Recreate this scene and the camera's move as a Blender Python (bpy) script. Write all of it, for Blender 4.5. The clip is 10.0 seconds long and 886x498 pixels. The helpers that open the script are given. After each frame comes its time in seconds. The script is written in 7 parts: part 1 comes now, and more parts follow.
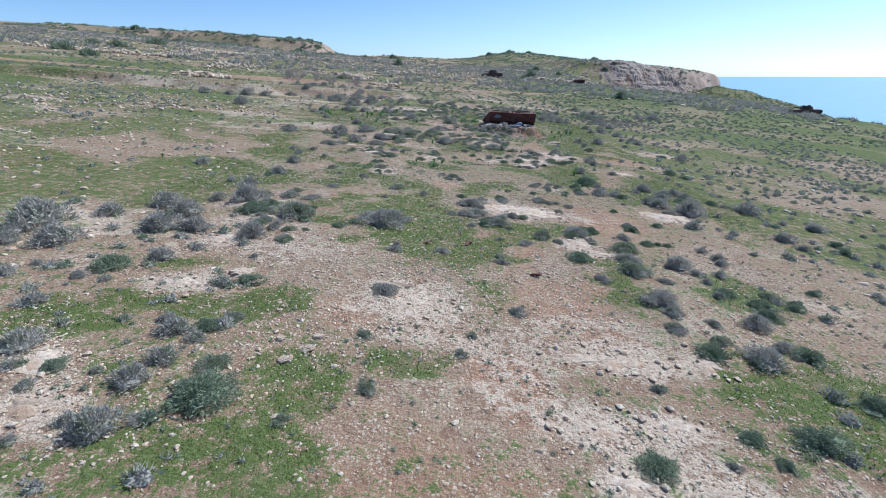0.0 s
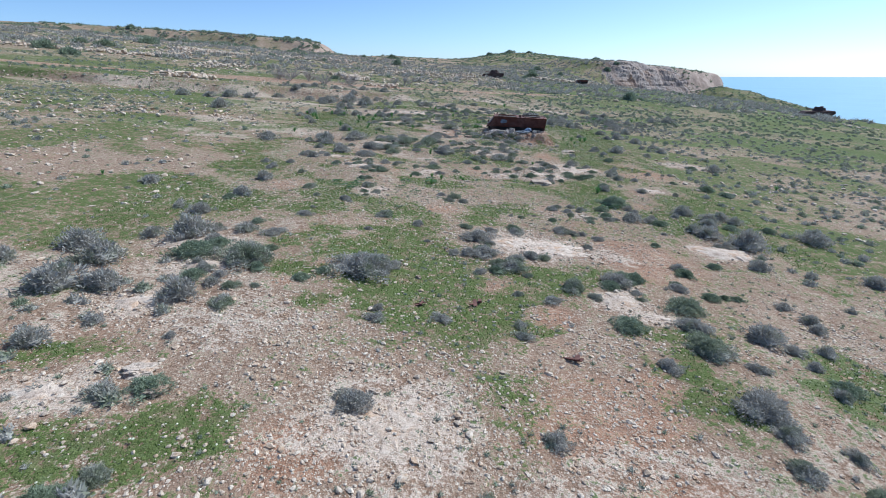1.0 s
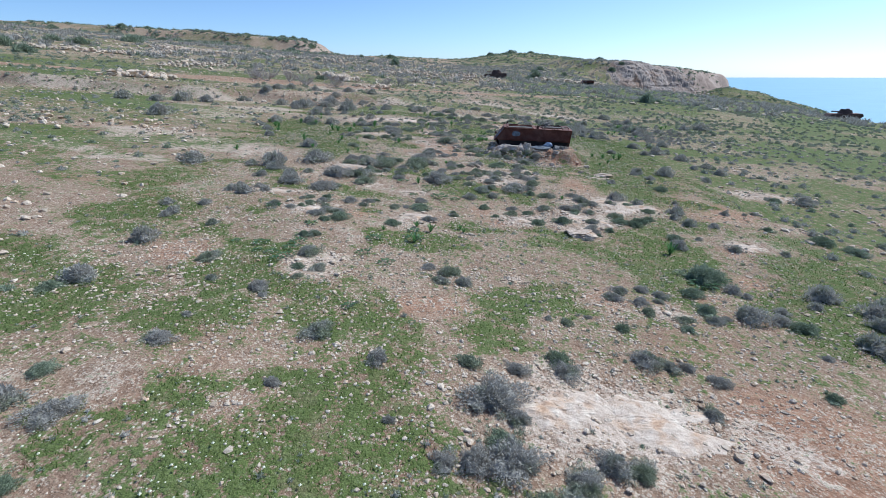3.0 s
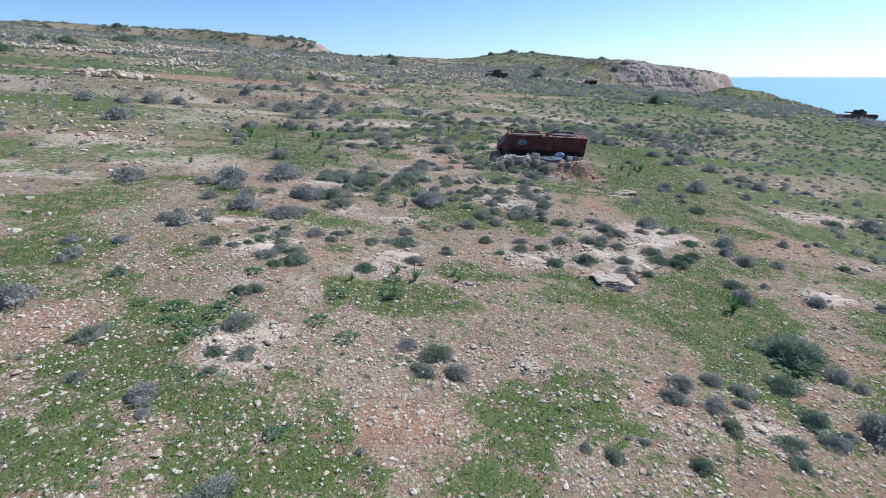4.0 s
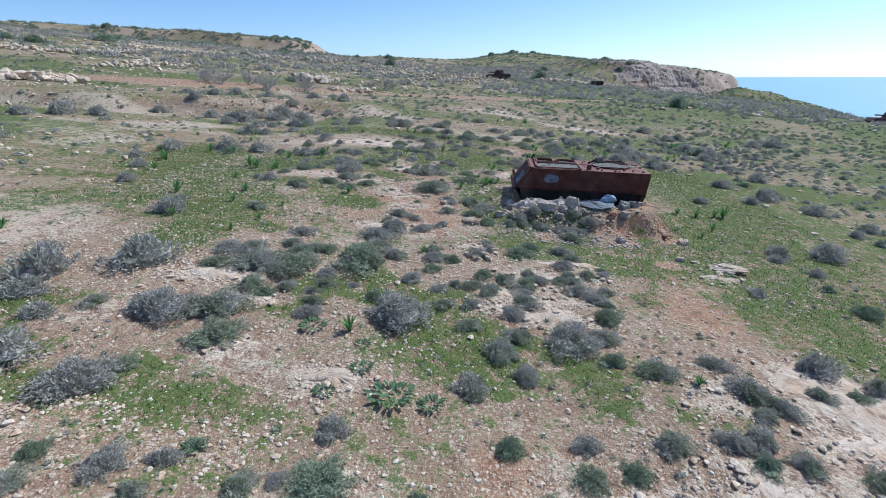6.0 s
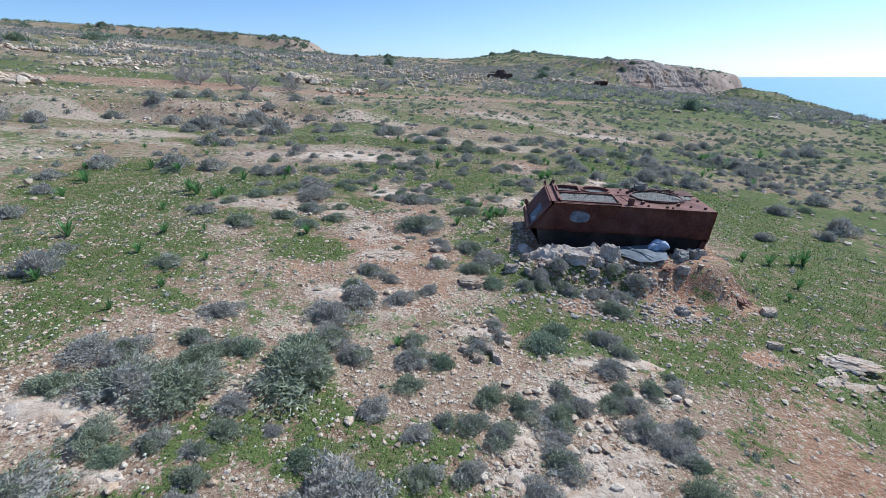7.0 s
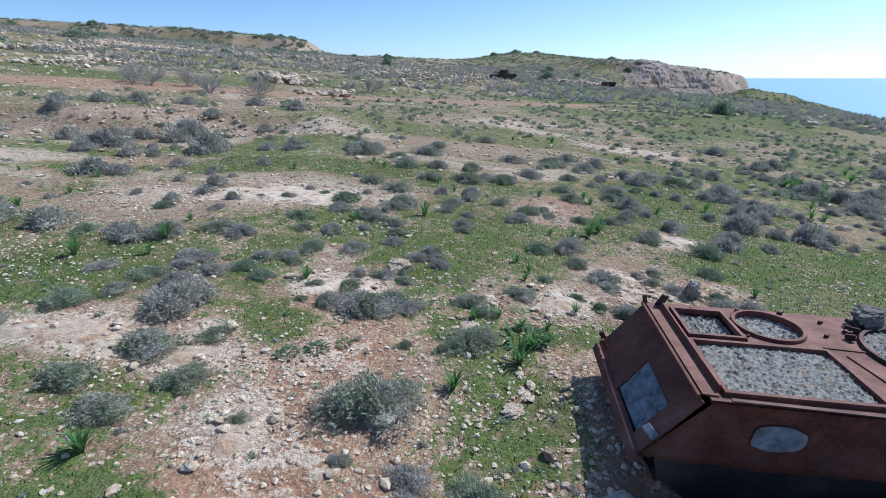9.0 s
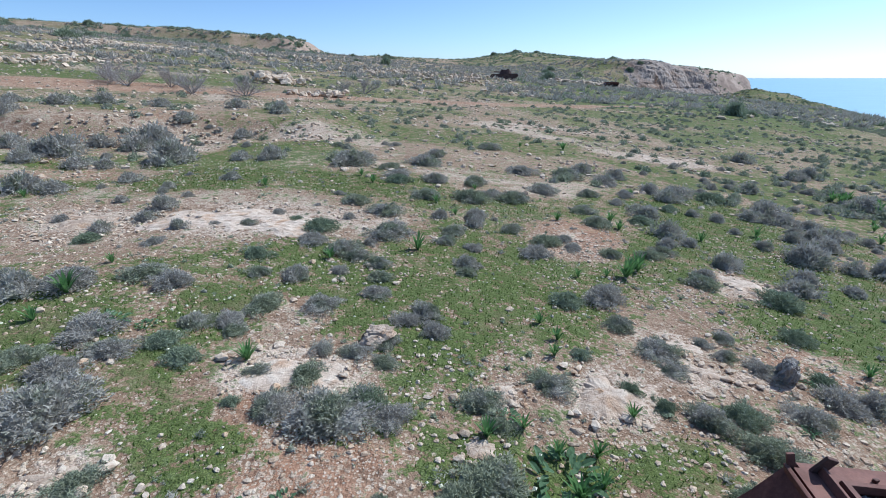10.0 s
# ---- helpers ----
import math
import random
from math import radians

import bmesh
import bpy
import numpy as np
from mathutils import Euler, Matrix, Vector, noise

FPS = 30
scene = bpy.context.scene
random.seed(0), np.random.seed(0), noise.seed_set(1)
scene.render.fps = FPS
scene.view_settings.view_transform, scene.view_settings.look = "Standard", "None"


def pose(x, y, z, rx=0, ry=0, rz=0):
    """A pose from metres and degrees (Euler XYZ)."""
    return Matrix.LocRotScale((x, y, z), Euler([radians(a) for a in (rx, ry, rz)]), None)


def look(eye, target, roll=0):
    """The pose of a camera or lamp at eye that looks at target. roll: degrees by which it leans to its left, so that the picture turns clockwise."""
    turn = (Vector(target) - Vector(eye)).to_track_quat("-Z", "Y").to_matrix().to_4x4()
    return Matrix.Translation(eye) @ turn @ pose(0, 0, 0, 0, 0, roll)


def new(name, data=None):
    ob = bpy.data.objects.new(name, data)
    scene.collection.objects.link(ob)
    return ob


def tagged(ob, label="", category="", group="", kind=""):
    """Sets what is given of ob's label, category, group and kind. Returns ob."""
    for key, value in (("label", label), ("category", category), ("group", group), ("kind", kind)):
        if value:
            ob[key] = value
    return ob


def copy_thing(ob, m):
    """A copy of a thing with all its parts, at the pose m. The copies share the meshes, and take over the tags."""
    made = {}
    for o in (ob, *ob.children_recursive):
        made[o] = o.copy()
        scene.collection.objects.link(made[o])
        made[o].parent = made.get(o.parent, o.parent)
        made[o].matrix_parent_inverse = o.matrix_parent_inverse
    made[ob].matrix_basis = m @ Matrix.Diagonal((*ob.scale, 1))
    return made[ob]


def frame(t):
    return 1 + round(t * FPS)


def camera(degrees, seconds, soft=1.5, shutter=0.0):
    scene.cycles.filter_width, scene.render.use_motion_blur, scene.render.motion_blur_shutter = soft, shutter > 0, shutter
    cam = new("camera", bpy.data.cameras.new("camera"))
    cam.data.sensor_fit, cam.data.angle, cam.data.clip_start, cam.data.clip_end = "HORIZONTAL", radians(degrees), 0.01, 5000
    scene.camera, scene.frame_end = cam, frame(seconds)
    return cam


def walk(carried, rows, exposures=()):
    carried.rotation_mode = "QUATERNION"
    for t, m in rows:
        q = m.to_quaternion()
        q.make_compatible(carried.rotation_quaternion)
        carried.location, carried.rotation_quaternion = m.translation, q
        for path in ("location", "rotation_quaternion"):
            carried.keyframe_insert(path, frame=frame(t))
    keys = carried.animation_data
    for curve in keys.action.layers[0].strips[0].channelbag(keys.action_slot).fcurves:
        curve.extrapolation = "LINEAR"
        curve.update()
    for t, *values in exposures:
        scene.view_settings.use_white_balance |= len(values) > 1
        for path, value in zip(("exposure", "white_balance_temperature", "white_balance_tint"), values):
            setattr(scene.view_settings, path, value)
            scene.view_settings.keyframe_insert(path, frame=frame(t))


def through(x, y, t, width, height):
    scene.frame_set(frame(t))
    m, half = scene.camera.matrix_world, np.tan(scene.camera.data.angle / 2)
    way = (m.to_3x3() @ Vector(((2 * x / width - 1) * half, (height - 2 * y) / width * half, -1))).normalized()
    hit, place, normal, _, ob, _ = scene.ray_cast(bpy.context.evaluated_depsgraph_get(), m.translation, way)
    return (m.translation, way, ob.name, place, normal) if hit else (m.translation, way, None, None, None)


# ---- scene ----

cam = camera(84.0, 10.0, soft=0.85, shutter=0.06)
# seconds, place in metres, then yaw, pitch and lean in degrees
ROWS = [
    (0.0, 0.003, 0.000, 5.599, -0.004, -19.673, 0.071),
    (0.5, 0.004, 2.578, 5.590, -0.017, -19.664, 0.078),
    (1.0, 0.029, 5.067, 5.574, -0.014, -19.655, 0.076),
    (1.5, 0.082, 7.565, 5.548, -0.012, -19.642, 0.070),
    (2.0, 0.151, 10.026, 5.513, -0.014, -19.623, 0.069),
    (2.5, 0.239, 12.489, 5.477, -0.009, -19.607, 0.077),
    (4.0, 0.718, 19.342, 5.383, 0.117, -19.589, 0.017),
    (4.5, 0.825, 21.711, 5.370, 0.115, -19.553, -0.023),
    (5.0, 0.908, 24.121, 5.379, 0.122, -19.527, -0.066),
    (5.5, 0.991, 26.540, 5.402, 0.137, -19.514, -0.108),
    (7.0, 1.395, 34.055, 5.466, 0.218, -19.552, -0.065),
    (7.5, 1.466, 36.334, 5.421, 0.238, -19.522, -0.022),
    (8.0, 1.541, 38.616, 5.367, 0.259, -19.494, 0.009),
    (8.5, 1.618, 40.835, 5.326, 0.281, -19.483, 0.016),
    (9.0, 1.669, 42.773, 5.300, 0.296, -19.477, -0.003),
    (9.5, 1.692, 44.471, 5.277, 0.298, -19.471, -0.032),
    (10.0, 1.691, 45.926, 5.256, 0.294, -19.472, -0.026),
]


def aim(yaw, pitch):
    a, b = radians(yaw), radians(pitch)
    return Vector((-math.sin(a) * math.cos(b), math.cos(a) * math.cos(b), math.sin(b)))


walk(cam, [(t, look(Vector((x, y, z)), Vector((x, y, z)) + aim(yaw, pitch), lean)) for t, x, y, z, yaw, pitch, lean in ROWS], [(0.0, 0.14, 5600, 6), (10.0, 0.14, 5600, 6)])

from mathutils import geometry

# ---- light ----
SUN_DIR = Vector((0.80, 0.48, 1.0)).normalized()
world = bpy.data.worlds.new("world")
scene.world = world
world.use_nodes = True
wn = world.node_tree
sky = wn.nodes.new("ShaderNodeTexSky")
sky.sky_type, sky.sun_disc = "NISHITA", False
sky.sun_elevation = math.asin(SUN_DIR.z)
sky.sun_rotation = math.atan2(SUN_DIR.x, SUN_DIR.y)
sky.air_density, sky.dust_density, sky.ozone_density, sky.altitude = 0.7, 1.0, 3.5, 600
wn.links.new(sky.outputs[0], wn.nodes["Background"].inputs["Color"])
wn.nodes["Background"].inputs["Strength"].default_value = 0.138
sun_data = bpy.data.lights.new("sun", "SUN")
sun_data.energy, sun_data.angle, sun_data.color = 3.9, radians(0.6), (1.0, 0.96, 0.90)
sun = new("sun", sun_data)
sun.matrix_world = look(SUN_DIR * 50, (0, 0, 0))

# ---- materials ----
def shader(name, rough=0.9, metal=0.0, spec=0.25):
    m = bpy.data.materials.new(name)
    m.use_nodes = True
    p = m.node_tree.nodes["Principled BSDF"]
    p.inputs["Roughness"].default_value, p.inputs["Metallic"].default_value = rough, metal
    p.inputs["Specular IOR Level"].default_value = spec
    return m, m.node_tree.nodes, m.node_tree.links, p


def texture(n, l, kind, size, detail=4.0, rough=0.6, coords=None):
    """A noise or cell texture whose features are about size metres."""
    t = n.new("ShaderNodeTexNoise" if kind == "noise" else "ShaderNodeTexVoronoi")
    t.inputs["Scale"].default_value = 1.0 / size
    if kind == "noise":
        t.inputs["Detail"].default_value, t.inputs["Roughness"].default_value = detail, rough
    if coords is None:
        coords = n.new("ShaderNodeTexCoord").outputs["Object"]
    l.new(coords, t.inputs["Vector"])
    return t


def ramp(n, l, value, *stops):
    r = n.new("ShaderNodeValToRGB")
    while len(r.color_ramp.elements) < len(stops):
        r.color_ramp.elements.new(0.5)
    for e, (at, c) in zip(r.color_ramp.elements, stops):
        e.position = at
        e.color = (*c, 1) if len(c) == 3 else c
    l.new(value, r.inputs["Fac"])
    return r.outputs["Color"]


def blend(n, l, factor, a, b, kind="MIX"):
    m = n.new("ShaderNodeMix")
    m.data_type, m.blend_type = "RGBA", kind
    for socket, v in ((m.inputs[0], factor), (m.inputs[6], a), (m.inputs[7], b)):
        if isinstance(v, (int, float)):
            socket.default_value = v
        elif isinstance(v, tuple):
            socket.default_value = (*v, 1)
        else:
            l.new(v, socket)
    return m.outputs[2]


def maths(n, l, op, a, b=0.0, c=0.0, clamp=False):
    m = n.new("ShaderNodeMath")
    m.operation, m.use_clamp = op, clamp
    for socket, v in zip(m.inputs, (a, b, c)):
        if isinstance(v, (int, float)):
            socket.default_value = v
        else:
            l.new(v, socket)
    return m.outputs[0]


def relief(n, l, p, value, strength, distance, before=None):
    b = n.new("ShaderNodeBump")
    b.inputs["Strength"].default_value, b.inputs["Distance"].default_value = strength, distance
    l.new(value, b.inputs["Height"])
    if before is not None:
        l.new(before, b.inputs["Normal"])
    l.new(b.outputs[0], p.inputs["Normal"])
    return b.outputs[0]


def attribute(n, name):
    a = n.new("ShaderNodeAttribute")
    a.attribute_name = name
    return a.outputs["Fac"]


def make_ground():
    m, n, l, p = shader("ground", 0.95, 0, 0.1)
    big = texture(n, l, "noise", 1.3, 5, 0.65).outputs["Fac"]
    mid = texture(n, l, "noise", 0.33, 5, 0.65).outputs["Fac"]
    fine = texture(n, l, "noise", 0.07, 4, 0.65).outputs["Fac"]
    grit = texture(n, l, "noise", 0.02, 2).outputs["Fac"]
    cells = texture(n, l, "cells", 0.085)
    small = texture(n, l, "cells", 0.038)
    mottle = maths(n, l, "ADD", maths(n, l, "MULTIPLY", mid, 0.55), maths(n, l, "MULTIPLY", fine, 0.45))
    soil = ramp(n, l, mottle, (0.34, (0.21, 0.125, 0.080)), (0.5, (0.36, 0.245, 0.168)), (0.64, (0.55, 0.435, 0.325)))
    red = ramp(n, l, mottle, (0.34, (0.25, 0.095, 0.052)), (0.52, (0.47, 0.225, 0.125)), (0.68, (0.62, 0.40, 0.27)))
    red_mask = maths(n, l, "ADD", maths(n, l, "MULTIPLY_ADD", mid, 1.4, -0.78), attribute(n, "red"), clamp=True)
    colour = blend(n, l, maths(n, l, "MULTIPLY", red_mask, 0.85), soil, red)
    # pale stones of two sizes lie in the soil
    tone = blend(n, l, 0.5, cells.outputs["Color"], small.outputs["Color"])
    stones = ramp(n, l, tone, (0.2, (0.29, 0.20, 0.135)), (0.45, (0.53, 0.415, 0.305)), (0.75, (0.74, 0.64, 0.51)))
    one = n.new("ShaderNodeSeparateColor")
    l.new(cells.outputs["Color"], one.inputs[0])
    two = n.new("ShaderNodeSeparateColor")
    l.new(small.outputs["Color"], two.inputs[0])
    stony = maths(n, l, "MULTIPLY_ADD", big, 2.4, -0.68)
    some = maths(n, l, "MULTIPLY", maths(n, l, "LESS_THAN", cells.outputs["Distance"], 0.40), maths(n, l, "LESS_THAN", one.outputs["Red"], stony))
    few = maths(n, l, "MULTIPLY", maths(n, l, "LESS_THAN", small.outputs["Distance"], 0.42), maths(n, l, "LESS_THAN", two.outputs["Green"], maths(n, l, "ADD", stony, 0.12)))
    pebble = maths(n, l, "MAXIMUM", some, few)
    # bare limestone
    rock_mask = maths(n, l, "ADD", maths(n, l, "MULTIPLY", attribute(n, "rock"), 0.62), maths(n, l, "ADD", maths(n, l, "MULTIPLY_ADD", mid, 1.1, -0.55), maths(n, l, "MULTIPLY_ADD", fine, 0.7, -0.35)))
    rock_mask = ramp(n, l, rock_mask, (0.36, (0, 0, 0)), (0.52, (1, 1, 1)))
    rock = ramp(n, l, maths(n, l, "ADD", maths(n, l, "MULTIPLY", fine, 0.6), maths(n, l, "MULTIPLY", mid, 0.4)), (0.36, (0.34, 0.235, 0.17)), (0.48, (0.58, 0.445, 0.34)), (0.62, (0.76, 0.635, 0.515)))
    colour = blend(n, l, rock_mask, colour, rock)
    colour = blend(n, l, maths(n, l, "MULTIPLY", pebble, 0.8), colour, stones)
    # eroded cliff
    face = ramp(n, l, texture(n, l, "noise", 9.0, 8, 0.7).outputs["Fac"], (0.35, (0.30, 0.22, 0.175)), (0.5, (0.45, 0.335, 0.265)), (0.66, (0.58, 0.455, 0.37)))
    colour = blend(n, l, attribute(n, "cliff"), colour, face)
    # short winter grass, thin in places
    grass_mask = maths(n, l, "ADD", maths(n, l, "MULTIPLY", attribute(n, "grass"), 0.70), maths(n, l, "ADD", maths(n, l, "MULTIPLY_ADD", mid, 1.9, -0.95), maths(n, l, "MULTIPLY_ADD", fine, 1.5, -0.75)))
    grass_mask = ramp(n, l, grass_mask, (0.30, (0, 0, 0)), (0.50, (1, 1, 1)))
    blade = maths(n, l, "ADD", maths(n, l, "MULTIPLY", fine, 0.5), maths(n, l, "MULTIPLY", grit, 0.5))
    grass = ramp(n, l, blade, (0.33, (0.034, 0.066, 0.012)), (0.5, (0.080, 0.136, 0.027)), (0.66, (0.150, 0.207, 0.058)))
    dry = ramp(n, l, blade, (0.33, (0.11, 0.095, 0.045)), (0.66, (0.29, 0.25, 0.14)))
    grass = blend(n, l, ramp(n, l, texture(n, l, "noise", 0.7, 4).outputs["Fac"], (0.53, (0, 0, 0)), (0.74, (0.8, 0.8, 0.8))), grass, dry)
    colour = blend(n, l, maths(n, l, "MULTIPLY", grass_mask, 0.88), colour, grass)
    colour = blend(n, l, 0.5, colour, ramp(n, l, grit, (0.32, (0.5, 0.5, 0.5)), (0.62, (1.1, 1.1, 1.1))), "MULTIPLY")
    l.new(colour, p.inputs["Base Color"])
    lump = maths(n, l, "MULTIPLY", pebble, maths(n, l, "SUBTRACT", 1.0, grass_mask))
    first = relief(n, l, p, mid, 0.8, 0.14)
    second = relief(n, l, p, fine, 0.8, 0.045, first)
    relief(n, l, p, lump, 0.6, 0.02, second)
    return m


def make_stone(name, dark, mid, light, grain=0.25):
    m, n, l, p = shader(name, 0.92, 0, 0.15)
    info = n.new("ShaderNodeObjectInfo").outputs["Random"]
    island = n.new("ShaderNodeNewGeometry").outputs["Random Per Island"]
    a = texture(n, l, "noise", grain, 7, 0.68)
    b = texture(n, l, "noise", grain / 9, 4, 0.6)
    c = texture(n, l, "noise", grain * 2.5, 3)
    tone = blend(n, l, 0.35, a.outputs["Fac"], b.outputs["Fac"])
    colour = ramp(n, l, tone, (0.33, dark), (0.47, mid), (0.64, light))
    stain = ramp(n, l, c.outputs["Fac"], (0.5, (1, 1, 1)), (0.68, (0.86, 0.66, 0.5)))
    colour = blend(n, l, 0.75, colour, stain, "MULTIPLY")
    each = maths(n, l, "MULTIPLY_ADD", maths(n, l, "FRACT", maths(n, l, "ADD", info, island)), 0.5, 0.65)
    colour = blend(n, l, 1.0, colour, ramp(n, l, each, (0.6, (0.66, 0.62, 0.58)), (1.0, (1, 1, 1))), "MULTIPLY")
    l.new(colour, p.inputs["Base Color"])
    first = relief(n, l, p, a.outputs["Fac"], 1.0, grain * 0.25)
    relief(n, l, p, b.outputs["Fac"], 0.5, grain * 0.05, first)
    return m


def make_leaf(name, dark, mid, light, through=0.12, other=None):
    """Leaves or twigs; other: a second hue that takes over in patches."""
    m, n, l, p = shader(name, 0.85, 0, 0.15)
    info = n.new("ShaderNodeObjectInfo").outputs["Random"]
    island = n.new("ShaderNodeNewGeometry").outputs["Random Per Island"]
    place = n.new("ShaderNodeNewGeometry").outputs["Position"]
    wide = texture(n, l, "noise", 0.9, 2, coords=place)
    tone = maths(n, l, "ADD", maths(n, l, "MULTIPLY_ADD", island, 0.42, 0.01), maths(n, l, "MULTIPLY", info, 0.25))
    tone = maths(n, l, "ADD", tone, maths(n, l, "MULTIPLY", wide.outputs["Fac"], 0.4))
    colour = ramp(n, l, tone, (0.15, dark), (0.5, mid), (0.95, light))
    if other:
        hue = maths(n, l, "ADD", texture(n, l, "noise", 0.45, 3, coords=place).outputs["Fac"], maths(n, l, "MULTIPLY_ADD", info, 0.36, -0.18))
        colour = blend(n, l, ramp(n, l, hue, (0.42, (0, 0, 0)), (0.62, (1, 1, 1))), colour, ramp(n, l, tone, (0.15, other[0]), (0.95, other[1])))
    l.new(colour, p.inputs["Base Color"])
    soft = n.new("ShaderNodeBsdfTranslucent")
    l.new(colour, soft.inputs["Color"])
    mixed = n.new("ShaderNodeMixShader")
    mixed.inputs[0].default_value = through
    l.new(p.outputs[0], mixed.inputs[1])
    l.new(soft.outputs[0], mixed.inputs[2])
    l.new(mixed.outputs[0], n["Material Output"].inputs["Surface"])
    return m


def make_rust(name, deep, base, bright):
    m, n, l, p = shader(name, 0.8, 0.0, 0.3)
    a = texture(n, l, "noise", 0.5, 6, 0.65)
    b = texture(n, l, "noise", 0.05, 5, 0.7)
    c = texture(n, l, "noise", 1.4, 3)
    tone = blend(n, l, 0.4, a.outputs["Fac"], b.outputs["Fac"])
    colour = ramp(n, l, tone, (0.32, deep), (0.5, base), (0.68, bright))
    dust = ramp(n, l, c.outputs["Fac"], (0.52, (0, 0, 0)), (0.8, (0.55, 0.55, 0.55)))
    # upward faces are paled to a dusty pink, standing in for sun on them
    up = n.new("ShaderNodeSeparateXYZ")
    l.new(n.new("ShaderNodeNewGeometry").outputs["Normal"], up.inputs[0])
    sunned_top = maths(n, l, "MULTIPLY", maths(n, l, "MULTIPLY_ADD", up.outputs["Z"], 2.0, -1.2, True), maths(n, l, "MULTIPLY_ADD", a.outputs["Fac"], 2.0, -0.4, True))
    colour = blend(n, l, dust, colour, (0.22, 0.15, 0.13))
    colour = blend(n, l, maths(n, l, "MULTIPLY", sunned_top, 0.6), colour, (0.46, 0.27, 0.215))
    l.new(colour, p.inputs["Base Color"])
    first = relief(n, l, p, a.outputs["Fac"], 0.3, 0.03)
    relief(n, l, p, b.outputs["Fac"], 0.5, 0.006, first)
    return m


def make_sea():
    m, n, l, p = shader("sea", 0.32, 0, 0.4)
    a = texture(n, l, "noise", 60, 5, 0.6)
    b = texture(n, l, "noise", 4, 4, 0.6)
    l.new(ramp(n, l, a.outputs["Fac"], (0.3, (0.22, 0.43, 0.54)), (0.7, (0.27, 0.49, 0.59))), p.inputs["Base Color"])
    relief(n, l, p, b.outputs["Fac"], 0.5, 0.5)
    return m


def make_paint(name, dark, light, grain=0.1, rough=0.7):
    m, n, l, p = shader(name, rough, 0, 0.3)
    a = texture(n, l, "noise", grain, 6, 0.7)
    l.new(ramp(n, l, a.outputs["Fac"], (0.35, dark), (0.65, light)), p.inputs["Base Color"])
    relief(n, l, p, a.outputs["Fac"], 0.4, grain * 0.05)
    return m


ground_mat = make_ground()
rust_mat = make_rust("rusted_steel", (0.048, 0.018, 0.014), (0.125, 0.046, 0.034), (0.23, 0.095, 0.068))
# near-black rust with the shade under the hull put into its colour
shade_dark_steel = make_rust("shade_dark_steel", (0.010, 0.008, 0.008), (0.024, 0.019, 0.018), (0.05, 0.036, 0.031))
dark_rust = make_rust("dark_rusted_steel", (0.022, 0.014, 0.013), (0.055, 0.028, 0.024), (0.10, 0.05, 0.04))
limestone = make_stone("limestone", (0.34, 0.24, 0.175), (0.60, 0.475, 0.37), (0.79, 0.69, 0.57), 0.2)
stone_mat = make_stone("loose_stone", (0.38, 0.285, 0.205), (0.64, 0.52, 0.40), (0.82, 0.735, 0.605), 0.12)
site_stone = make_stone("weathered_rock", (0.24, 0.195, 0.16), (0.46, 0.40, 0.345), (0.68, 0.60, 0.52), 0.14)
grey_stone = make_stone("grey_stone", (0.16, 0.15, 0.14), (0.30, 0.285, 0.265), (0.46, 0.45, 0.42), 0.16)
gravel_mat = make_stone("grey_gravel", (0.19, 0.195, 0.18), (0.35, 0.355, 0.335), (0.53, 0.53, 0.50), 0.05)
cliff_mat = make_stone("cliff_rock", (0.19, 0.15, 0.125), (0.35, 0.285, 0.24), (0.50, 0.415, 0.355), 5.0)
# dark rust lifted in tone for the haze in front of the far hulks
hulk_rust = make_rust("haze_lightened_rust", (0.04, 0.026, 0.024), (0.085, 0.052, 0.046), (0.14, 0.085, 0.07))
grey_leaf = make_leaf("grey_twigs", (0.28, 0.265, 0.225), (0.465, 0.44, 0.39), (0.60, 0.57, 0.525), 0.28, ((0.16, 0.185, 0.11), (0.42, 0.45, 0.325)))
green_leaf = make_leaf("grey_green_leaves", (0.14, 0.18, 0.105), (0.27, 0.32, 0.215), (0.42, 0.46, 0.345), 0.22)
squill_leaf = make_leaf("strap_leaves", (0.08, 0.17, 0.06), (0.15, 0.29, 0.10), (0.26, 0.40, 0.17), 0.4)
herb_leaf = make_leaf("broad_leaves", (0.09, 0.16, 0.085), (0.16, 0.26, 0.14), (0.28, 0.37, 0.235), 0.4)
grass_leaf = make_leaf("grass_blades", (0.040, 0.078, 0.014), (0.080, 0.142, 0.027), (0.135, 0.195, 0.052), 0.25)
petal = make_paint("petals", (0.62, 0.61, 0.42), (0.8, 0.79, 0.62), 0.02)
bark = make_paint("grey_bark", (0.28, 0.25, 0.23), (0.50, 0.46, 0.43), 0.05, 0.9)
sea_mat = make_sea()
pale_paint = make_paint("worn_blue_white_paint", (0.07, 0.08, 0.10), (0.25, 0.28, 0.33), 0.16)
sheet_mat = make_paint("grey_sheet_metal", (0.10, 0.115, 0.135), (0.22, 0.245, 0.275), 0.3, 0.6)
sack_mat = make_paint("blue_white_sacking", (0.28, 0.34, 0.46), (0.48, 0.54, 0.65), 0.15, 0.8)

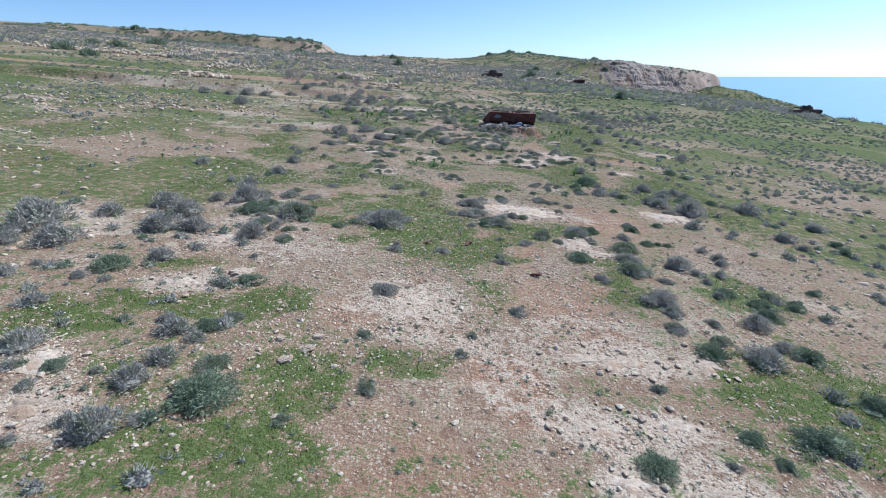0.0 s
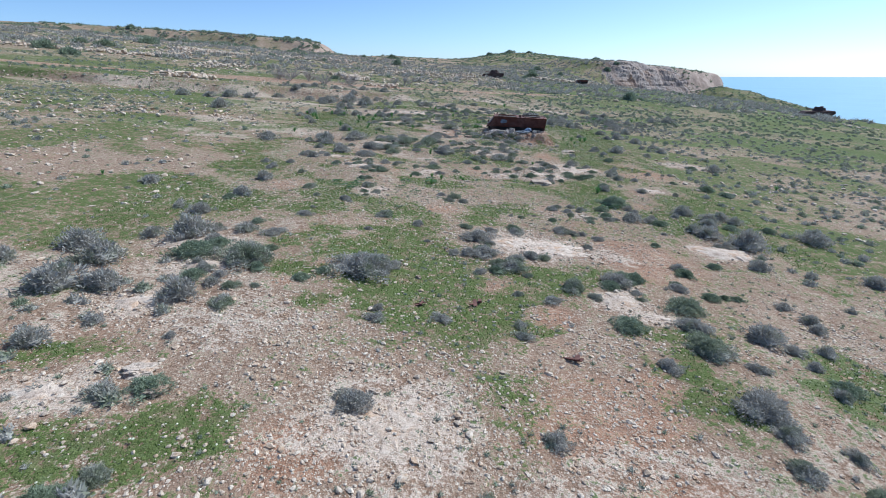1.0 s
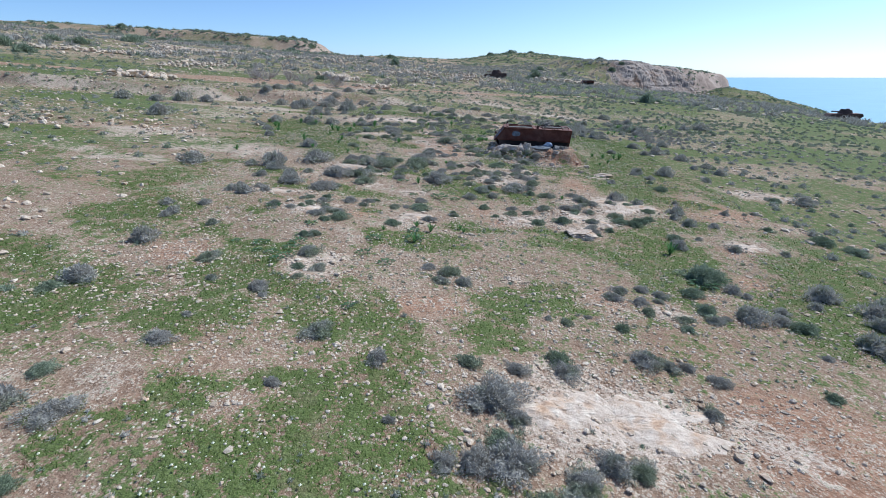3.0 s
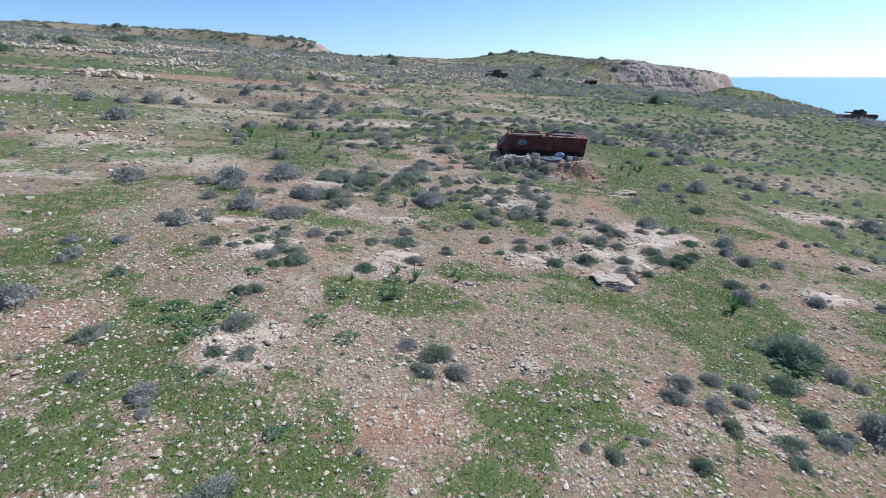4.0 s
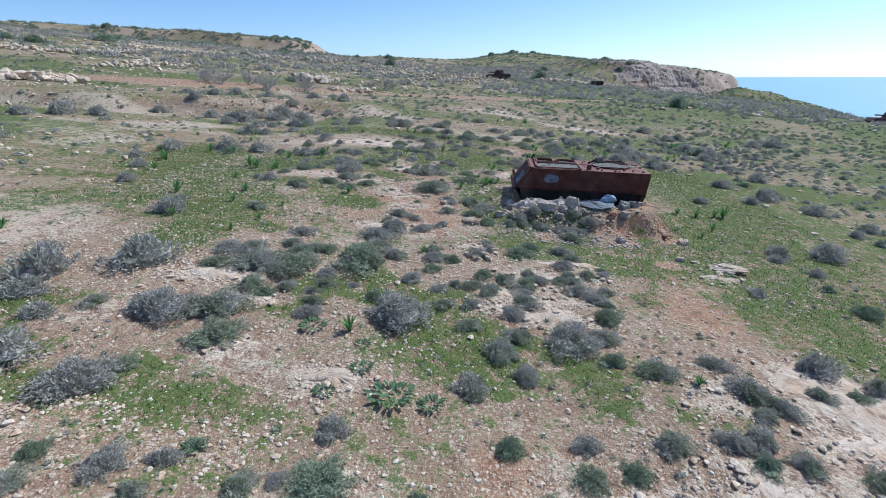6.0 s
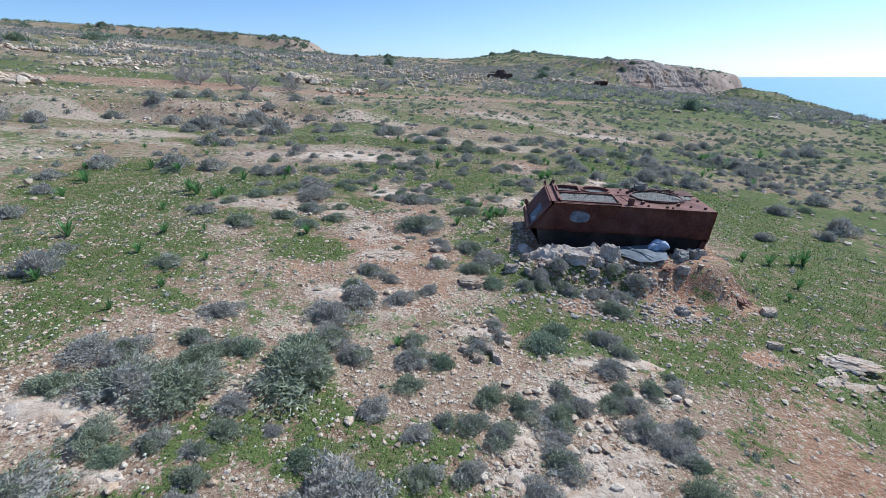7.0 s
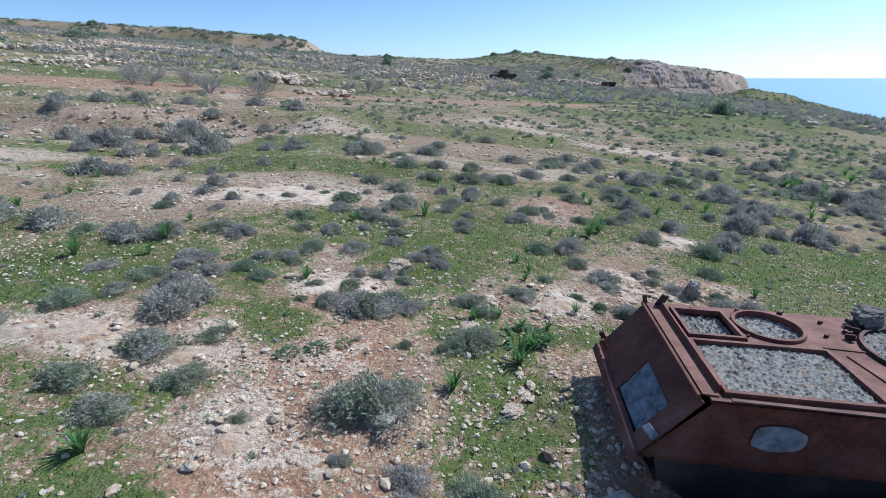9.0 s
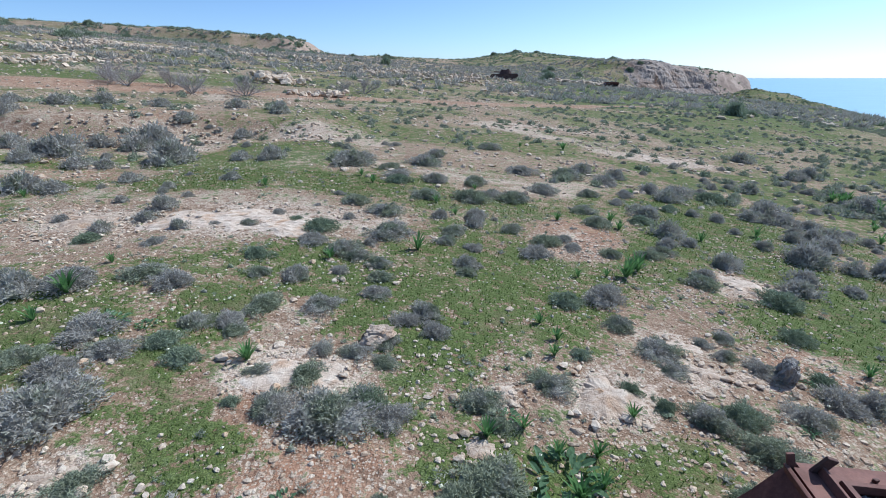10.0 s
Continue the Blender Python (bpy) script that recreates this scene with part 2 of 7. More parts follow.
# ---- where things stand: x, y and breadth in metres ----
HERBS_aa = [(-0.34, 24.95, 0.22), (-1.91, 25.49, 0.40), (-4.36, 27.90, 0.53), (-4.15, 28.21, 0.65), (-1.31, 28.38, 0.55), (-4.70, 28.47, 0.44), (-5.13, 28.58, 0.34), (8.26, 28.58, 1.09), (-4.26, 28.84, 0.46), (-2.04, 28.95, 0.58), (8.86, 28.96, 0.89), (-5.22, 29.19, 0.59), (-6.04, 29.24, 0.36), (-4.15, 29.38, 0.66), (-1.90, 30.22, 0.58), (-0.61, 30.65, 0.79), (-4.13, 31.05, 0.55), (-0.64, 31.40, 0.58), (-5.92, 32.61, 0.65), (-2.43, 34.64, 0.39), (0.90, 35.90, 0.56), (0.23, 36.06, 0.87), (-0.90, 36.07, 0.46), (-0.37, 36.71, 0.49), (-0.47, 37.48, 0.39), (-1.56, 37.99, 0.66), (-0.69, 42.87, 0.45), (-0.75, 49.36, 0.43), (-0.35, 49.53, 0.44), (0.04, 49.71, 0.33)]
HERBS_ab = [(3.02, 50.22, 0.98), (2.48, 51.18, 0.43), (6.50, 51.26, 0.33), (7.30, 52.44, 0.28), (-3.63, 52.76, 0.77), (-3.02, 52.82, 0.36)]
HERBS = HERBS_aa + HERBS_ab
SQUILLS_aa = [(-15.62, 27.54, 0.41), (-0.57, 30.40, 0.52), (8.35, 31.04, 0.76), (-1.68, 31.11, 0.24), (-0.06, 31.56, 0.54), (1.13, 31.79, 0.35), (-0.58, 31.92, 0.42), (1.02, 32.15, 0.29), (21.00, 35.47, 0.60), (5.81, 36.77, 0.23), (-0.79, 37.89, 0.58), (-10.78, 41.70, 0.55), (0.54, 41.98, 0.31), (-4.94, 42.41, 0.32), (-4.52, 43.48, 0.32), (-7.14, 43.49, 0.49), (-4.25, 44.94, 0.32), (-5.97, 45.15, 0.44), (10.09, 45.36, 0.34), (-8.30, 46.07, 0.89), (10.82, 46.10, 0.46), (-6.04, 46.49, 0.50), (-5.12, 46.77, 0.23), (-2.49, 47.29, 0.53), (10.93, 47.59, 0.60), (11.72, 47.71, 0.63), (12.11, 47.81, 0.78), (10.32, 47.86, 0.51), (-7.28, 48.76, 0.44), (1.79, 48.78, 0.51)]
SQUILLS_ab = [(2.85, 49.52, 0.67), (-11.04, 49.66, 0.65), (3.14, 49.97, 0.52), (-6.21, 50.08, 0.56), (3.42, 50.13, 0.41), (-6.21, 50.47, 0.58), (-7.09, 50.57, 0.97), (3.02, 50.59, 0.36), (3.51, 50.64, 0.33), (2.20, 50.84, 0.40), (2.68, 51.03, 0.35), (-7.57, 51.04, 1.02), (4.19, 51.36, 0.20), (-11.61, 51.64, 0.93), (-12.00, 52.06, 0.73), (-1.18, 52.11, 0.48), (-6.30, 52.66, 0.70), (3.42, 52.71, 0.29), (8.55, 52.77, 0.20), (-4.77, 52.79, 0.44), (3.57, 53.22, 0.37), (-12.88, 53.51, 0.56), (3.37, 53.74, 0.35), (-4.91, 53.74, 0.69), (-9.47, 53.97, 0.69), (-10.69, 54.20, 0.70), (-4.96, 55.07, 0.17), (-10.10, 55.10, 0.41), (4.62, 55.98, 0.26), (-0.84, 56.03, 0.43)]
SQUILLS_ac = [(-10.29, 56.10, 0.51), (5.31, 56.14, 0.33), (5.77, 56.21, 0.81), (6.17, 56.64, 0.97), (1.04, 56.89, 0.72), (-9.90, 57.60, 0.38), (-13.28, 58.38, 0.40), (2.46, 59.25, 0.33), (10.93, 59.26, 0.42), (17.39, 59.29, 0.56), (9.04, 59.38, 0.48), (12.49, 59.56, 0.35), (6.76, 59.69, 0.49), (-10.41, 59.70, 0.44), (1.98, 59.72, 0.26), (10.92, 59.74, 0.35), (-13.19, 59.79, 0.32), (17.70, 59.79, 0.61), (5.01, 59.99, 0.44), (11.19, 60.28, 0.58), (6.71, 60.36, 0.58), (15.74, 60.42, 0.47), (15.39, 60.65, 0.63), (1.42, 60.75, 0.46), (-4.16, 61.66, 0.45), (16.55, 62.28, 0.51), (-0.85, 62.91, 0.49), (2.74, 63.10, 0.32), (17.31, 63.25, 0.40), (-1.40, 63.94, 0.43)]
SQUILLS_ad = [(8.73, 64.33, 0.45), (19.02, 65.05, 0.94), (19.91, 65.16, 0.86), (19.02, 65.34, 1.16), (19.62, 65.86, 1.16), (18.37, 66.23, 1.05), (18.57, 66.43, 1.00), (18.27, 66.61, 0.95), (19.18, 66.85, 0.97), (24.16, 69.88, 0.86), (25.74, 72.35, 0.67), (5.81, 73.55, 0.49), (8.32, 74.01, 0.83)]
SQUILLS = SQUILLS_aa + SQUILLS_ab + SQUILLS_ac + SQUILLS_ad
GREEN_SHRUBS_aa = [(3.77, 6.83, 0.77), (6.22, 7.04, 0.34), (7.18, 7.63, 1.05), (5.91, 7.68, 0.43), (-4.61, 7.75, 1.32), (-7.66, 8.30, 0.44), (9.42, 8.92, 0.84), (-5.50, 10.24, 0.65), (6.71, 10.60, 0.82), (9.29, 10.80, 0.84), (9.44, 12.83, 0.81), (-5.45, 12.83, 0.79), (-9.68, 13.38, 1.13), (9.70, 13.53, 0.85), (10.79, 13.61, 0.50), (11.03, 13.94, 0.44), (8.93, 14.25, 0.62), (10.45, 14.45, 0.54), (12.33, 14.98, 0.47), (4.90, 16.49, 0.90), (-6.92, 17.64, 0.66), (-3.96, 17.86, 0.49), (-5.40, 18.40, 0.58), (-3.50, 18.41, 0.42), (8.16, 18.72, 0.55), (9.10, 18.80, 0.34), (8.69, 18.82, 0.34), (5.20, 18.96, 0.64), (-7.71, 19.41, 1.35), (6.16, 19.56, 0.78)]
GREEN_SHRUBS_ab = [(1.70, 19.56, 0.49), (5.76, 19.56, 0.88), (7.49, 19.58, 0.30), (-6.56, 19.67, 0.34), (17.13, 19.69, 0.81), (-5.46, 19.88, 0.39), (-7.13, 20.10, 0.65), (8.24, 20.49, 0.71), (17.61, 20.75, 0.75), (1.38, 21.35, 0.58), (9.68, 21.38, 0.42), (-6.76, 22.35, 0.44), (8.30, 23.17, 0.35), (2.81, 23.86, 0.50), (4.73, 25.44, 0.32), (6.47, 25.64, 0.33), (-9.17, 25.72, 0.64), (9.66, 26.03, 0.67), (12.90, 26.05, 0.68), (14.59, 26.14, 0.68), (7.45, 26.70, 0.70), (-3.63, 27.49, 0.30), (7.54, 27.79, 0.56), (8.44, 28.92, 1.37), (-4.13, 30.02, 0.41), (-3.83, 31.59, 0.39), (-1.44, 31.87, 0.51), (-3.39, 32.00, 0.81), (6.18, 32.28, 0.24), (16.05, 32.42, 0.95)]
GREEN_SHRUBS_ac = [(9.14, 32.46, 0.55), (6.76, 32.83, 0.34), (-4.97, 32.85, 0.35), (-4.76, 33.33, 0.34), (15.45, 33.37, 0.99), (4.09, 33.46, 0.60), (5.16, 33.68, 0.73), (8.02, 33.73, 0.56), (7.54, 34.01, 0.63), (0.80, 34.05, 0.27), (2.50, 34.14, 0.32), (8.46, 34.23, 0.58), (-0.53, 34.25, 0.88), (-4.37, 34.31, 0.37), (13.86, 34.34, 0.46), (8.95, 34.60, 0.40), (3.89, 34.71, 0.40), (-2.40, 34.72, 0.29), (5.93, 34.89, 0.41), (2.08, 35.07, 0.41), (9.35, 35.79, 0.51), (8.73, 36.69, 0.45), (4.42, 37.38, 0.52), (-2.90, 39.08, 0.41), (-0.53, 39.23, 0.35), (4.96, 39.58, 0.38), (17.69, 39.89, 0.85), (11.83, 40.29, 0.78), (-2.02, 41.44, 0.43), (1.34, 41.50, 0.43)]
GREEN_SHRUBS_ad = [(11.70, 41.50, 0.36), (-1.17, 41.65, 0.66), (3.29, 42.34, 0.75), (3.66, 42.86, 0.69), (4.44, 44.66, 0.32), (2.48, 44.73, 0.64), (5.00, 49.99, 0.40), (-5.02, 50.56, 0.81), (-3.22, 50.89, 0.80), (-1.04, 51.16, 0.22), (0.67, 51.28, 0.64), (5.72, 51.46, 0.60), (4.72, 51.59, 0.34), (4.36, 51.93, 0.28), (-2.06, 52.00, 0.47), (-2.53, 52.41, 0.51), (7.57, 52.50, 0.52), (3.83, 52.74, 0.31), (8.06, 53.86, 0.56), (-9.78, 53.89, 0.90), (-7.17, 54.24, 0.77), (16.91, 54.65, 0.62), (4.08, 54.69, 0.57), (8.71, 55.34, 0.98), (-2.38, 55.87, 0.72), (-6.34, 56.43, 0.63), (-1.50, 57.91, 0.87), (-2.18, 58.32, 0.45), (7.72, 60.68, 0.86), (9.48, 62.70, 0.61)]
GREEN_SHRUBS_ae = [(0.08, 63.17, 0.93), (11.90, 64.72, 1.30), (30.35, 71.18, 0.87)]
GREEN_SHRUBS = GREEN_SHRUBS_aa + GREEN_SHRUBS_ab + GREEN_SHRUBS_ac + GREEN_SHRUBS_ad + GREEN_SHRUBS_ae
GREY_SHRUBS_aa = [(-6.95, 6.39, 0.36), (-5.86, 6.71, 1.01), (-6.35, 6.87, 0.47), (5.19, 6.95, 0.24), (-5.24, 7.10, 0.34), (-2.90, 7.30, 0.30), (-7.69, 7.70, 0.41), (-5.98, 8.10, 0.85), (-8.39, 8.20, 0.49), (-6.80, 8.26, 0.31), (-1.53, 8.37, 0.39), (-4.75, 8.77, 0.74), (-5.75, 8.81, 0.69), (-8.75, 8.90, 0.97), (4.68, 9.04, 0.29), (-5.51, 9.69, 0.56), (0.41, 9.89, 0.32), (-6.09, 9.97, 0.88), (-7.48, 10.33, 0.37), (-1.88, 10.37, 0.40), (-6.56, 10.40, 0.53), (7.92, 10.45, 1.21), (-5.11, 10.76, 0.41), (0.73, 10.78, 0.27), (-9.87, 10.78, 0.81), (8.84, 11.15, 0.58), (7.16, 11.21, 0.72), (6.27, 11.73, 0.60), (7.50, 12.10, 0.38), (2.05, 12.15, 0.46)]
GREY_SHRUBS_ab = [(-11.73, 12.26, 0.60), (8.76, 12.26, 0.93), (-9.16, 12.34, 0.46), (-10.01, 12.47, 0.54), (-6.15, 12.61, 0.70), (6.57, 12.62, 0.64), (-1.68, 12.79, 0.79), (11.92, 12.80, 0.24), (-11.56, 13.07, 0.45), (6.45, 13.28, 1.15), (8.58, 13.87, 0.51), (-8.68, 14.13, 0.94), (-13.60, 14.49, 0.83), (-5.98, 14.65, 0.34), (5.16, 14.68, 0.54), (7.22, 14.74, 0.45), (-12.33, 14.79, 1.57), (8.76, 15.00, 0.46), (-7.98, 15.10, 0.52), (14.89, 15.33, 0.55), (6.47, 15.47, 1.22), (-13.91, 15.50, 1.10), (2.00, 15.68, 0.46), (8.72, 15.69, 0.58), (9.65, 15.81, 0.57), (-1.67, 15.94, 0.37), (-0.00, 16.21, 0.40), (2.00, 16.22, 0.40), (-5.49, 16.22, 0.77), (8.29, 16.26, 1.18)]
GREY_SHRUBS_ac = [(-13.98, 16.42, 2.09), (-1.67, 16.47, 0.29), (-6.68, 16.52, 1.17), (6.63, 16.60, 0.97), (-10.08, 16.75, 1.76), (-8.86, 16.92, 1.20), (10.31, 17.06, 0.61), (-5.64, 17.08, 0.45), (-5.01, 17.17, 0.23), (-6.21, 17.27, 0.63), (10.51, 17.54, 0.64), (-15.18, 17.62, 1.23), (3.15, 17.76, 0.49), (-6.21, 17.78, 0.48), (7.00, 17.79, 1.27), (-6.70, 18.02, 0.59), (2.20, 18.05, 0.30), (4.50, 18.12, 0.41), (-12.62, 18.13, 1.27), (5.84, 18.18, 0.26), (-6.92, 18.34, 0.41), (10.36, 18.51, 0.54), (-7.16, 18.57, 0.52), (12.52, 18.58, 0.44), (5.86, 18.62, 0.33), (3.99, 18.67, 1.00), (-9.99, 18.67, 1.52), (-2.33, 18.70, 1.94), (-5.89, 19.04, 1.76), (-1.51, 19.21, 0.64)]
GREY_SHRUBS_ad = [(7.43, 19.21, 0.57), (5.51, 19.30, 1.03), (1.17, 19.36, 0.38), (2.70, 19.39, 0.29), (-7.03, 19.41, 0.56), (-11.20, 19.54, 1.36), (15.48, 19.91, 0.70), (2.33, 19.92, 0.90), (1.88, 20.08, 0.71), (-7.54, 20.57, 0.63), (2.52, 20.58, 0.63), (-9.74, 20.82, 0.89), (-8.45, 20.83, 1.67), (3.50, 20.86, 0.50), (0.41, 20.88, 0.39), (0.88, 20.92, 0.56), (15.28, 20.93, 1.12), (8.22, 20.97, 0.62), (3.07, 20.97, 0.67), (1.46, 20.98, 0.99), (-5.82, 21.31, 0.79), (-7.83, 21.47, 0.69), (-6.79, 21.47, 0.86), (11.52, 21.63, 0.85), (-0.53, 21.68, 0.21), (1.69, 21.94, 0.49), (-2.73, 22.41, 0.29), (1.30, 22.44, 1.13), (5.46, 22.46, 0.45), (20.49, 22.81, 0.40)]
GREY_SHRUBS_ae = [(18.29, 23.14, 1.08), (-0.93, 23.38, 0.55), (1.87, 23.39, 0.48), (-9.29, 23.45, 1.01), (2.87, 23.46, 0.56), (0.89, 23.49, 0.49), (6.14, 23.54, 0.42), (-5.34, 23.57, 0.62), (11.08, 23.71, 0.50), (11.47, 23.78, 0.66), (5.28, 23.97, 0.37), (5.66, 24.00, 0.29), (-10.47, 24.00, 0.57), (12.53, 24.08, 1.68), (4.82, 24.14, 0.80), (-2.34, 24.26, 0.65), (-5.27, 24.57, 0.25), (9.32, 24.74, 0.35), (11.22, 24.92, 1.24), (16.16, 25.33, 1.48), (10.88, 25.39, 0.97), (3.39, 25.55, 0.31), (2.97, 25.70, 0.20), (-4.01, 25.71, 0.24), (4.01, 25.91, 0.20), (6.59, 26.09, 0.39), (-4.28, 26.17, 0.66), (7.44, 26.20, 0.44), (-8.80, 26.33, 0.99), (11.99, 26.35, 0.86)]
GREY_SHRUBS_af = [(9.26, 26.38, 0.69), (7.85, 26.40, 0.23), (5.76, 26.41, 0.41), (8.53, 26.51, 1.03), (-5.60, 26.56, 0.27), (-3.49, 26.86, 0.28), (13.53, 26.94, 0.80), (5.73, 26.94, 0.44), (9.71, 26.99, 0.50), (12.39, 27.02, 1.07), (6.28, 27.04, 0.24), (-13.21, 27.09, 1.04), (5.07, 27.18, 0.49), (10.98, 27.40, 0.51), (6.50, 27.46, 0.41), (-3.09, 27.46, 0.40), (13.10, 27.49, 1.04), (0.95, 27.52, 0.48), (0.30, 27.53, 0.49), (5.40, 27.63, 0.55), (6.07, 27.77, 0.42), (9.22, 27.86, 0.38), (-6.26, 27.91, 0.73), (11.57, 28.06, 1.13), (0.55, 28.11, 0.66), (9.02, 28.19, 0.56), (-0.04, 28.40, 0.44), (-3.64, 28.56, 0.76), (-8.83, 29.18, 0.98), (-3.83, 30.13, 0.45)]
GREY_SHRUBS_ag = [(-7.35, 30.70, 0.47), (-9.27, 31.31, 0.50), (10.95, 31.58, 0.67), (-9.16, 31.60, 0.58), (12.86, 31.64, 0.46), (8.95, 31.65, 0.71), (5.60, 31.77, 0.30), (-4.26, 32.11, 0.62), (10.02, 32.47, 0.32), (-9.76, 32.47, 0.54), (-5.27, 32.60, 0.31), (-8.49, 32.62, 0.55), (-3.60, 32.63, 0.54), (6.04, 32.65, 0.56), (-4.01, 32.68, 0.65), (-0.18, 32.76, 0.61), (-5.95, 32.82, 0.47), (6.14, 33.11, 0.47), (-4.75, 33.12, 0.32), (-4.15, 33.19, 0.37), (0.78, 33.68, 0.37), (-4.37, 33.72, 0.66), (6.36, 33.73, 0.49), (-5.17, 33.81, 0.27), (-2.80, 33.84, 0.33), (-1.58, 34.04, 0.56), (-4.97, 34.04, 0.37), (-7.60, 34.12, 0.86), (11.48, 34.19, 0.54), (10.45, 34.20, 0.71)]
GREY_SHRUBS_ah = [(-1.12, 34.21, 0.28), (-3.40, 34.22, 0.57), (-2.71, 34.40, 0.38), (-8.18, 34.49, 0.76), (-6.85, 34.52, 0.60), (3.25, 34.59, 0.53), (7.54, 34.63, 0.66), (6.55, 34.89, 0.41), (10.22, 35.01, 0.55), (-8.11, 35.13, 0.54), (-0.59, 35.18, 0.51), (-7.34, 35.19, 0.54), (3.33, 35.24, 0.42), (4.65, 35.26, 0.56), (5.65, 35.29, 0.56), (6.11, 35.35, 0.63), (-4.85, 35.83, 1.26), (10.71, 35.89, 0.88), (6.51, 35.92, 0.47), (6.97, 36.19, 0.60), (-6.39, 36.34, 1.31), (-4.37, 36.35, 0.45), (1.59, 36.46, 0.75), (13.22, 36.51, 0.51), (6.59, 36.58, 0.91), (7.94, 36.62, 0.50), (14.23, 36.71, 0.31), (2.64, 36.86, 0.55), (9.34, 36.97, 0.63), (14.83, 37.00, 0.42)]
GREY_SHRUBS_ai = [(-7.90, 37.10, 0.77), (5.18, 37.12, 0.79), (-3.25, 37.39, 0.95), (6.41, 37.44, 0.60), (8.45, 37.46, 0.97), (2.22, 37.54, 0.81), (11.40, 37.61, 0.43), (-6.74, 37.65, 0.67), (3.72, 38.03, 1.16), (2.66, 38.10, 0.55), (-4.71, 38.15, 1.31), (4.43, 38.16, 0.68), (-6.06, 38.19, 0.56), (-3.67, 38.33, 1.17), (1.62, 38.38, 0.56), (-1.78, 38.44, 0.56), (-7.65, 38.51, 1.01), (0.10, 38.57, 1.36), (-11.74, 38.83, 1.53), (-1.76, 38.85, 0.39), (2.63, 38.93, 0.59), (4.76, 38.97, 0.75), (1.10, 39.11, 0.42), (-9.05, 39.13, 0.79), (1.71, 39.20, 0.49), (-1.86, 39.25, 0.35), (-3.29, 39.34, 0.70), (-2.48, 39.36, 0.45), (-7.95, 39.42, 1.42), (3.03, 39.47, 0.73)]
GREY_SHRUBS_aj = [(-1.65, 39.63, 0.44), (-1.04, 39.71, 0.27), (1.00, 39.82, 0.39), (4.74, 39.85, 0.63), (2.21, 39.89, 0.64), (19.29, 39.89, 1.22), (3.02, 39.90, 0.40), (1.80, 40.06, 0.49), (1.40, 40.07, 0.33), (-1.73, 40.14, 0.56), (4.43, 40.20, 0.65), (-6.19, 40.24, 1.66), (-4.42, 40.26, 0.65), (0.30, 40.26, 0.50), (5.14, 40.32, 0.42), (3.11, 40.34, 0.66), (-2.60, 40.39, 1.32), (-8.66, 40.39, 0.83), (-3.46, 40.39, 1.13), (2.60, 40.50, 0.52), (3.50, 40.62, 0.53), (2.10, 40.67, 0.53), (4.11, 40.74, 0.45), (4.41, 40.75, 0.45), (0.80, 40.86, 0.45), (3.31, 40.98, 0.50), (9.47, 41.01, 0.61), (-1.02, 41.04, 1.74), (-2.66, 41.08, 0.86), (-4.49, 41.09, 0.81)]
GREY_SHRUBS_ak = [(4.41, 41.12, 0.47), (-3.91, 41.12, 0.82), (4.92, 41.14, 0.47), (5.33, 41.26, 0.38), (-2.32, 41.46, 0.57), (0.81, 41.56, 0.72), (5.43, 41.56, 0.30), (-0.25, 41.60, 0.65), (-2.97, 41.67, 0.69), (4.40, 41.70, 0.72), (-0.76, 42.02, 0.84), (2.02, 42.08, 0.59), (0.80, 42.13, 0.47), (4.80, 42.24, 0.49), (2.48, 42.52, 0.34), (12.17, 42.58, 0.58), (-2.99, 42.67, 0.75), (4.53, 42.73, 0.77), (-0.87, 42.84, 1.01), (2.39, 42.91, 0.34), (15.90, 43.53, 0.72), (11.56, 43.56, 0.61), (-0.41, 43.63, 1.19), (0.42, 43.65, 0.75), (-7.48, 43.93, 1.11), (5.19, 44.07, 0.82), (1.04, 44.09, 0.50), (-0.64, 44.10, 0.59), (12.03, 44.13, 0.84), (13.69, 44.30, 1.27)]
GREY_SHRUBS_al = [(0.11, 44.57, 0.37), (-4.96, 44.61, 0.67), (5.48, 44.76, 0.70), (3.66, 44.87, 0.65), (-0.39, 44.96, 0.80), (-7.68, 45.04, 0.68), (2.08, 45.43, 0.79), (1.20, 45.58, 0.58), (17.94, 45.93, 0.93), (2.48, 46.27, 0.89), (0.12, 46.61, 0.23), (1.30, 46.74, 0.47), (16.67, 46.77, 0.61), (2.08, 46.83, 0.78), (1.21, 47.14, 0.49), (0.43, 47.34, 0.25), (-10.99, 47.52, 0.80), (-4.49, 47.58, 1.07), (18.00, 47.77, 1.01), (-0.96, 47.92, 0.22), (-2.70, 47.95, 0.76), (0.70, 48.29, 1.27), (-5.83, 48.44, 0.72), (-3.50, 48.46, 0.72), (-2.02, 48.65, 0.73), (-6.40, 48.76, 0.44), (-2.90, 49.36, 0.92), (-5.60, 49.65, 0.53), (17.18, 49.68, 1.10), (1.02, 49.74, 0.24)]
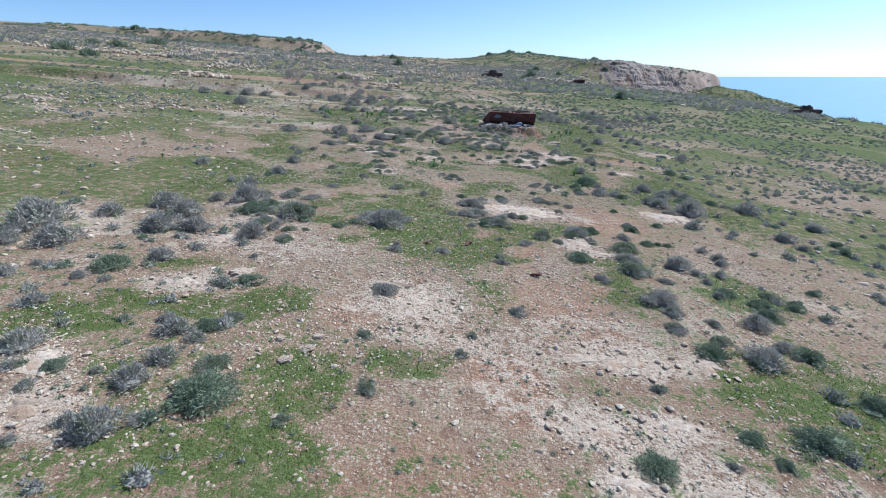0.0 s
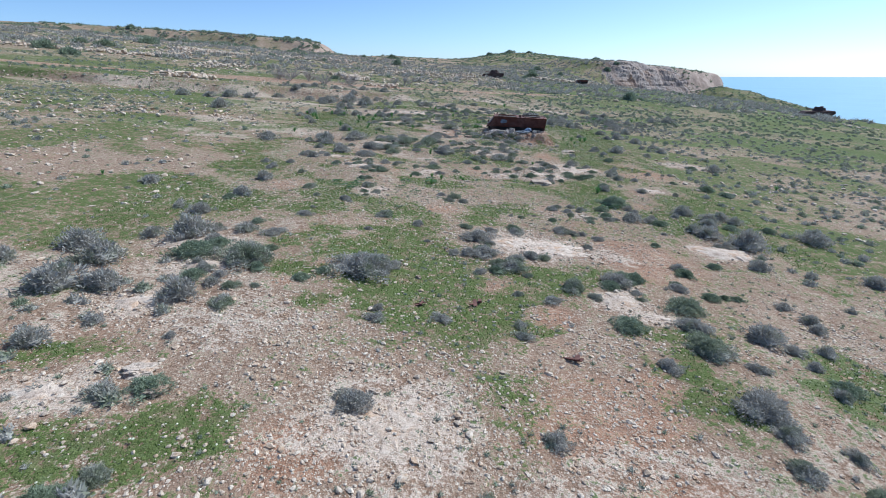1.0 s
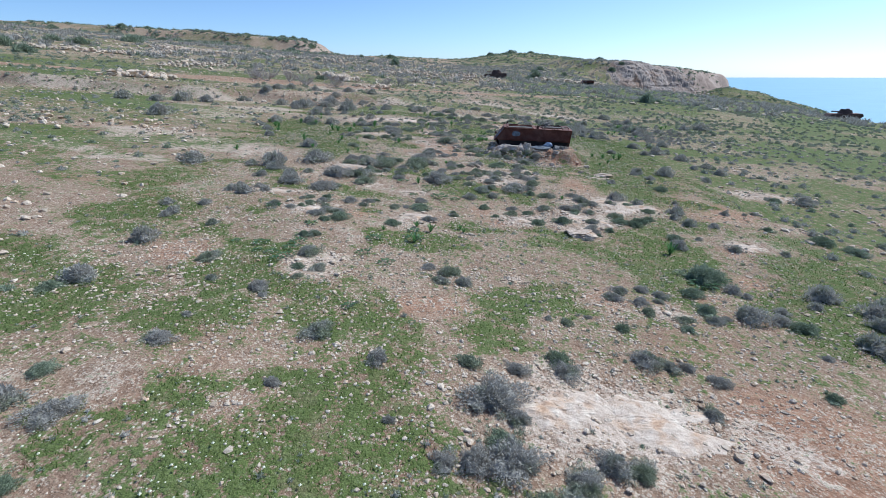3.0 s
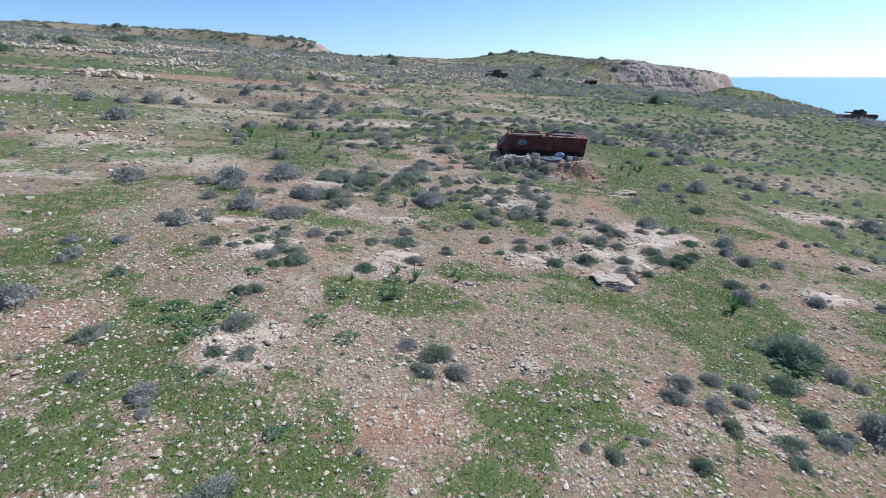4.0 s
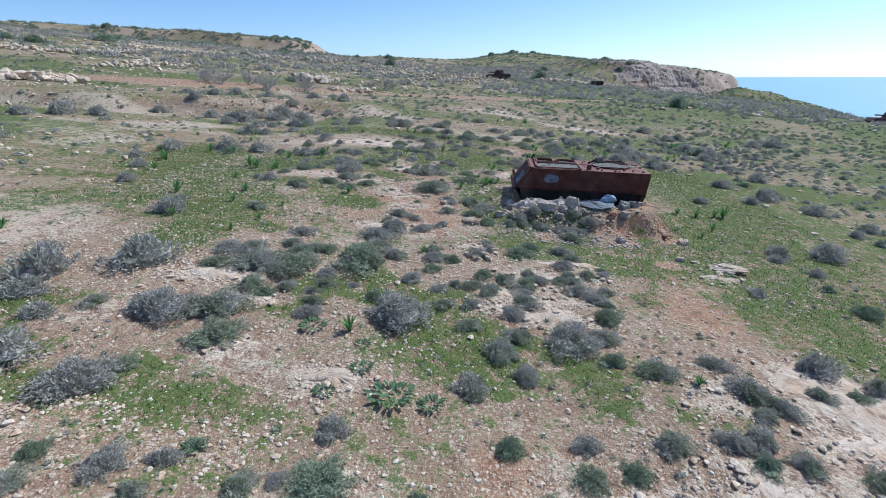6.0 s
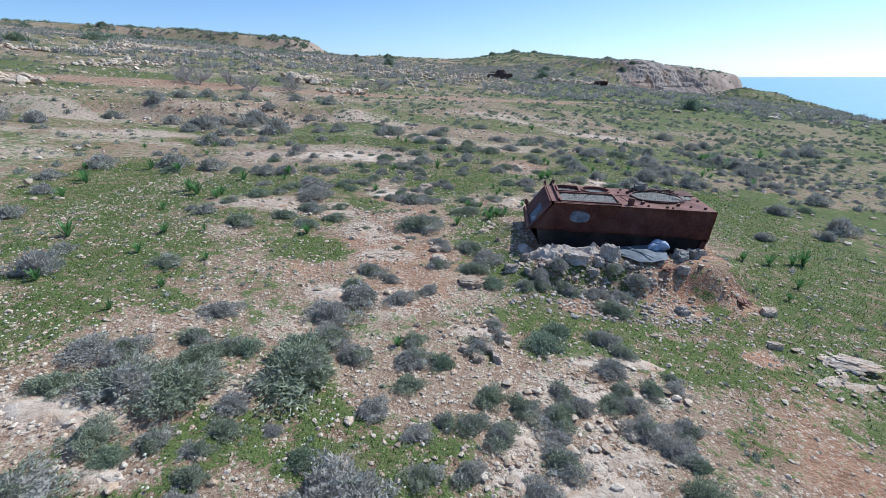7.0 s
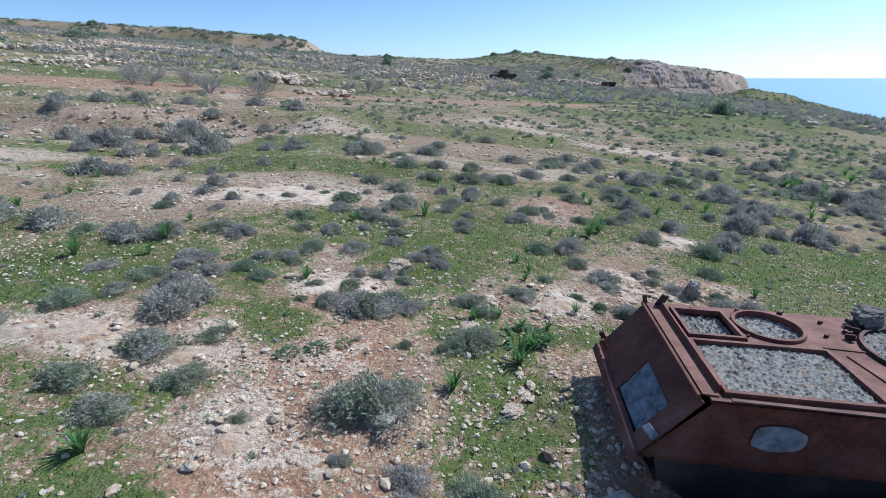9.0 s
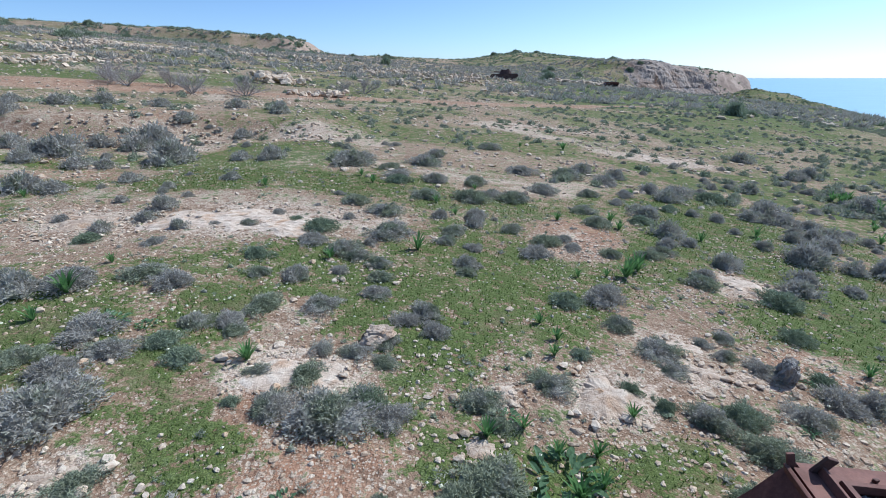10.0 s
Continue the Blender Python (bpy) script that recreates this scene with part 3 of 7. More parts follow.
GREY_SHRUBS_am = [(-2.06, 49.81, 0.48), (1.79, 49.82, 0.55), (-11.85, 49.98, 0.75), (2.18, 50.02, 0.95), (12.25, 50.05, 0.78), (14.93, 50.63, 0.81), (-3.10, 50.73, 1.33), (5.70, 50.78, 0.81), (0.20, 50.97, 1.19), (1.00, 51.01, 0.48), (2.37, 51.02, 0.37), (-4.43, 51.07, 0.48), (-0.52, 51.10, 0.62), (5.20, 51.35, 0.66), (2.17, 51.45, 0.59), (6.69, 51.50, 0.68), (-3.54, 51.54, 0.73), (16.19, 51.73, 1.28), (-4.19, 51.80, 0.61), (-0.25, 51.82, 0.63), (-0.94, 51.84, 0.32), (7.93, 51.94, 0.64), (3.18, 51.95, 0.63), (-13.13, 51.97, 1.03), (7.46, 51.98, 0.80), (-5.30, 52.05, 0.53), (-3.13, 52.09, 0.71), (0.78, 52.25, 0.37), (0.33, 52.45, 0.38), (-0.19, 52.47, 0.38)]
GREY_SHRUBS_an = [(5.20, 52.51, 0.37), (-3.72, 52.54, 0.95), (6.72, 52.68, 0.53), (0.77, 52.73, 0.35), (-1.66, 52.82, 0.35), (-2.37, 53.01, 0.45), (6.31, 53.03, 0.32), (5.21, 53.08, 0.82), (-1.84, 53.11, 0.57), (1.51, 53.17, 0.49), (6.12, 53.42, 0.29), (1.03, 53.46, 0.48), (6.62, 53.62, 0.44), (-1.46, 53.67, 0.72), (-5.76, 53.77, 0.96), (1.36, 53.78, 0.68), (-0.53, 53.84, 0.69), (4.86, 53.90, 0.60), (15.27, 53.99, 1.19), (-5.12, 54.13, 1.09), (-12.61, 54.13, 1.37), (-6.36, 54.21, 0.63), (-3.33, 54.26, 0.81), (0.36, 54.49, 0.63), (-4.01, 54.55, 0.84), (-8.47, 54.76, 1.42), (-10.19, 54.90, 1.44), (4.87, 54.96, 0.99), (-2.01, 54.97, 0.44), (-1.29, 55.00, 0.66)]
GREY_SHRUBS_ao = [(0.38, 55.20, 0.45), (-0.52, 55.41, 0.36), (2.14, 55.69, 0.48), (0.26, 55.84, 0.53), (9.58, 56.00, 0.99), (7.39, 56.03, 0.78), (2.18, 56.16, 0.72), (-0.31, 56.21, 0.62), (-4.77, 56.25, 0.50), (18.50, 56.26, 1.18), (11.09, 56.28, 0.64), (7.67, 56.42, 0.67), (-0.64, 56.58, 0.89), (10.17, 56.65, 0.83), (-1.45, 56.98, 0.79), (-6.48, 57.04, 0.66), (3.86, 57.18, 0.81), (2.37, 57.22, 0.43), (8.65, 57.39, 0.96), (1.72, 57.48, 0.55), (5.84, 57.53, 0.56), (6.83, 57.58, 0.59), (-4.03, 57.66, 0.22), (-3.27, 57.78, 0.36), (0.28, 57.80, 1.11), (4.94, 57.82, 0.60), (12.34, 57.85, 0.72), (13.27, 57.85, 1.20), (14.05, 57.87, 0.81), (-5.92, 57.93, 0.78)]
GREY_SHRUBS_ap = [(7.30, 57.94, 0.72), (4.28, 58.04, 0.84), (1.89, 58.16, 0.76), (11.31, 58.30, 1.33), (4.85, 58.41, 0.47), (7.68, 58.53, 0.63), (3.49, 58.74, 0.68), (8.43, 58.78, 0.61), (-5.98, 58.87, 0.90), (-0.04, 59.36, 0.94), (-7.47, 59.41, 0.48), (12.75, 59.44, 1.12), (2.53, 59.55, 0.95), (8.14, 59.56, 1.12), (6.14, 59.89, 0.90), (12.16, 60.11, 0.71), (-0.98, 60.20, 0.99), (-10.91, 60.32, 1.48), (12.97, 60.32, 0.89), (-9.97, 60.32, 1.00), (13.76, 60.64, 1.09), (-8.99, 60.95, 0.35), (-7.08, 61.18, 0.54), (-1.68, 61.24, 0.37), (6.10, 61.30, 0.89), (1.08, 61.37, 1.06), (8.23, 61.42, 1.15), (2.46, 61.49, 1.14), (18.64, 61.68, 0.74), (13.84, 61.73, 0.75)]
GREY_SHRUBS_aq = [(10.79, 61.78, 0.59), (3.97, 61.96, 1.30), (-8.80, 62.02, 0.92), (12.75, 62.13, 0.79), (13.30, 62.20, 1.00), (8.18, 62.20, 0.75), (10.10, 62.23, 0.60), (12.16, 62.31, 1.00), (3.27, 62.38, 0.76), (-5.56, 62.48, 0.77), (18.71, 62.52, 1.33), (19.36, 63.18, 1.57), (13.36, 63.43, 1.42), (6.86, 63.57, 0.85), (1.32, 63.60, 1.06), (5.25, 63.63, 1.21), (-11.74, 63.82, 1.22), (-13.77, 63.85, 1.22), (2.74, 63.85, 1.07), (-10.73, 63.89, 0.83), (10.06, 64.04, 1.10), (-0.11, 64.05, 1.07), (19.23, 64.10, 1.40), (10.69, 64.94, 1.40), (9.79, 65.12, 0.93), (-9.03, 65.15, 2.14), (-13.49, 65.42, 1.95), (-0.50, 65.45, 0.93), (18.82, 65.52, 1.46), (8.22, 65.76, 1.20)]
GREY_SHRUBS_ar = [(-5.56, 65.83, 0.80), (-6.58, 66.02, 0.92), (-2.22, 66.07, 2.01), (22.23, 66.14, 1.18), (6.68, 66.25, 1.38), (4.83, 66.40, 1.22), (0.78, 66.53, 1.39), (14.89, 66.97, 1.09), (9.18, 67.40, 1.02), (7.87, 68.18, 1.31), (-11.38, 68.46, 2.48), (1.23, 68.47, 1.33), (-3.38, 69.45, 0.68), (-0.81, 70.48, 0.71), (19.75, 71.38, 1.21), (3.98, 71.94, 1.23), (27.68, 72.26, 1.33), (21.33, 72.43, 1.26), (30.45, 73.78, 2.20), (19.55, 75.87, 1.74)]
GREY_SHRUBS = GREY_SHRUBS_aa + GREY_SHRUBS_ab + GREY_SHRUBS_ac + GREY_SHRUBS_ad + GREY_SHRUBS_ae + GREY_SHRUBS_af + GREY_SHRUBS_ag + GREY_SHRUBS_ah + GREY_SHRUBS_ai + GREY_SHRUBS_aj + GREY_SHRUBS_ak + GREY_SHRUBS_al + GREY_SHRUBS_am + GREY_SHRUBS_an + GREY_SHRUBS_ao + GREY_SHRUBS_ap + GREY_SHRUBS_aq + GREY_SHRUBS_ar
ROCK_aa = [(3.1, 6.4, 0.5, 0.3), (4.7, 6.3, 0.5, 0.3), (-7.3, 7.2, 0.6, 0.5), (3.0, 7.7, 1, 0.6), (4.5, 7.9, 1.1, 0.4), (-8.1, 8.5, 0.7, 0.6), (4.0, 10.1, 1.4, 0.7), (6.3, 10.1, 0.6, 0.7), (-0.9, 12.3, 1.3, 1.4), (-7.1, 12.5, 1, 0.7), (-7.6, 16.2, 0.7, 0.6), (5.9, 17.1, 0.6, 0.3), (5.2, 18.0, 0.8, 0.8), (-6.9, 18.4, 1, 0.5), (5.5, 18.9, 0.7, 0.3), (-1.9, 19.4, 0.7, 0.3), (-8.0, 20.2, 1.6, 0.6), (3.5, 22.2, 2.5, 1.3), (11.1, 23.1, 1.3, 1), (6.1, 26.5, 0.5, 0.2), (-3.2, 27.2, 0.6, 0.3), (2.4, 28.0, 0.3, 0.3), (-3.6, 28.0, 0.4, 0.3), (-3.0, 28.3, 0.4, 0.4)]
ROCK_ab = [(11.9, 32.1, 1.1, 0.6), (-4.7, 32.8, 1, 0.6), (-0.6, 33.1, 0.7, 0.6), (-3.9, 33.5, 0.4, 0.2), (3.4, 33.8, 0.7, 0.6), (5.5, 33.6, 0.7, 1.5), (-0.5, 34.2, 0.3, 0.3), (4.0, 34.2, 0.6, 0.3), (6.7, 33.9, 0.8, 0.7), (5.7, 34.3, 0.9, 0.8), (-6.3, 34.7, 1.5, 0.4), (7.9, 35.4, 1, 0.5), (-0.8, 36.4, 0.6, 0.4), (8.6, 36.5, 1.6, 1.5), (6.3, 36.5, 0.9, 0.6), (-3.1, 37.2, 0.5, 0.3), (-2.9, 38.8, 0.5, 0.2), (3.6, 38.9, 1.1, 0.5), (2.4, 39.1, 0.4, 0.3), (3.9, 39.6, 0.8, 0.4), (-4.1, 39.8, 1, 0.5), (2.5, 39.9, 0.4, 0.4), (4.3, 40.3, 0.4, 0.2), (-2.1, 40.6, 0.5, 0.3)]
ROCK_ac = [(17.9, 40.8, 1.8, 1), (4.0, 40.9, 1.4, 0.6), (8.9, 41.9, 0.7, 0.5), (4.5, 41.9, 1.1, 0.5), (9.3, 42.7, 0.6, 0.4), (2.0, 42.6, 0.6, 0.4), (-0.9, 43.8, 0.9, 0.4), (-0.1, 46.1, 0.6, 0.3), (-1.0, 47.7, 0.6, 0.6), (2.8, 48.8, 0.2, 0.2), (-2.3, 49.3, 0.9, 0.4), (-4.5, 49.6, 1.6, 0.6), (-2.3, 49.9, 0.5, 0.3), (2.1, 50.6, 0.3, 0.3), (2.5, 51.7, 0.3, 0.3), (-0.2, 51.8, 1.1, 0.6), (3.9, 51.8, 0.6, 0.6), (6.5, 52.4, 0.6, 0.2), (5.7, 52.5, 0.5, 0.3), (5.7, 53.2, 0.6, 0.4), (8.4, 56.1, 0.7, 0.8), (-7.2, 57.6, 1.8, 1), (-3.2, 58.2, 2.7, 1.3), (-10.8, 68.5, 1.8, 1.5)]
ROCK_ad = [(13.3, 74.0, 2.7, 2.1)]
ROCK = ROCK_aa + ROCK_ab + ROCK_ac + ROCK_ad
GRASS_aa = [(-3.0, 5.8, 0.7, 0.2), (-4.2, 6.4, 0.7, 0.6), (-6.8, 8.5, 0.4, 0.3), (8.2, 8.4, 1, 1.4), (-3.1, 8.8, 1, 0.9), (7.4, 9.2, 1.1, 0.8), (-1.0, 9.4, 0.8, 0.4), (-8.7, 10.2, 1.4, 0.7), (-7.8, 11.3, 0.9, 0.6), (-5.1, 11.5, 1.1, 0.8), (1.6, 13.0, 0.8, 0.9), (-7.6, 13.8, 0.8, 0.5), (5.5, 13.7, 1, 1.1), (2.0, 16.2, 0.7, 0.3), (5.8, 16.2, 1, 0.2), (0.8, 16.6, 0.6, 0.4), (-3.3, 16.6, 0.5, 0.4), (2.3, 17.2, 0.3, 0.5), (-0.8, 17.5, 1.5, 1.1), (-4.5, 18.6, 0.6, 0.4), (4.6, 19.3, 1.3, 1.3), (2.9, 19.6, 1.2, 0.5), (-1.6, 19.9, 2.3, 1.8), (-2.4, 20.7, 1.9, 1.3)]
GRASS_ab = [(-4.4, 21.7, 1.1, 0.8), (-11.0, 23.4, 1.4, 0.8), (-9.5, 24.9, 2.1, 1.1), (1.8, 26.1, 0.7, 0.7), (-5.6, 26.4, 0.9, 0.7), (3.8, 27.4, 1, 0.6), (-12.8, 27.2, 2, 1.2), (-5.5, 28.2, 1.3, 1), (7.2, 28.4, 1.2, 1.3), (15.1, 28.6, 1.3, 1.7), (12.9, 29.4, 1.1, 1.5), (-1.1, 30.3, 1.8, 0.5), (8.1, 31.0, 1.4, 2.7), (4.8, 31.2, 1.1, 0.8), (-9.4, 31.4, 1.7, 1.6), (8.4, 32.0, 1.2, 1.3), (1.6, 32.6, 1, 0.4), (4.0, 32.7, 0.6, 0.4), (-2.3, 33.0, 0.5, 0.4), (7.6, 32.7, 0.5, 0.5), (-3.5, 35.8, 1.3, 0.7), (-5.7, 35.6, 1.7, 0.4), (5.8, 36.3, 0.6, 0.7), (4.0, 37.0, 0.5, 0.7)]
GRASS_ac = [(1.5, 38.0, 1.3, 1.2), (-7.8, 38.1, 1.1, 0.9), (-2.7, 38.7, 0.7, 0.5), (9.8, 39.1, 1.1, 0.8), (6.3, 40.1, 0.5, 0.4), (-1.2, 40.0, 1, 0.8), (8.9, 40.1, 1.5, 1.2), (8.8, 41.4, 0.6, 0.8), (10.0, 41.7, 1.6, 1.9), (6.3, 42.0, 0.6, 0.4), (-6.0, 42.1, 0.9, 1), (17.3, 42.5, 2.4, 2.2), (5.0, 42.9, 0.7, 0.5), (3.0, 43.2, 0.5, 0.8), (3.0, 45.2, 0.7, 1.2), (-6.6, 45.7, 2.2, 1.9), (-2.3, 46.2, 0.8, 0.7), (8.5, 46.5, 1.1, 1.7), (1.9, 46.7, 0.5, 0.8), (-2.1, 47.1, 0.7, 0.3), (2.5, 48.9, 0.6, 1.2), (-8.3, 49.7, 2.9, 2), (-1.4, 50.4, 0.7, 0.5), (-0.7, 50.4, 1, 1.1)]
GRASS_ad = [(3.0, 50.2, 0.8, 0.4), (4.2, 50.6, 0.6, 0.5), (0.5, 52.0, 1.1, 2.1), (-1.7, 52.3, 0.9, 0.9), (-5.6, 52.5, 2.1, 1), (-1.6, 53.3, 1.2, 1.4), (1.8, 53.3, 1.2, 1.2), (-0.1, 53.5, 0.6, 0.5), (2.7, 54.3, 1, 1), (3.9, 54.5, 1, 1.3), (1.7, 55.1, 1.5, 2.8), (0.6, 55.3, 1.5, 0.7), (10.8, 55.3, 0.7, 1.3), (-1.7, 55.6, 1.8, 1.5), (9.3, 57.4, 0.9, 1.1), (5.7, 58.1, 1.5, 1.3), (10.8, 59.5, 1, 1.3), (10.1, 60.2, 1.4, 2.2), (-11.3, 61.2, 1.4, 1.2), (-5.7, 62.2, 1.9, 1.5), (-2.0, 62.7, 2.6, 1.4), (10.7, 63.1, 2.1, 2.4), (16.2, 66.5, 2.4, 3.3), (18.2, 66.8, 2, 3.2)]
GRASS = GRASS_aa + GRASS_ab + GRASS_ac + GRASS_ad
RED_aa = [(1.4, 8.7, 0.7, 1.4), (-3.7, 9.4, 0.7, 0.4), (-2.2, 11.3, 0.7, 0.8), (3.4, 12.4, 1.8, 2), (4.6, 14.0, 0.7, 0.5), (3.0, 16.8, 0.5, 0.4), (-4.4, 17.6, 0.4, 0.2), (1.3, 18.5, 0.3, 0.2), (-2.8, 18.7, 0.7, 0.3), (-3.2, 19.0, 0.7, 0.3), (7.2, 21.9, 1.7, 1.9), (0.3, 26.0, 0.7, 0.5), (4.8, 27.1, 0.7, 0.9), (8.0, 27.5, 0.4, 0.3), (5.3, 27.8, 0.3, 0.2), (-7.3, 28.3, 0.8, 0.7), (10.0, 29.0, 0.5, 0.5), (11.1, 31.1, 0.9, 0.8), (-2.9, 32.6, 0.5, 0.3), (2.5, 33.3, 0.5, 0.4), (3.6, 33.7, 0.4, 0.2), (2.0, 34.5, 0.5, 0.6), (12.3, 37.1, 1.7, 2.2), (11.8, 38.5, 1, 0.9)]
RED_ab = [(3.4, 39.4, 0.3, 0.1), (7.2, 39.5, 0.8, 1.2), (7.2, 40.6, 0.5, 0.5), (7.7, 41.5, 0.7, 0.7), (8.0, 44.0, 0.8, 0.8), (6.8, 44.4, 0.8, 0.6), (-1.9, 44.9, 0.8, 0.7), (7.0, 45.1, 1.1, 0.4), (4.2, 45.7, 0.4, 0.2), (-1.1, 45.3, 0.7, 0.1), (-0.2, 45.7, 0.8, 0.4), (5.6, 46.0, 1.8, 0.9), (-0.2, 46.8, 0.9, 0.3), (-0.9, 47.0, 0.9, 0.8), (0.1, 48.1, 0.8, 0.8), (0.7, 48.6, 0.2, 0.4), (3.4, 49.1, 0.2, 0.8), (0.0, 49.8, 0.4, 0.2), (-1.2, 50.3, 0.4, 0.2), (0.8, 50.3, 0.5, 0.3), (-0.8, 51.0, 0.2, 0.4), (7.6, 52.9, 0.8, 0.7), (5.0, 58.8, 0.8, 1.2), (5.9, 58.9, 0.5, 0.7)]
RED = RED_aa + RED_ab

# ---- the lie of the land ----
def smooth(a, b, v):
    u = np.clip((v - a) / (b - a), 0, 1)
    return u * u * (3 - 2 * u)


def hashed(i, j, seed):
    v = np.sin(i * 127.1 + j * 311.7 + seed * 74.7) * 43758.5453
    return v - np.floor(v)


def lattice(x, y, seed=0):
    """Smooth value noise, -1 to 1."""
    i, j = np.floor(x), np.floor(y)
    u, v = x - i, y - j
    u, v = u * u * (3 - 2 * u), v * v * (3 - 2 * v)
    a, b = hashed(i, j, seed), hashed(i + 1, j, seed)
    c, d = hashed(i, j + 1, seed), hashed(i + 1, j + 1, seed)
    return 2 * ((a * (1 - u) + b * u) * (1 - v) + (c * (1 - u) + d * u) * v) - 1


def fractal(x, y, size, octaves=4, seed=0):
    total, amp, norm = 0.0, 1.0, 0.0
    for k in range(octaves):
        total = total + amp * lattice(x * 2 ** k / size + 17.3 * k, y * 2 ** k / size - 9.1 * k, seed + k)
        norm += amp
        amp *= 0.55
    return total / norm


def blotch(x, y, size, octaves=4, seed=0):
    """Like fractal, but turned a little more in each octave and drawn out of its grid."""
    x, y = x + 0.35 * size * lattice(x / size * 1.3 + 5, y / size * 1.3, seed + 31), y + 0.35 * size * lattice(x / size * 1.3, y / size * 1.3 + 9, seed + 32)
    total, amp, norm = 0.0, 1.0, 0.0
    for k in range(octaves):
        c, s = math.cos(0.6 + 0.9 * k), math.sin(0.6 + 0.9 * k)
        total = total + amp * lattice((c * x + s * y) * 2 ** k / size + 17.3 * k, (c * y - s * x) * 2 ** k / size - 9.1 * k, seed + k)
        norm += amp
        amp *= 0.6
    return total / norm


def coast(y):
    return np.interp(y, (-200, 100, 170, 243, 374, 465, 560, 900), (95, 110, 124, 150, 203, 252, 281, 306))


SEA = -24.0
# how far the ground along the path lies above or below its even slope: rows across, from west to east
LIE_X, LIE_Y = np.array((-14, -8, -3, 2, 7, 14)), np.array((6, 14, 21, 28, 35, 42, 50, 60))
LIE = np.array([
    [-0.30, -0.33, -0.24, -0.15, 0.09, 0.19, 0.06, 0.00], [-0.30, -0.35, -0.24, -0.30, -0.04, 0.14, 0.05, 0.05],
    [-0.24, -0.22, -0.25, -0.29, -0.33, -0.01, 0.06, 0.12], [-0.26, -0.32, -0.31, -0.40, -0.35, 0.05, 0.16, 0.25],
    [-0.22, -0.17, -0.30, -0.27, -0.10, -0.06, 0.25, 0.22], [-0.24, -0.27, -0.25, -0.17, -0.06, 0.02, 0.15, 0.18]])


def lie(x, y):
    u, v = np.interp(x, LIE_X, np.arange(6)), np.interp(y, LIE_Y, np.arange(8))
    i, j = np.minimum(u.astype(int), 4), np.minimum(v.astype(int), 6)
    u, v = u - i, v - j
    u, v = u * u * (3 - 2 * u), v * v * (3 - 2 * v)
    z = (LIE[i, j] * (1 - u) + LIE[i + 1, j] * u) * (1 - v) + (LIE[i, j + 1] * (1 - u) + LIE[i + 1, j + 1] * u) * v
    return z * (1 - smooth(20, 60, np.abs(x))) * (1 - smooth(65, 110, y))



def terrace(x):
    return np.interp(x, (-60, -30, -16, -11, -4, 0), (60, 62.5, 67.2, 69.8, 71.5, 74))


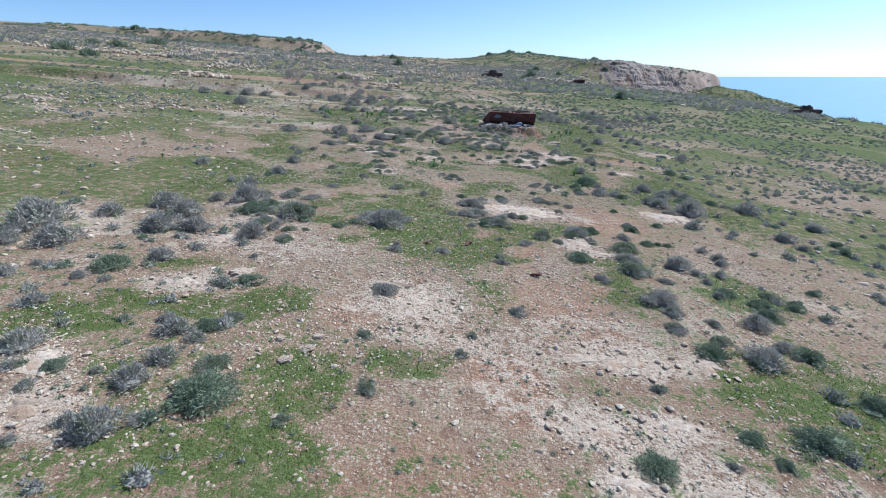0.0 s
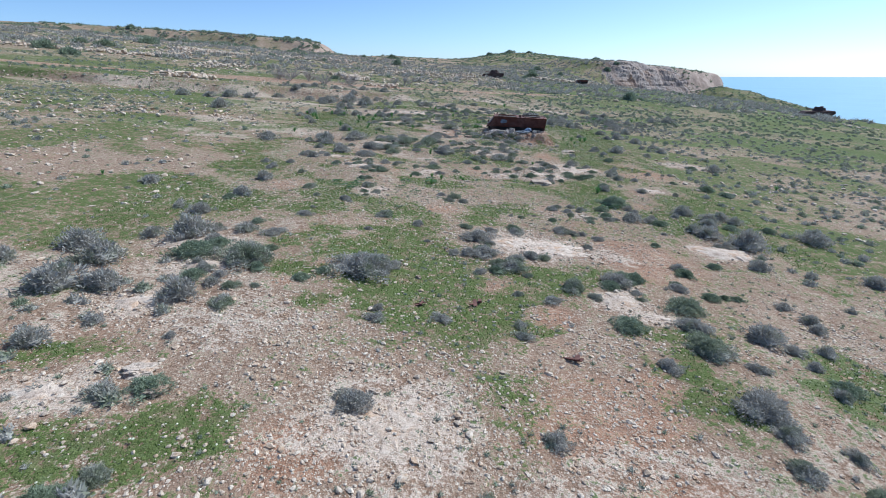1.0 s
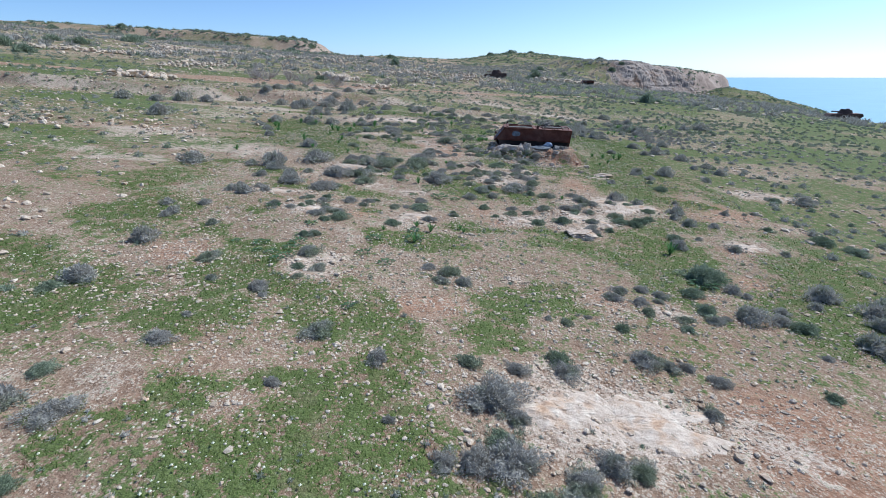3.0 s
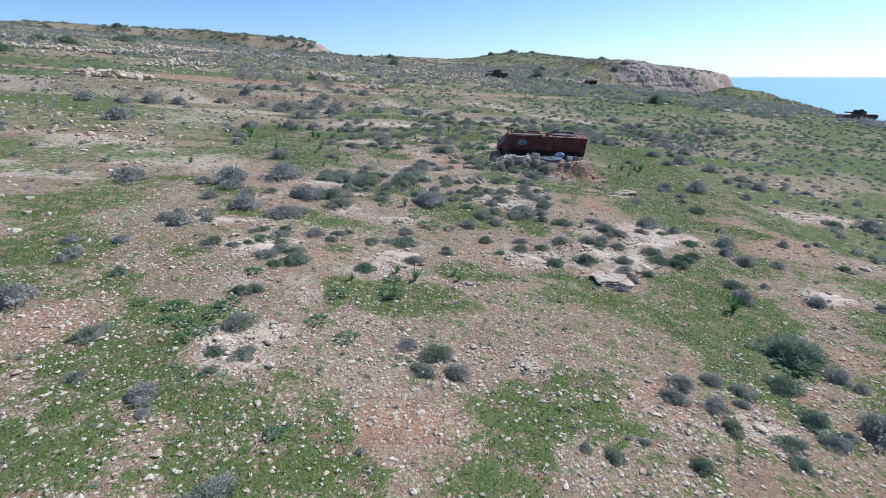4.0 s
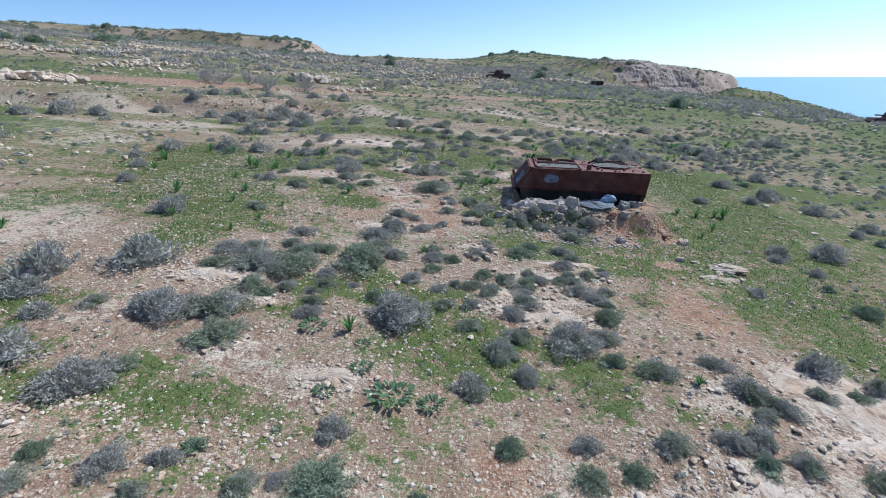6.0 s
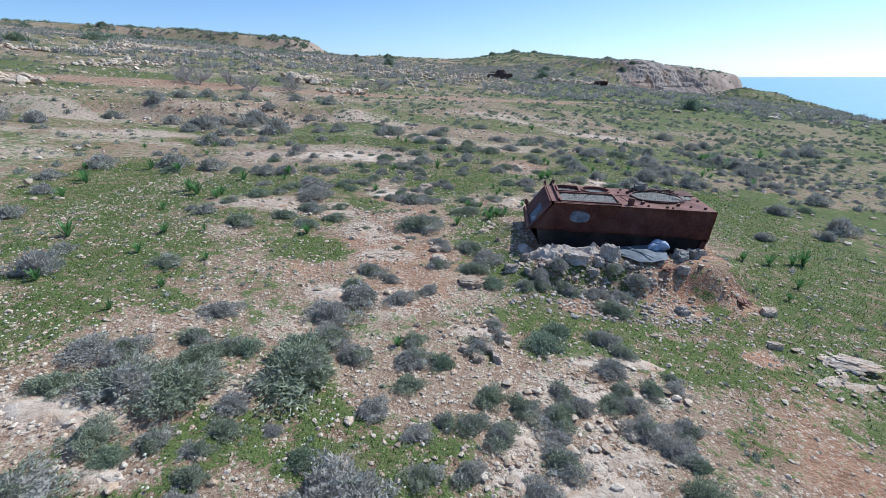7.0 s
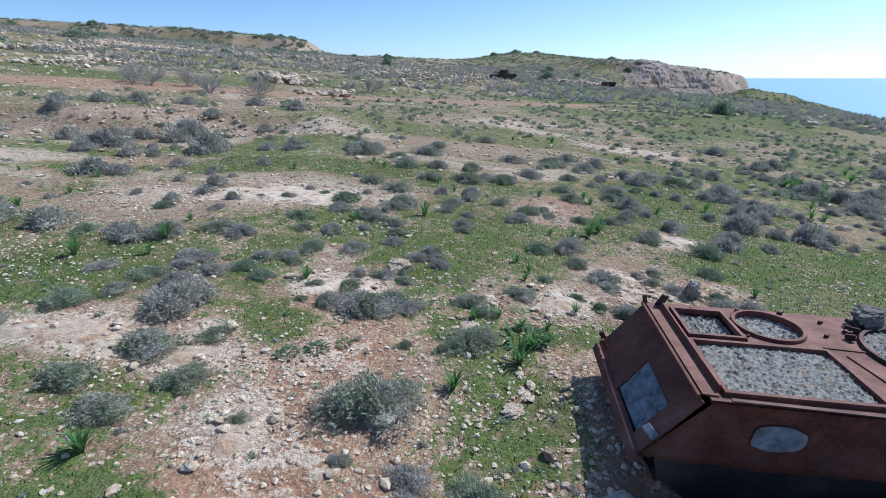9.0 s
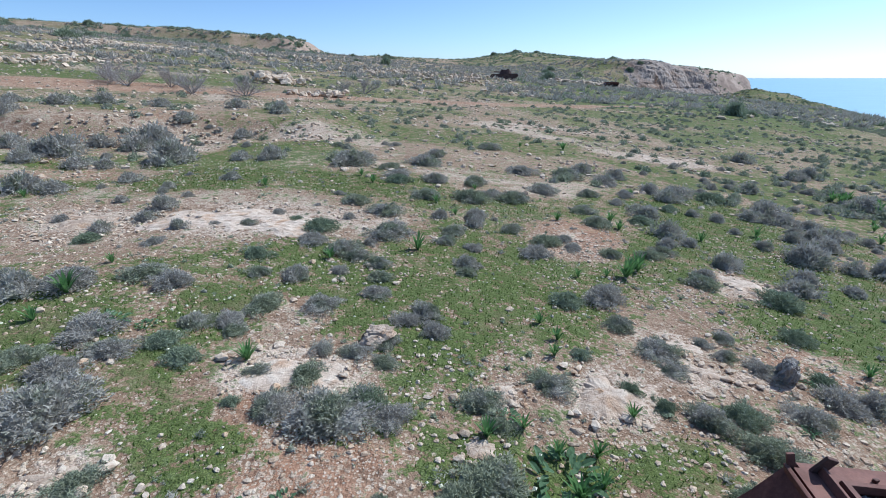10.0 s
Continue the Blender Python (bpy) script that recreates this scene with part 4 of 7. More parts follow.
def height(x, y):
    x, y = np.asarray(x, float), np.asarray(y, float)
    z = -0.5 + 0.031 * y - 0.09 * x + lie(x, y)
    # a low terrace to the west, with its bank
    step = y - terrace(x) + 0.7 * lattice(x / 4, y / 4, 12)
    west = smooth(-1, -7, x)
    z = z - 0.45 * west * (1 - smooth(0, 2.2, step)) * smooth(8, 22, y) * smooth(-3, -12, x)
    z = z + 0.55 * west * smooth(0, 2.0, step) * (1 - smooth(4, 16, step)) * smooth(-70, -40, x)
    # headland with its cliff
    d = ((y - 315) - (x - 100)) * 0.7071 + 6 * lattice(x / 26, y / 26, 3) + 1.2 * lattice(x / 9, y / 9, 4)
    wide = 15 + 114 * (1 - smooth(60, 112, x))
    end = 1 + 0.04 * smooth(-90, -40, x - coast(y)) - 0.10 * smooth(-10, 2, x - coast(y))
    z = z - 5.0 * smooth(55, 110, x) * smooth(-140, -10, d) * smooth(215, 275, y)
    rise = smooth(-0.35 * wide, wide, d) * smooth(15, 95, x) * smooth(240, 330, y + 0.4 * x)
    z = z + (12 + 6 * smooth(60, 120, x)) * end * rise
    # broken rock in its face
    z = z + 4 * rise * (1 - rise) * smooth(70, 100, x) * (1.5 * fractal(x, y, 9, 4, 44) + 0.5 * np.round(3 * lattice(x / 5, y / 5, 46)))
    z = z + 6.0 * np.exp(-(((x - 65) / 75) ** 2) - ((y - 600) / 130) ** 2)
    # the western bluff
    e = x + 84 + 3 * lattice(x / 9, y / 9, 6)
    z = z + 6.5 * (1 - smooth(-6, 7, e)) * smooth(335, 352, y + 3 * lattice(x / 12, y / 12, 8)) * smooth(-330, -120, x)
    # the land falls away behind its skyline
    z = z - 0.3 * np.maximum(0, y - 660) - 0.3 * np.maximum(0, y - 400) * smooth(-60, -110, x)
    # to the sea
    over = x - coast(y) + 4 * lattice(x / 30, y / 30, 11)
    z = z - 1.5 * np.clip(over, 0, 7) - 0.45 * np.maximum(0, over - 7) - 0.012 * np.maximum(0, over + 45)
    # the scrubby toe of the headland
    z = np.maximum(z, -2.0 - 0.30 * np.hypot(x - 205, y - 382) + 1.2 * lattice(x / 14, y / 14, 48))
    z = np.maximum(z, SEA - 3)
    # the bank of earth and rock on which the wreck lies
    k = smooth(2.6, 4.2, x) * (1 - smooth(8.5, 9.7, x)) * smooth(44.7, 45.55, y + 0.25 * lattice(x / 0.9, y / 0.9, 13)) * (1 - smooth(48.9, 50.5, y))
    z = z + (1.0 - 0.03 * (x - 6) - z) * k
    # a hollow under the overhang of the hull
    z = z - 0.42 * smooth(46.2, 46.5, y) * (1 - smooth(47.0, 47.3, y)) * smooth(3.5, 4.0, x) * (1 - smooth(8.5, 9.1, x))
    z = z + 0.9 * np.exp(-((x - 39) / 15) ** 2 - ((y - 112) / 15) ** 2)
    far = smooth(40, 200, np.hypot(x, y - 25))
    z = z + (0.10 + 0.9 * far) * fractal(x, y, 26, 3, 20) + 0.09 * fractal(x, y, 2.6, 4, 30)
    return z


def spaced(marks):
    """Grid lines between marks (place, step)."""
    out = [marks[0][0]]
    for (a, sa), (b, sb) in zip(marks, marks[1:]):
        v = out[-1]
        while v < b - 1e-6:
            v += sa + (sb - sa) * max(0.0, (v - a) / (b - a))
            out.append(min(v, b))
        out[-1] = b
    return np.array(out)


def mesh_of(name, co, faces, material, shade=True):
    """A mesh from arrays of corners and of faces with equal numbers of sides."""
    me = bpy.data.meshes.new(name)
    sides = faces.shape[1]
    me.vertices.add(len(co))
    me.vertices.foreach_set("co", np.ascontiguousarray(co, dtype=np.float32).ravel())
    me.loops.add(faces.size)
    me.loops.foreach_set("vertex_index", np.ascontiguousarray(faces, dtype=np.int32).ravel())
    me.polygons.add(len(faces))
    me.polygons.foreach_set("loop_start", np.arange(0, faces.size, sides, dtype=np.int32))
    me.polygons.foreach_set("use_smooth", np.full(len(faces), shade))
    me.update(calc_edges=True)
    me.materials.append(material)
    return me


def sheet(name, xs, ys, zfun, material):
    gx, gy = np.meshgrid(xs, ys)
    nx, ny = len(xs), len(ys)
    co = np.stack([gx, gy, zfun(gx, gy)], -1).reshape(-1, 3)
    i = (np.arange(ny - 1)[:, None] * nx + np.arange(nx - 1)[None, :]).reshape(-1)
    return mesh_of(name, co, np.stack([i, i + 1, i + nx + 1, i + nx], -1), material), gx.ravel(), gy.ravel()


# ---- what covers the ground ----
def patches(x, y, places, edge=0.55):
    """How far (x, y) lies within any of the patches: 1 inside, 0 outside, with ragged edges."""
    out = np.zeros_like(x)
    wob = 0.85 * blotch(x, y, 1.6, 4, 50)
    for cx, cy, a, b in places:
        near = (np.abs(x - cx) < 2.2 * a + 1) & (np.abs(y - cy) < 2.2 * b + 1)
        d = np.hypot((x[near] - cx) / (a + 0.1), (y[near] - cy) / (b + 0.1)) + wob[near]
        out[near] = np.maximum(out[near], 1 - smooth(1 - edge, 1 + edge, d))
    return out


TRACK = [(-140, 60), (-60, 76), (-28, 85.5), (-10, 93.5), (9, 104), (28, 118), (60, 128)]


def track(x, y):
    px, py = zip(*TRACK)
    d = np.abs(y - np.interp(x, px, py) + 0.8 * lattice(x / 6, y / 6, 61)) - 2.2 * np.exp(-((x + 27) / 7) ** 2)
    return (1 - smooth(1.3, 2.4, d)) * smooth(-130, -100, x) * (1 - smooth(20, 45, x))


BANKS = [[(-40, 42), (-30, 43.5), (-22, 45.5), (-12, 47)], [(-50, 61), (-30, 63.3), (-16, 68.0), (-11, 70.6), (-4, 72.3)], [(-26, 59.5), (-17, 62.5), (-9, 63)]]


def banks(x, y):
    """Worn ledges along the old terraces."""
    out = np.zeros_like(x)
    for line in BANKS:
        px, py = zip(*line)
        d = np.abs(y - np.interp(x, px, py) + 1.2 * lattice(x / 5, y / 5, 63))
        out = np.maximum(out, (1 - smooth(0.4, 1.6, d)) * smooth(px[0] - 4, px[0] + 4, x) * (1 - smooth(px[-1] - 3, px[-1] + 3, x)))
    return out


# stretches of bare pale stony ground
PALE_aa = [(-6.4, 13.1, 1.2, 0.7), (-8.4, 15.1, 1.1, 0.7), (-10.4, 13.3, 1.1, 0.6), (-7.6, 8.5, 0.7, 0.6), (-6.9, 6.8, 0.7, 0.4), (-5.5, 14.9, 1.1, 0.7), (-12.0, 18.2, 2.2, 0.9), (-7.7, 18.2, 2.0, 0.8), (-7.6, 21.5, 0.9, 0.6), (-7.0, 19.8, 0.6, 0.4), (-5.4, 22.1, 0.6, 0.6), (2.8, 21.4, 1.2, 0.6), (3.6, 20.8, 0.4, 0.4), (-5.0, 32.7, 0.8, 0.5), (-4.1, 33.8, 0.8, 0.5), (-1.2, 32.9, 0.7, 0.5), (-4.3, 30.5, 0.6, 0.3), (-3.0, 30.6, 0.4, 0.4), (-2.6, 30.0, 0.4, 0.3), (6.1, 34.3, 0.7, 0.7), (8.5, 36.0, 0.9, 0.9), (-2.5, 36.5, 0.8, 0.5)]
PALE_ab = [(3.6, 33.7, 0.6, 0.5), (0.1, 49.2, 0.9, 1.1), (-0.4, 47.4, 0.8, 0.6), (-3.6, 50.0, 0.9, 0.8), (-4.6, 47.1, 0.5, 0.6), (0.2, 43.3, 0.5, 0.4), (2.1, 44.6, 0.5, 0.6), (-1.4, 42.2, 0.6, 0.4), (-3.6, 42.2, 0.7, 0.3), (-7.7, 58.3, 1.6, 0.9), (-3.4, 58.6, 2.3, 1.0), (-7.0, 56.3, 1.3, 0.5), (0.1, 52.2, 0.6, 0.6), (-0.9, 53.4, 0.4, 0.4), (5.3, 53.5, 0.7, 0.6), (5.6, 52.5, 0.4, 0.3), (4.9, 58.3, 0.9, 1.2), (8.3, 55.8, 0.4, 0.6)]
# stretches of fresh grass
GREEN_aa = [(-1.2, 50.3, 0.6, 0.5), (-4.1, 53.0, 0.7, 0.4), (-1.3, 56.6, 1.3, 0.7), (1.8, 52.7, 0.9, 0.9), (2.8, 54.0, 0.8, 0.6), (3.1, 50.4, 0.7, 0.3), (1.6, 50.6, 0.4, 0.4), (-2.0, 53.3, 0.4, 0.4), (14.3, 61.1, 1.4, 1.3), (13.2, 67.4, 1.9, 1.9), (-0.8, 62.3, 1.9, 1.2), (-8.4, 48.2, 1.4, 1.7), (-6.4, 44.9, 0.8, 0.9), (-4.1, 42.9, 0.5, 0.3), (3.1, 43.7, 0.6, 0.7), (5.2, 42.0, 0.6, 0.4), (7.8, 43.3, 0.7, 0.8), (-6.7, 51.4, 1.8, 1.0), (-3.2, 35.6, 1.1, 0.5), (-6.7, 36.5, 1.1, 0.7), (-10.6, 39.4, 1.4, 0.7)]
GREEN_ab = [(0.1, 30.7, 0.9, 0.6), (4.8, 32.0, 0.7, 0.7), (8.1, 32.1, 0.8, 0.9), (-6.5, 32.1, 0.5, 0.5), (11.1, 42.4, 1.6, 1.5), (8.5, 30.1, 1.1, 1.9), (12.3, 30.2, 1.3, 1.3), (-9.1, 26.4, 1.3, 1.2), (-2.6, 22.5, 1.3, 0.7), (-0.7, 21.0, 1.4, 1.0), (-5.2, 20.6, 0.5, 0.5), (0.9, 18.7, 0.4, 0.4), (-3.9, 18.4, 0.6, 0.4), (3.2, 19.7, 0.8, 0.4), (-1.0, 18.8, 1.7, 2.1), (-1.0, 9.4, 0.7, 0.4), (-2.9, 6.6, 0.7, 0.5), (-6.4, 11.0, 1.1, 0.7), (5.7, 14.5, 0.7, 1.1), (8.1, 8.1, 0.7, 1.0), (6.7, 9.0, 0.6, 0.7), (-3.5, 9.1, 0.7, 0.7)]
# freshly dug dark red earth before the wreck
DUG = [(6.42, 45.03, 0.35, 0.3), (8.4, 44.96, 0.45, 0.35), (8.46, 44.63, 0.4, 0.3), (7.07, 44.33, 0.4, 0.3), (7.71, 42.57, 0.35, 0.25), (4.44, 44.13, 0.3, 0.25), (6.91, 45.34, 0.5, 0.3)]


def cover(x, y):
    """Grass, bare rock and red earth at places on the ground, 0 to 1 each."""
    x, y = np.asarray(x, float).ravel(), np.asarray(y, float).ravel()
    known = (1 - smooth(9, 13, np.abs(x - 1))) * smooth(6, 9, y) * (1 - smooth(57, 64, y))
    wide = blotch(x, y, 6.5, 5, 70)
    grass = 0.22 + 0.50 * smooth(-0.20, 0.24, wide + 0.08 * smooth(10, 40, x) + 0.02 * smooth(30, 55, y)) + 0.06 * smooth(6, 12, x) + 0.14 * smooth(47, 50, y) * (1 - smooth(62, 75, y))
    grass = grass * (1 - 0.42 * known * (1 - smooth(38, 52, y))) * (1 - 0.12 * smooth(70, 115, y) * (1 - smooth(25, 60, x))) * (1 - 0.15 * smooth(170, 260, y))
    rock = smooth(0.05, 0.27, blotch(x * 0.7, y * 1.4, 4.2, 5, 80)) * (1 - 0.3 * known) * (1 - 0.4 * smooth(9, 16, x)) * (1 - 0.5 * smooth(90, 140, y))
    grass = grass + 0.16 * smooth(85, 120, y) * (1 - smooth(200, 320, y)) + 0.16 * smooth(14, 30, x) * smooth(40, 70, y) + 0.24 * smooth(-12, -22, x) * smooth(30, 50, y) * (1 - smooth(85, 120, y))
    red = 0.38 * smooth(0.12, 0.42, blotch(x, y, 5.0, 4, 90)) * (1 - 0.7 * smooth(70, 110, y)) * (1 - 0.4 * known) * (1 - 0.7 * smooth(10, 16, x))
    more = [(-4.8, 27.0, 1.8, 1.3), (-5.1, 24.8, 1.5, 1.2), (-2.5, 25.0, 1.2, 1.0), (3.2, 26.7, 1.3, 1.0), (7.8, 29.7, 2.0, 1.8), (1.8, 25.1, 0.8, 1.0), (-1.3, 21.1, 1.8, 2.2),
            (8.6, 8.6, 2.2, 1.6), (-0.8, 17.4, 1.6, 2.2), (8.4, 43.8, 2.0, 1.5), (7.9, 41.2, 1.5, 1.6), (10.5, 40.5, 2.5, 2.5), (11.5, 45.0, 2.5, 2.5), (3.6, 43.9, 1.0, 0.7), (10.5, 35.5, 2.0, 2.0), (11.0, 27, 2.0, 2.2)]
    g, r, e = patches(x, y, [(cx, cy, 1.42 * a, 1.42 * b) for cx, cy, a, b in GRASS + more]), patches(x, y, [(cx, cy, 1.15 * a, 1.15 * b) for cx, cy, a, b in ROCK]), patches(x, y, RED + [(0.3, 45.5, 1.3, 2.0), (0.3, 49.6, 1.1, 1.6)])
    grass = np.maximum(grass, 0.82 * g) * (1 - 0.8 * r) * (1 - 0.75 * e)
    rock = np.maximum(rock * (1 - 0.8 * g), 0.9 * r)
    red = np.maximum(red * (1 - 0.6 * r), 0.62 * e)
    ledge = banks(x, y)
    grass, rock = grass * (1 - 0.5 * ledge), np.maximum(rock, 0.6 * ledge)
    t = track(x, y)
    grass, rock, red = grass * (1 - t), rock * (1 - t), np.maximum(red * (1 - t), 0.62 * t)
    # bare spoil round the wreck
    spoil = smooth(3.2, 4.0, x) * (1 - smooth(8.8, 9.6, x)) * smooth(45.2, 46.0, y) * (1 - smooth(49.0, 50.5, y))
    slide = smooth(5.8, 6.5, x) * (1 - smooth(7.6, 8.6, x)) * smooth(43.9, 44.7, y + 0.5 * lattice(x, y, 65)) * (1 - smooth(45.8, 46.4, y))
    front = smooth(2.8, 3.6, x) * (1 - smooth(10, 12, x)) * smooth(42.6, 43.4, y) * (1 - smooth(45.4, 45.9, y)) * (1 - slide)
    grass, rock = np.maximum(grass, 0.72 * front) * (1 - 0.8 * spoil) * (1 - 0.25 * slide), rock * (1 - 0.8 * np.maximum(front, slide))
    red = np.maximum(red, 0.85 * np.maximum(0.9 * spoil, slide))
    lawn = patches(x, y, [(6.8, 42.3, 1.8, 1.4), (8.2, 44.3, 1.2, 1.0), (9.0, 42.6, 2.4, 1.5), (4.0, 43.0, 1.6, 1.2), (9.6, 45.0, 1.6, 1.6), (10.5, 38.5, 2.4, 1.8), (9.0, 8.6, 2.0, 1.6), (9.5, 14.5, 1.8, 1.8)])
    grass = np.maximum(grass, 0.85 * lawn)
    stony = patches(x, y, PALE_aa + PALE_ab)
    grass, rock = grass * (1 - 0.75 * stony), np.maximum(rock, 0.62 * stony)
    fresh = patches(x, y, GREEN_aa + GREEN_ab + [(2.6, 48.4, 0.8, 1.8), (1.9, 50.2, 0.8, 1.0), (3.0, 46.4, 0.5, 0.8)])
    grass, rock, red = np.maximum(grass, 0.84 * fresh), rock * (1 - 0.7 * fresh), red * (1 - 0.6 * fresh)
    dug = patches(x, y, DUG)
    grass, red = grass * (1 - 0.9 * dug), np.maximum(red, 0.95 * dug)
    green = patches(x, y, [(-2.12, 46.21, 0.85, 0.7)], 0.3)
    grass, red, rock = np.maximum(grass, 0.95 * green), red * (1 - green), rock * (1 - green)
    d = ((y - 315) - (x - 100)) * 0.7071
    cliff = smooth(95, 122, x) * smooth(-15, -5, d + 4 * lattice(x / 12, y / 12, 66)) * (1 - smooth(20, 30, d)) * smooth(270, 310, y)
    bluff = smooth(-97, -90, x) * (1 - smooth(-80, -74, x)) * smooth(330, 345, y) * (1 - smooth(385, 400, y))
    cliff = np.maximum(cliff, 0.8 * bluff)
    grass = np.maximum(grass, 0.5 * smooth(-25, -5, x - coast(y)) * smooth(320, 345, y) * (1 - cliff))
    return grass * (1 - cliff), rock, red, cliff


XS = spaced([(-420, 14), (-120, 5), (-40, 1.2), (-13, 0.17), (15, 0.17), (40, 1.2), (120, 3.2), (260, 3.2), (420, 15)])
YS = spaced([(-90, 12), (-6, 1.0), (5, 0.17), (58, 0.17), (100, 1.0), (250, 3.2), (450, 3.2), (760, 14)])
ground_mesh, GX, GY = sheet("ground", XS, YS, height, ground_mat)
for key, values in zip(("grass", "rock", "red", "cliff"), cover(GX, GY)):
    ground_mesh.attributes.new(key, "FLOAT", "POINT").data.foreach_set("value", values.astype(np.float32))
ground = tagged(new("ground", ground_mesh), "stony slope of red soil, pale limestone and green grass", "ground", kind="structure")

sea_mesh, _, _ = sheet("water", np.linspace(-4800, 4900, 40), np.linspace(-4800, 4900, 40), lambda x, y: 0 * x + SEA, sea_mat)
sea = tagged(new("water", sea_mesh), "calm pale blue sea below the cliffs", "sea", kind="structure")


# the broken rock face of the headland
def cliff_face():
    along, across = np.arange(-22, 135, 0.9), np.arange(-12, 24, 0.6)
    u, v = np.meshgrid(along, across)
    h = height(100 + (u - v) * 0.7071, 315 + (u + v) * 0.7071)
    rim = smooth(-12, -7, v) * (1 - smooth(15, 24, v)) * smooth(4, 26, u) * (1 - smooth(126, 135, u))
    # ledges and hollows stand out from the face, level by level
    out = 2.0 * fractal(u, 1.6 * h, 11, 5, 75) + 0.7 * np.round(1.6 * lattice(u / 4.5, h / 1.8, 72)) + 0.5 * lattice(u / 40, np.floor(h / 1.5 + 0.4 * lattice(u / 12, h / 6, 73)), 74)
    v = v - rim * (1.6 + out)
    x, y = 100 + (u - v) * 0.7071, 315 + (u + v) * 0.7071
    z = h - 0.9 + rim * (1.0 + 0.5 * fractal(u, v, 3, 3, 76))
    ny, nx = u.shape
    i = (np.arange(ny - 1)[:, None] * nx + np.arange(nx - 1)[None, :]).reshape(-1)
    return mesh_of("cliff", np.stack([x, y, z], -1).reshape(-1, 3), np.stack([i, i + 1, i + nx + 1, i + nx], -1), cliff_mat, False)


tagged(new("cliff", cliff_face()), "broken tan and grey rock face of the headland", "cliff", kind="structure")


# ---- helpers for things and parts ----
def empty(name, m, label, category, group=""):
    e = new(name)
    e.empty_display_size = 0.2
    e.matrix_world = m
    return tagged(e, label, category, group)


def part(name, bm, material, parent, label="", m=None, shade=False):
    """Links a bmesh as one mesh object under a thing or a part."""
    me = bpy.data.meshes.new(name)
    bmesh.ops.recalc_face_normals(bm, faces=bm.faces)
    bm.to_mesh(me)
    bm.free()
    for f in me.polygons:
        f.use_smooth = shade
    me.materials.append(material)
    o = new(name, me)
    o.parent = parent
    if m is not None:
        o.matrix_local = m
    return tagged(o, label)


def block(bm, size, at, turn=(0, 0, 0), bevel=0.0):
    r = bmesh.ops.create_cube(bm, size=1, matrix=pose(*at, *turn) @ Matrix.Diagonal((*size, 1)))
    if bevel:
        edges = list({e for v in r["verts"] for e in v.link_edges})
        bmesh.ops.bevel(bm, geom=edges, offset=bevel, segments=2, affect="EDGES", profile=0.6)
    return bm


def boxed(size, at, turn=(0, 0, 0), bevel=0.008):
    return block(bmesh.new(), size, at, turn, bevel)


def tube(bm, points, radius, sides=8, end=None):
    """A tube along points; end: its radius at the last of them."""
    end = radius if end is None else end
    rings = []
    for k, p in enumerate(points):
        a = Vector(points[max(k - 1, 0)])
        b = Vector(points[min(k + 1, len(points) - 1)])
        q = (b - a).to_track_quat("Z", "Y")
        r = radius + (end - radius) * k / max(1, len(points) - 1)
        rings.append([bm.verts.new(Vector(p) + q @ Vector((r * math.cos(t), r * math.sin(t), 0))) for t in np.arange(sides) * 2 * math.pi / sides])
    for u, v in zip(rings, rings[1:]):
        for k in range(sides):
            bm.faces.new((u[k], u[(k + 1) % sides], v[(k + 1) % sides], v[k]))
    bm.faces.new(rings[0][::-1])
    bm.faces.new(rings[-1])
    return bm


def plate(outline, holes, thick, m):
    """A flat plate with holes through it, its top face in the plane z = 0 of m."""
    loops = [[Vector((*p, 0)) for p in loop] for loop in (outline, *holes)]
    flat = [v for loop in loops for v in loop]
    bm = bmesh.new()
    top = [bm.verts.new(m @ v) for v in flat]
    low = [bm.verts.new(m @ (v - Vector((0, 0, thick)))) for v in flat]
    for a, b, c in geometry.tessellate_polygon(loops):
        bm.faces.new((top[a], top[b], top[c]))
        bm.faces.new((low[c], low[b], low[a]))
    k = 0
    for loop in loops:
        n = len(loop)
        for i in range(n):
            a, b = k + i, k + (i + 1) % n
            bm.faces.new((top[a], top[b], low[b], low[a]))
        k += n
    return bm


def disc(cx, cy, r, sides=40):
    return [(cx + r * math.cos(a), cy + r * math.sin(a)) for a in np.arange(sides) * 2 * math.pi / sides]


def rectangle(x0, x1, y0, y1):
    return [(x0, y0), (x1, y0), (x1, y1), (x0, y1)]


def ring(cx, cy, r, wide, high, z=0.0, sides=48):
    """An upright round coaming."""
    bm = bmesh.new()
    rows = []
    for a in np.arange(sides) * 2 * math.pi / sides:
        u = Vector((math.cos(a), math.sin(a), 0))
        c = Vector((cx, cy, z))
        rows.append([bm.verts.new(c + u * q + Vector((0, 0, h))) for q, h in ((r, -0.06), (r, high), (r + wide * 0.8, high), (r + wide, high * 0.5), (r + wide, -0.02))])
    for p, q in zip(rows, rows[1:] + rows[:1]):
        for k in range(5):
            bm.faces.new((p[k], p[(k + 1) % 5], q[(k + 1) % 5], q[k]))
    return bm


def frame_bars(x0, x1, y0, y1, wide, high):
    """A raised rectangular coaming of four mitred bars."""
    bm = bmesh.new()
    rows = []
    for sx, sy, x, y in ((-1, -1, x0, y0), (1, -1, x1, y0), (1, 1, x1, y1), (-1, 1, x0, y1)):
        rows.append([bm.verts.new((x + sx * q, y + sy * q, h)) for q, h in ((0, -0.08), (0, high), (wide * 0.85, high), (wide, high * 0.7), (wide, -0.01))])
    for p, q in zip(rows, rows[1:] + rows[:1]):
        for k in range(5):
            bm.faces.new((p[k], p[(k + 1) % 5], q[(k + 1) % 5], q[k]))
    return bm


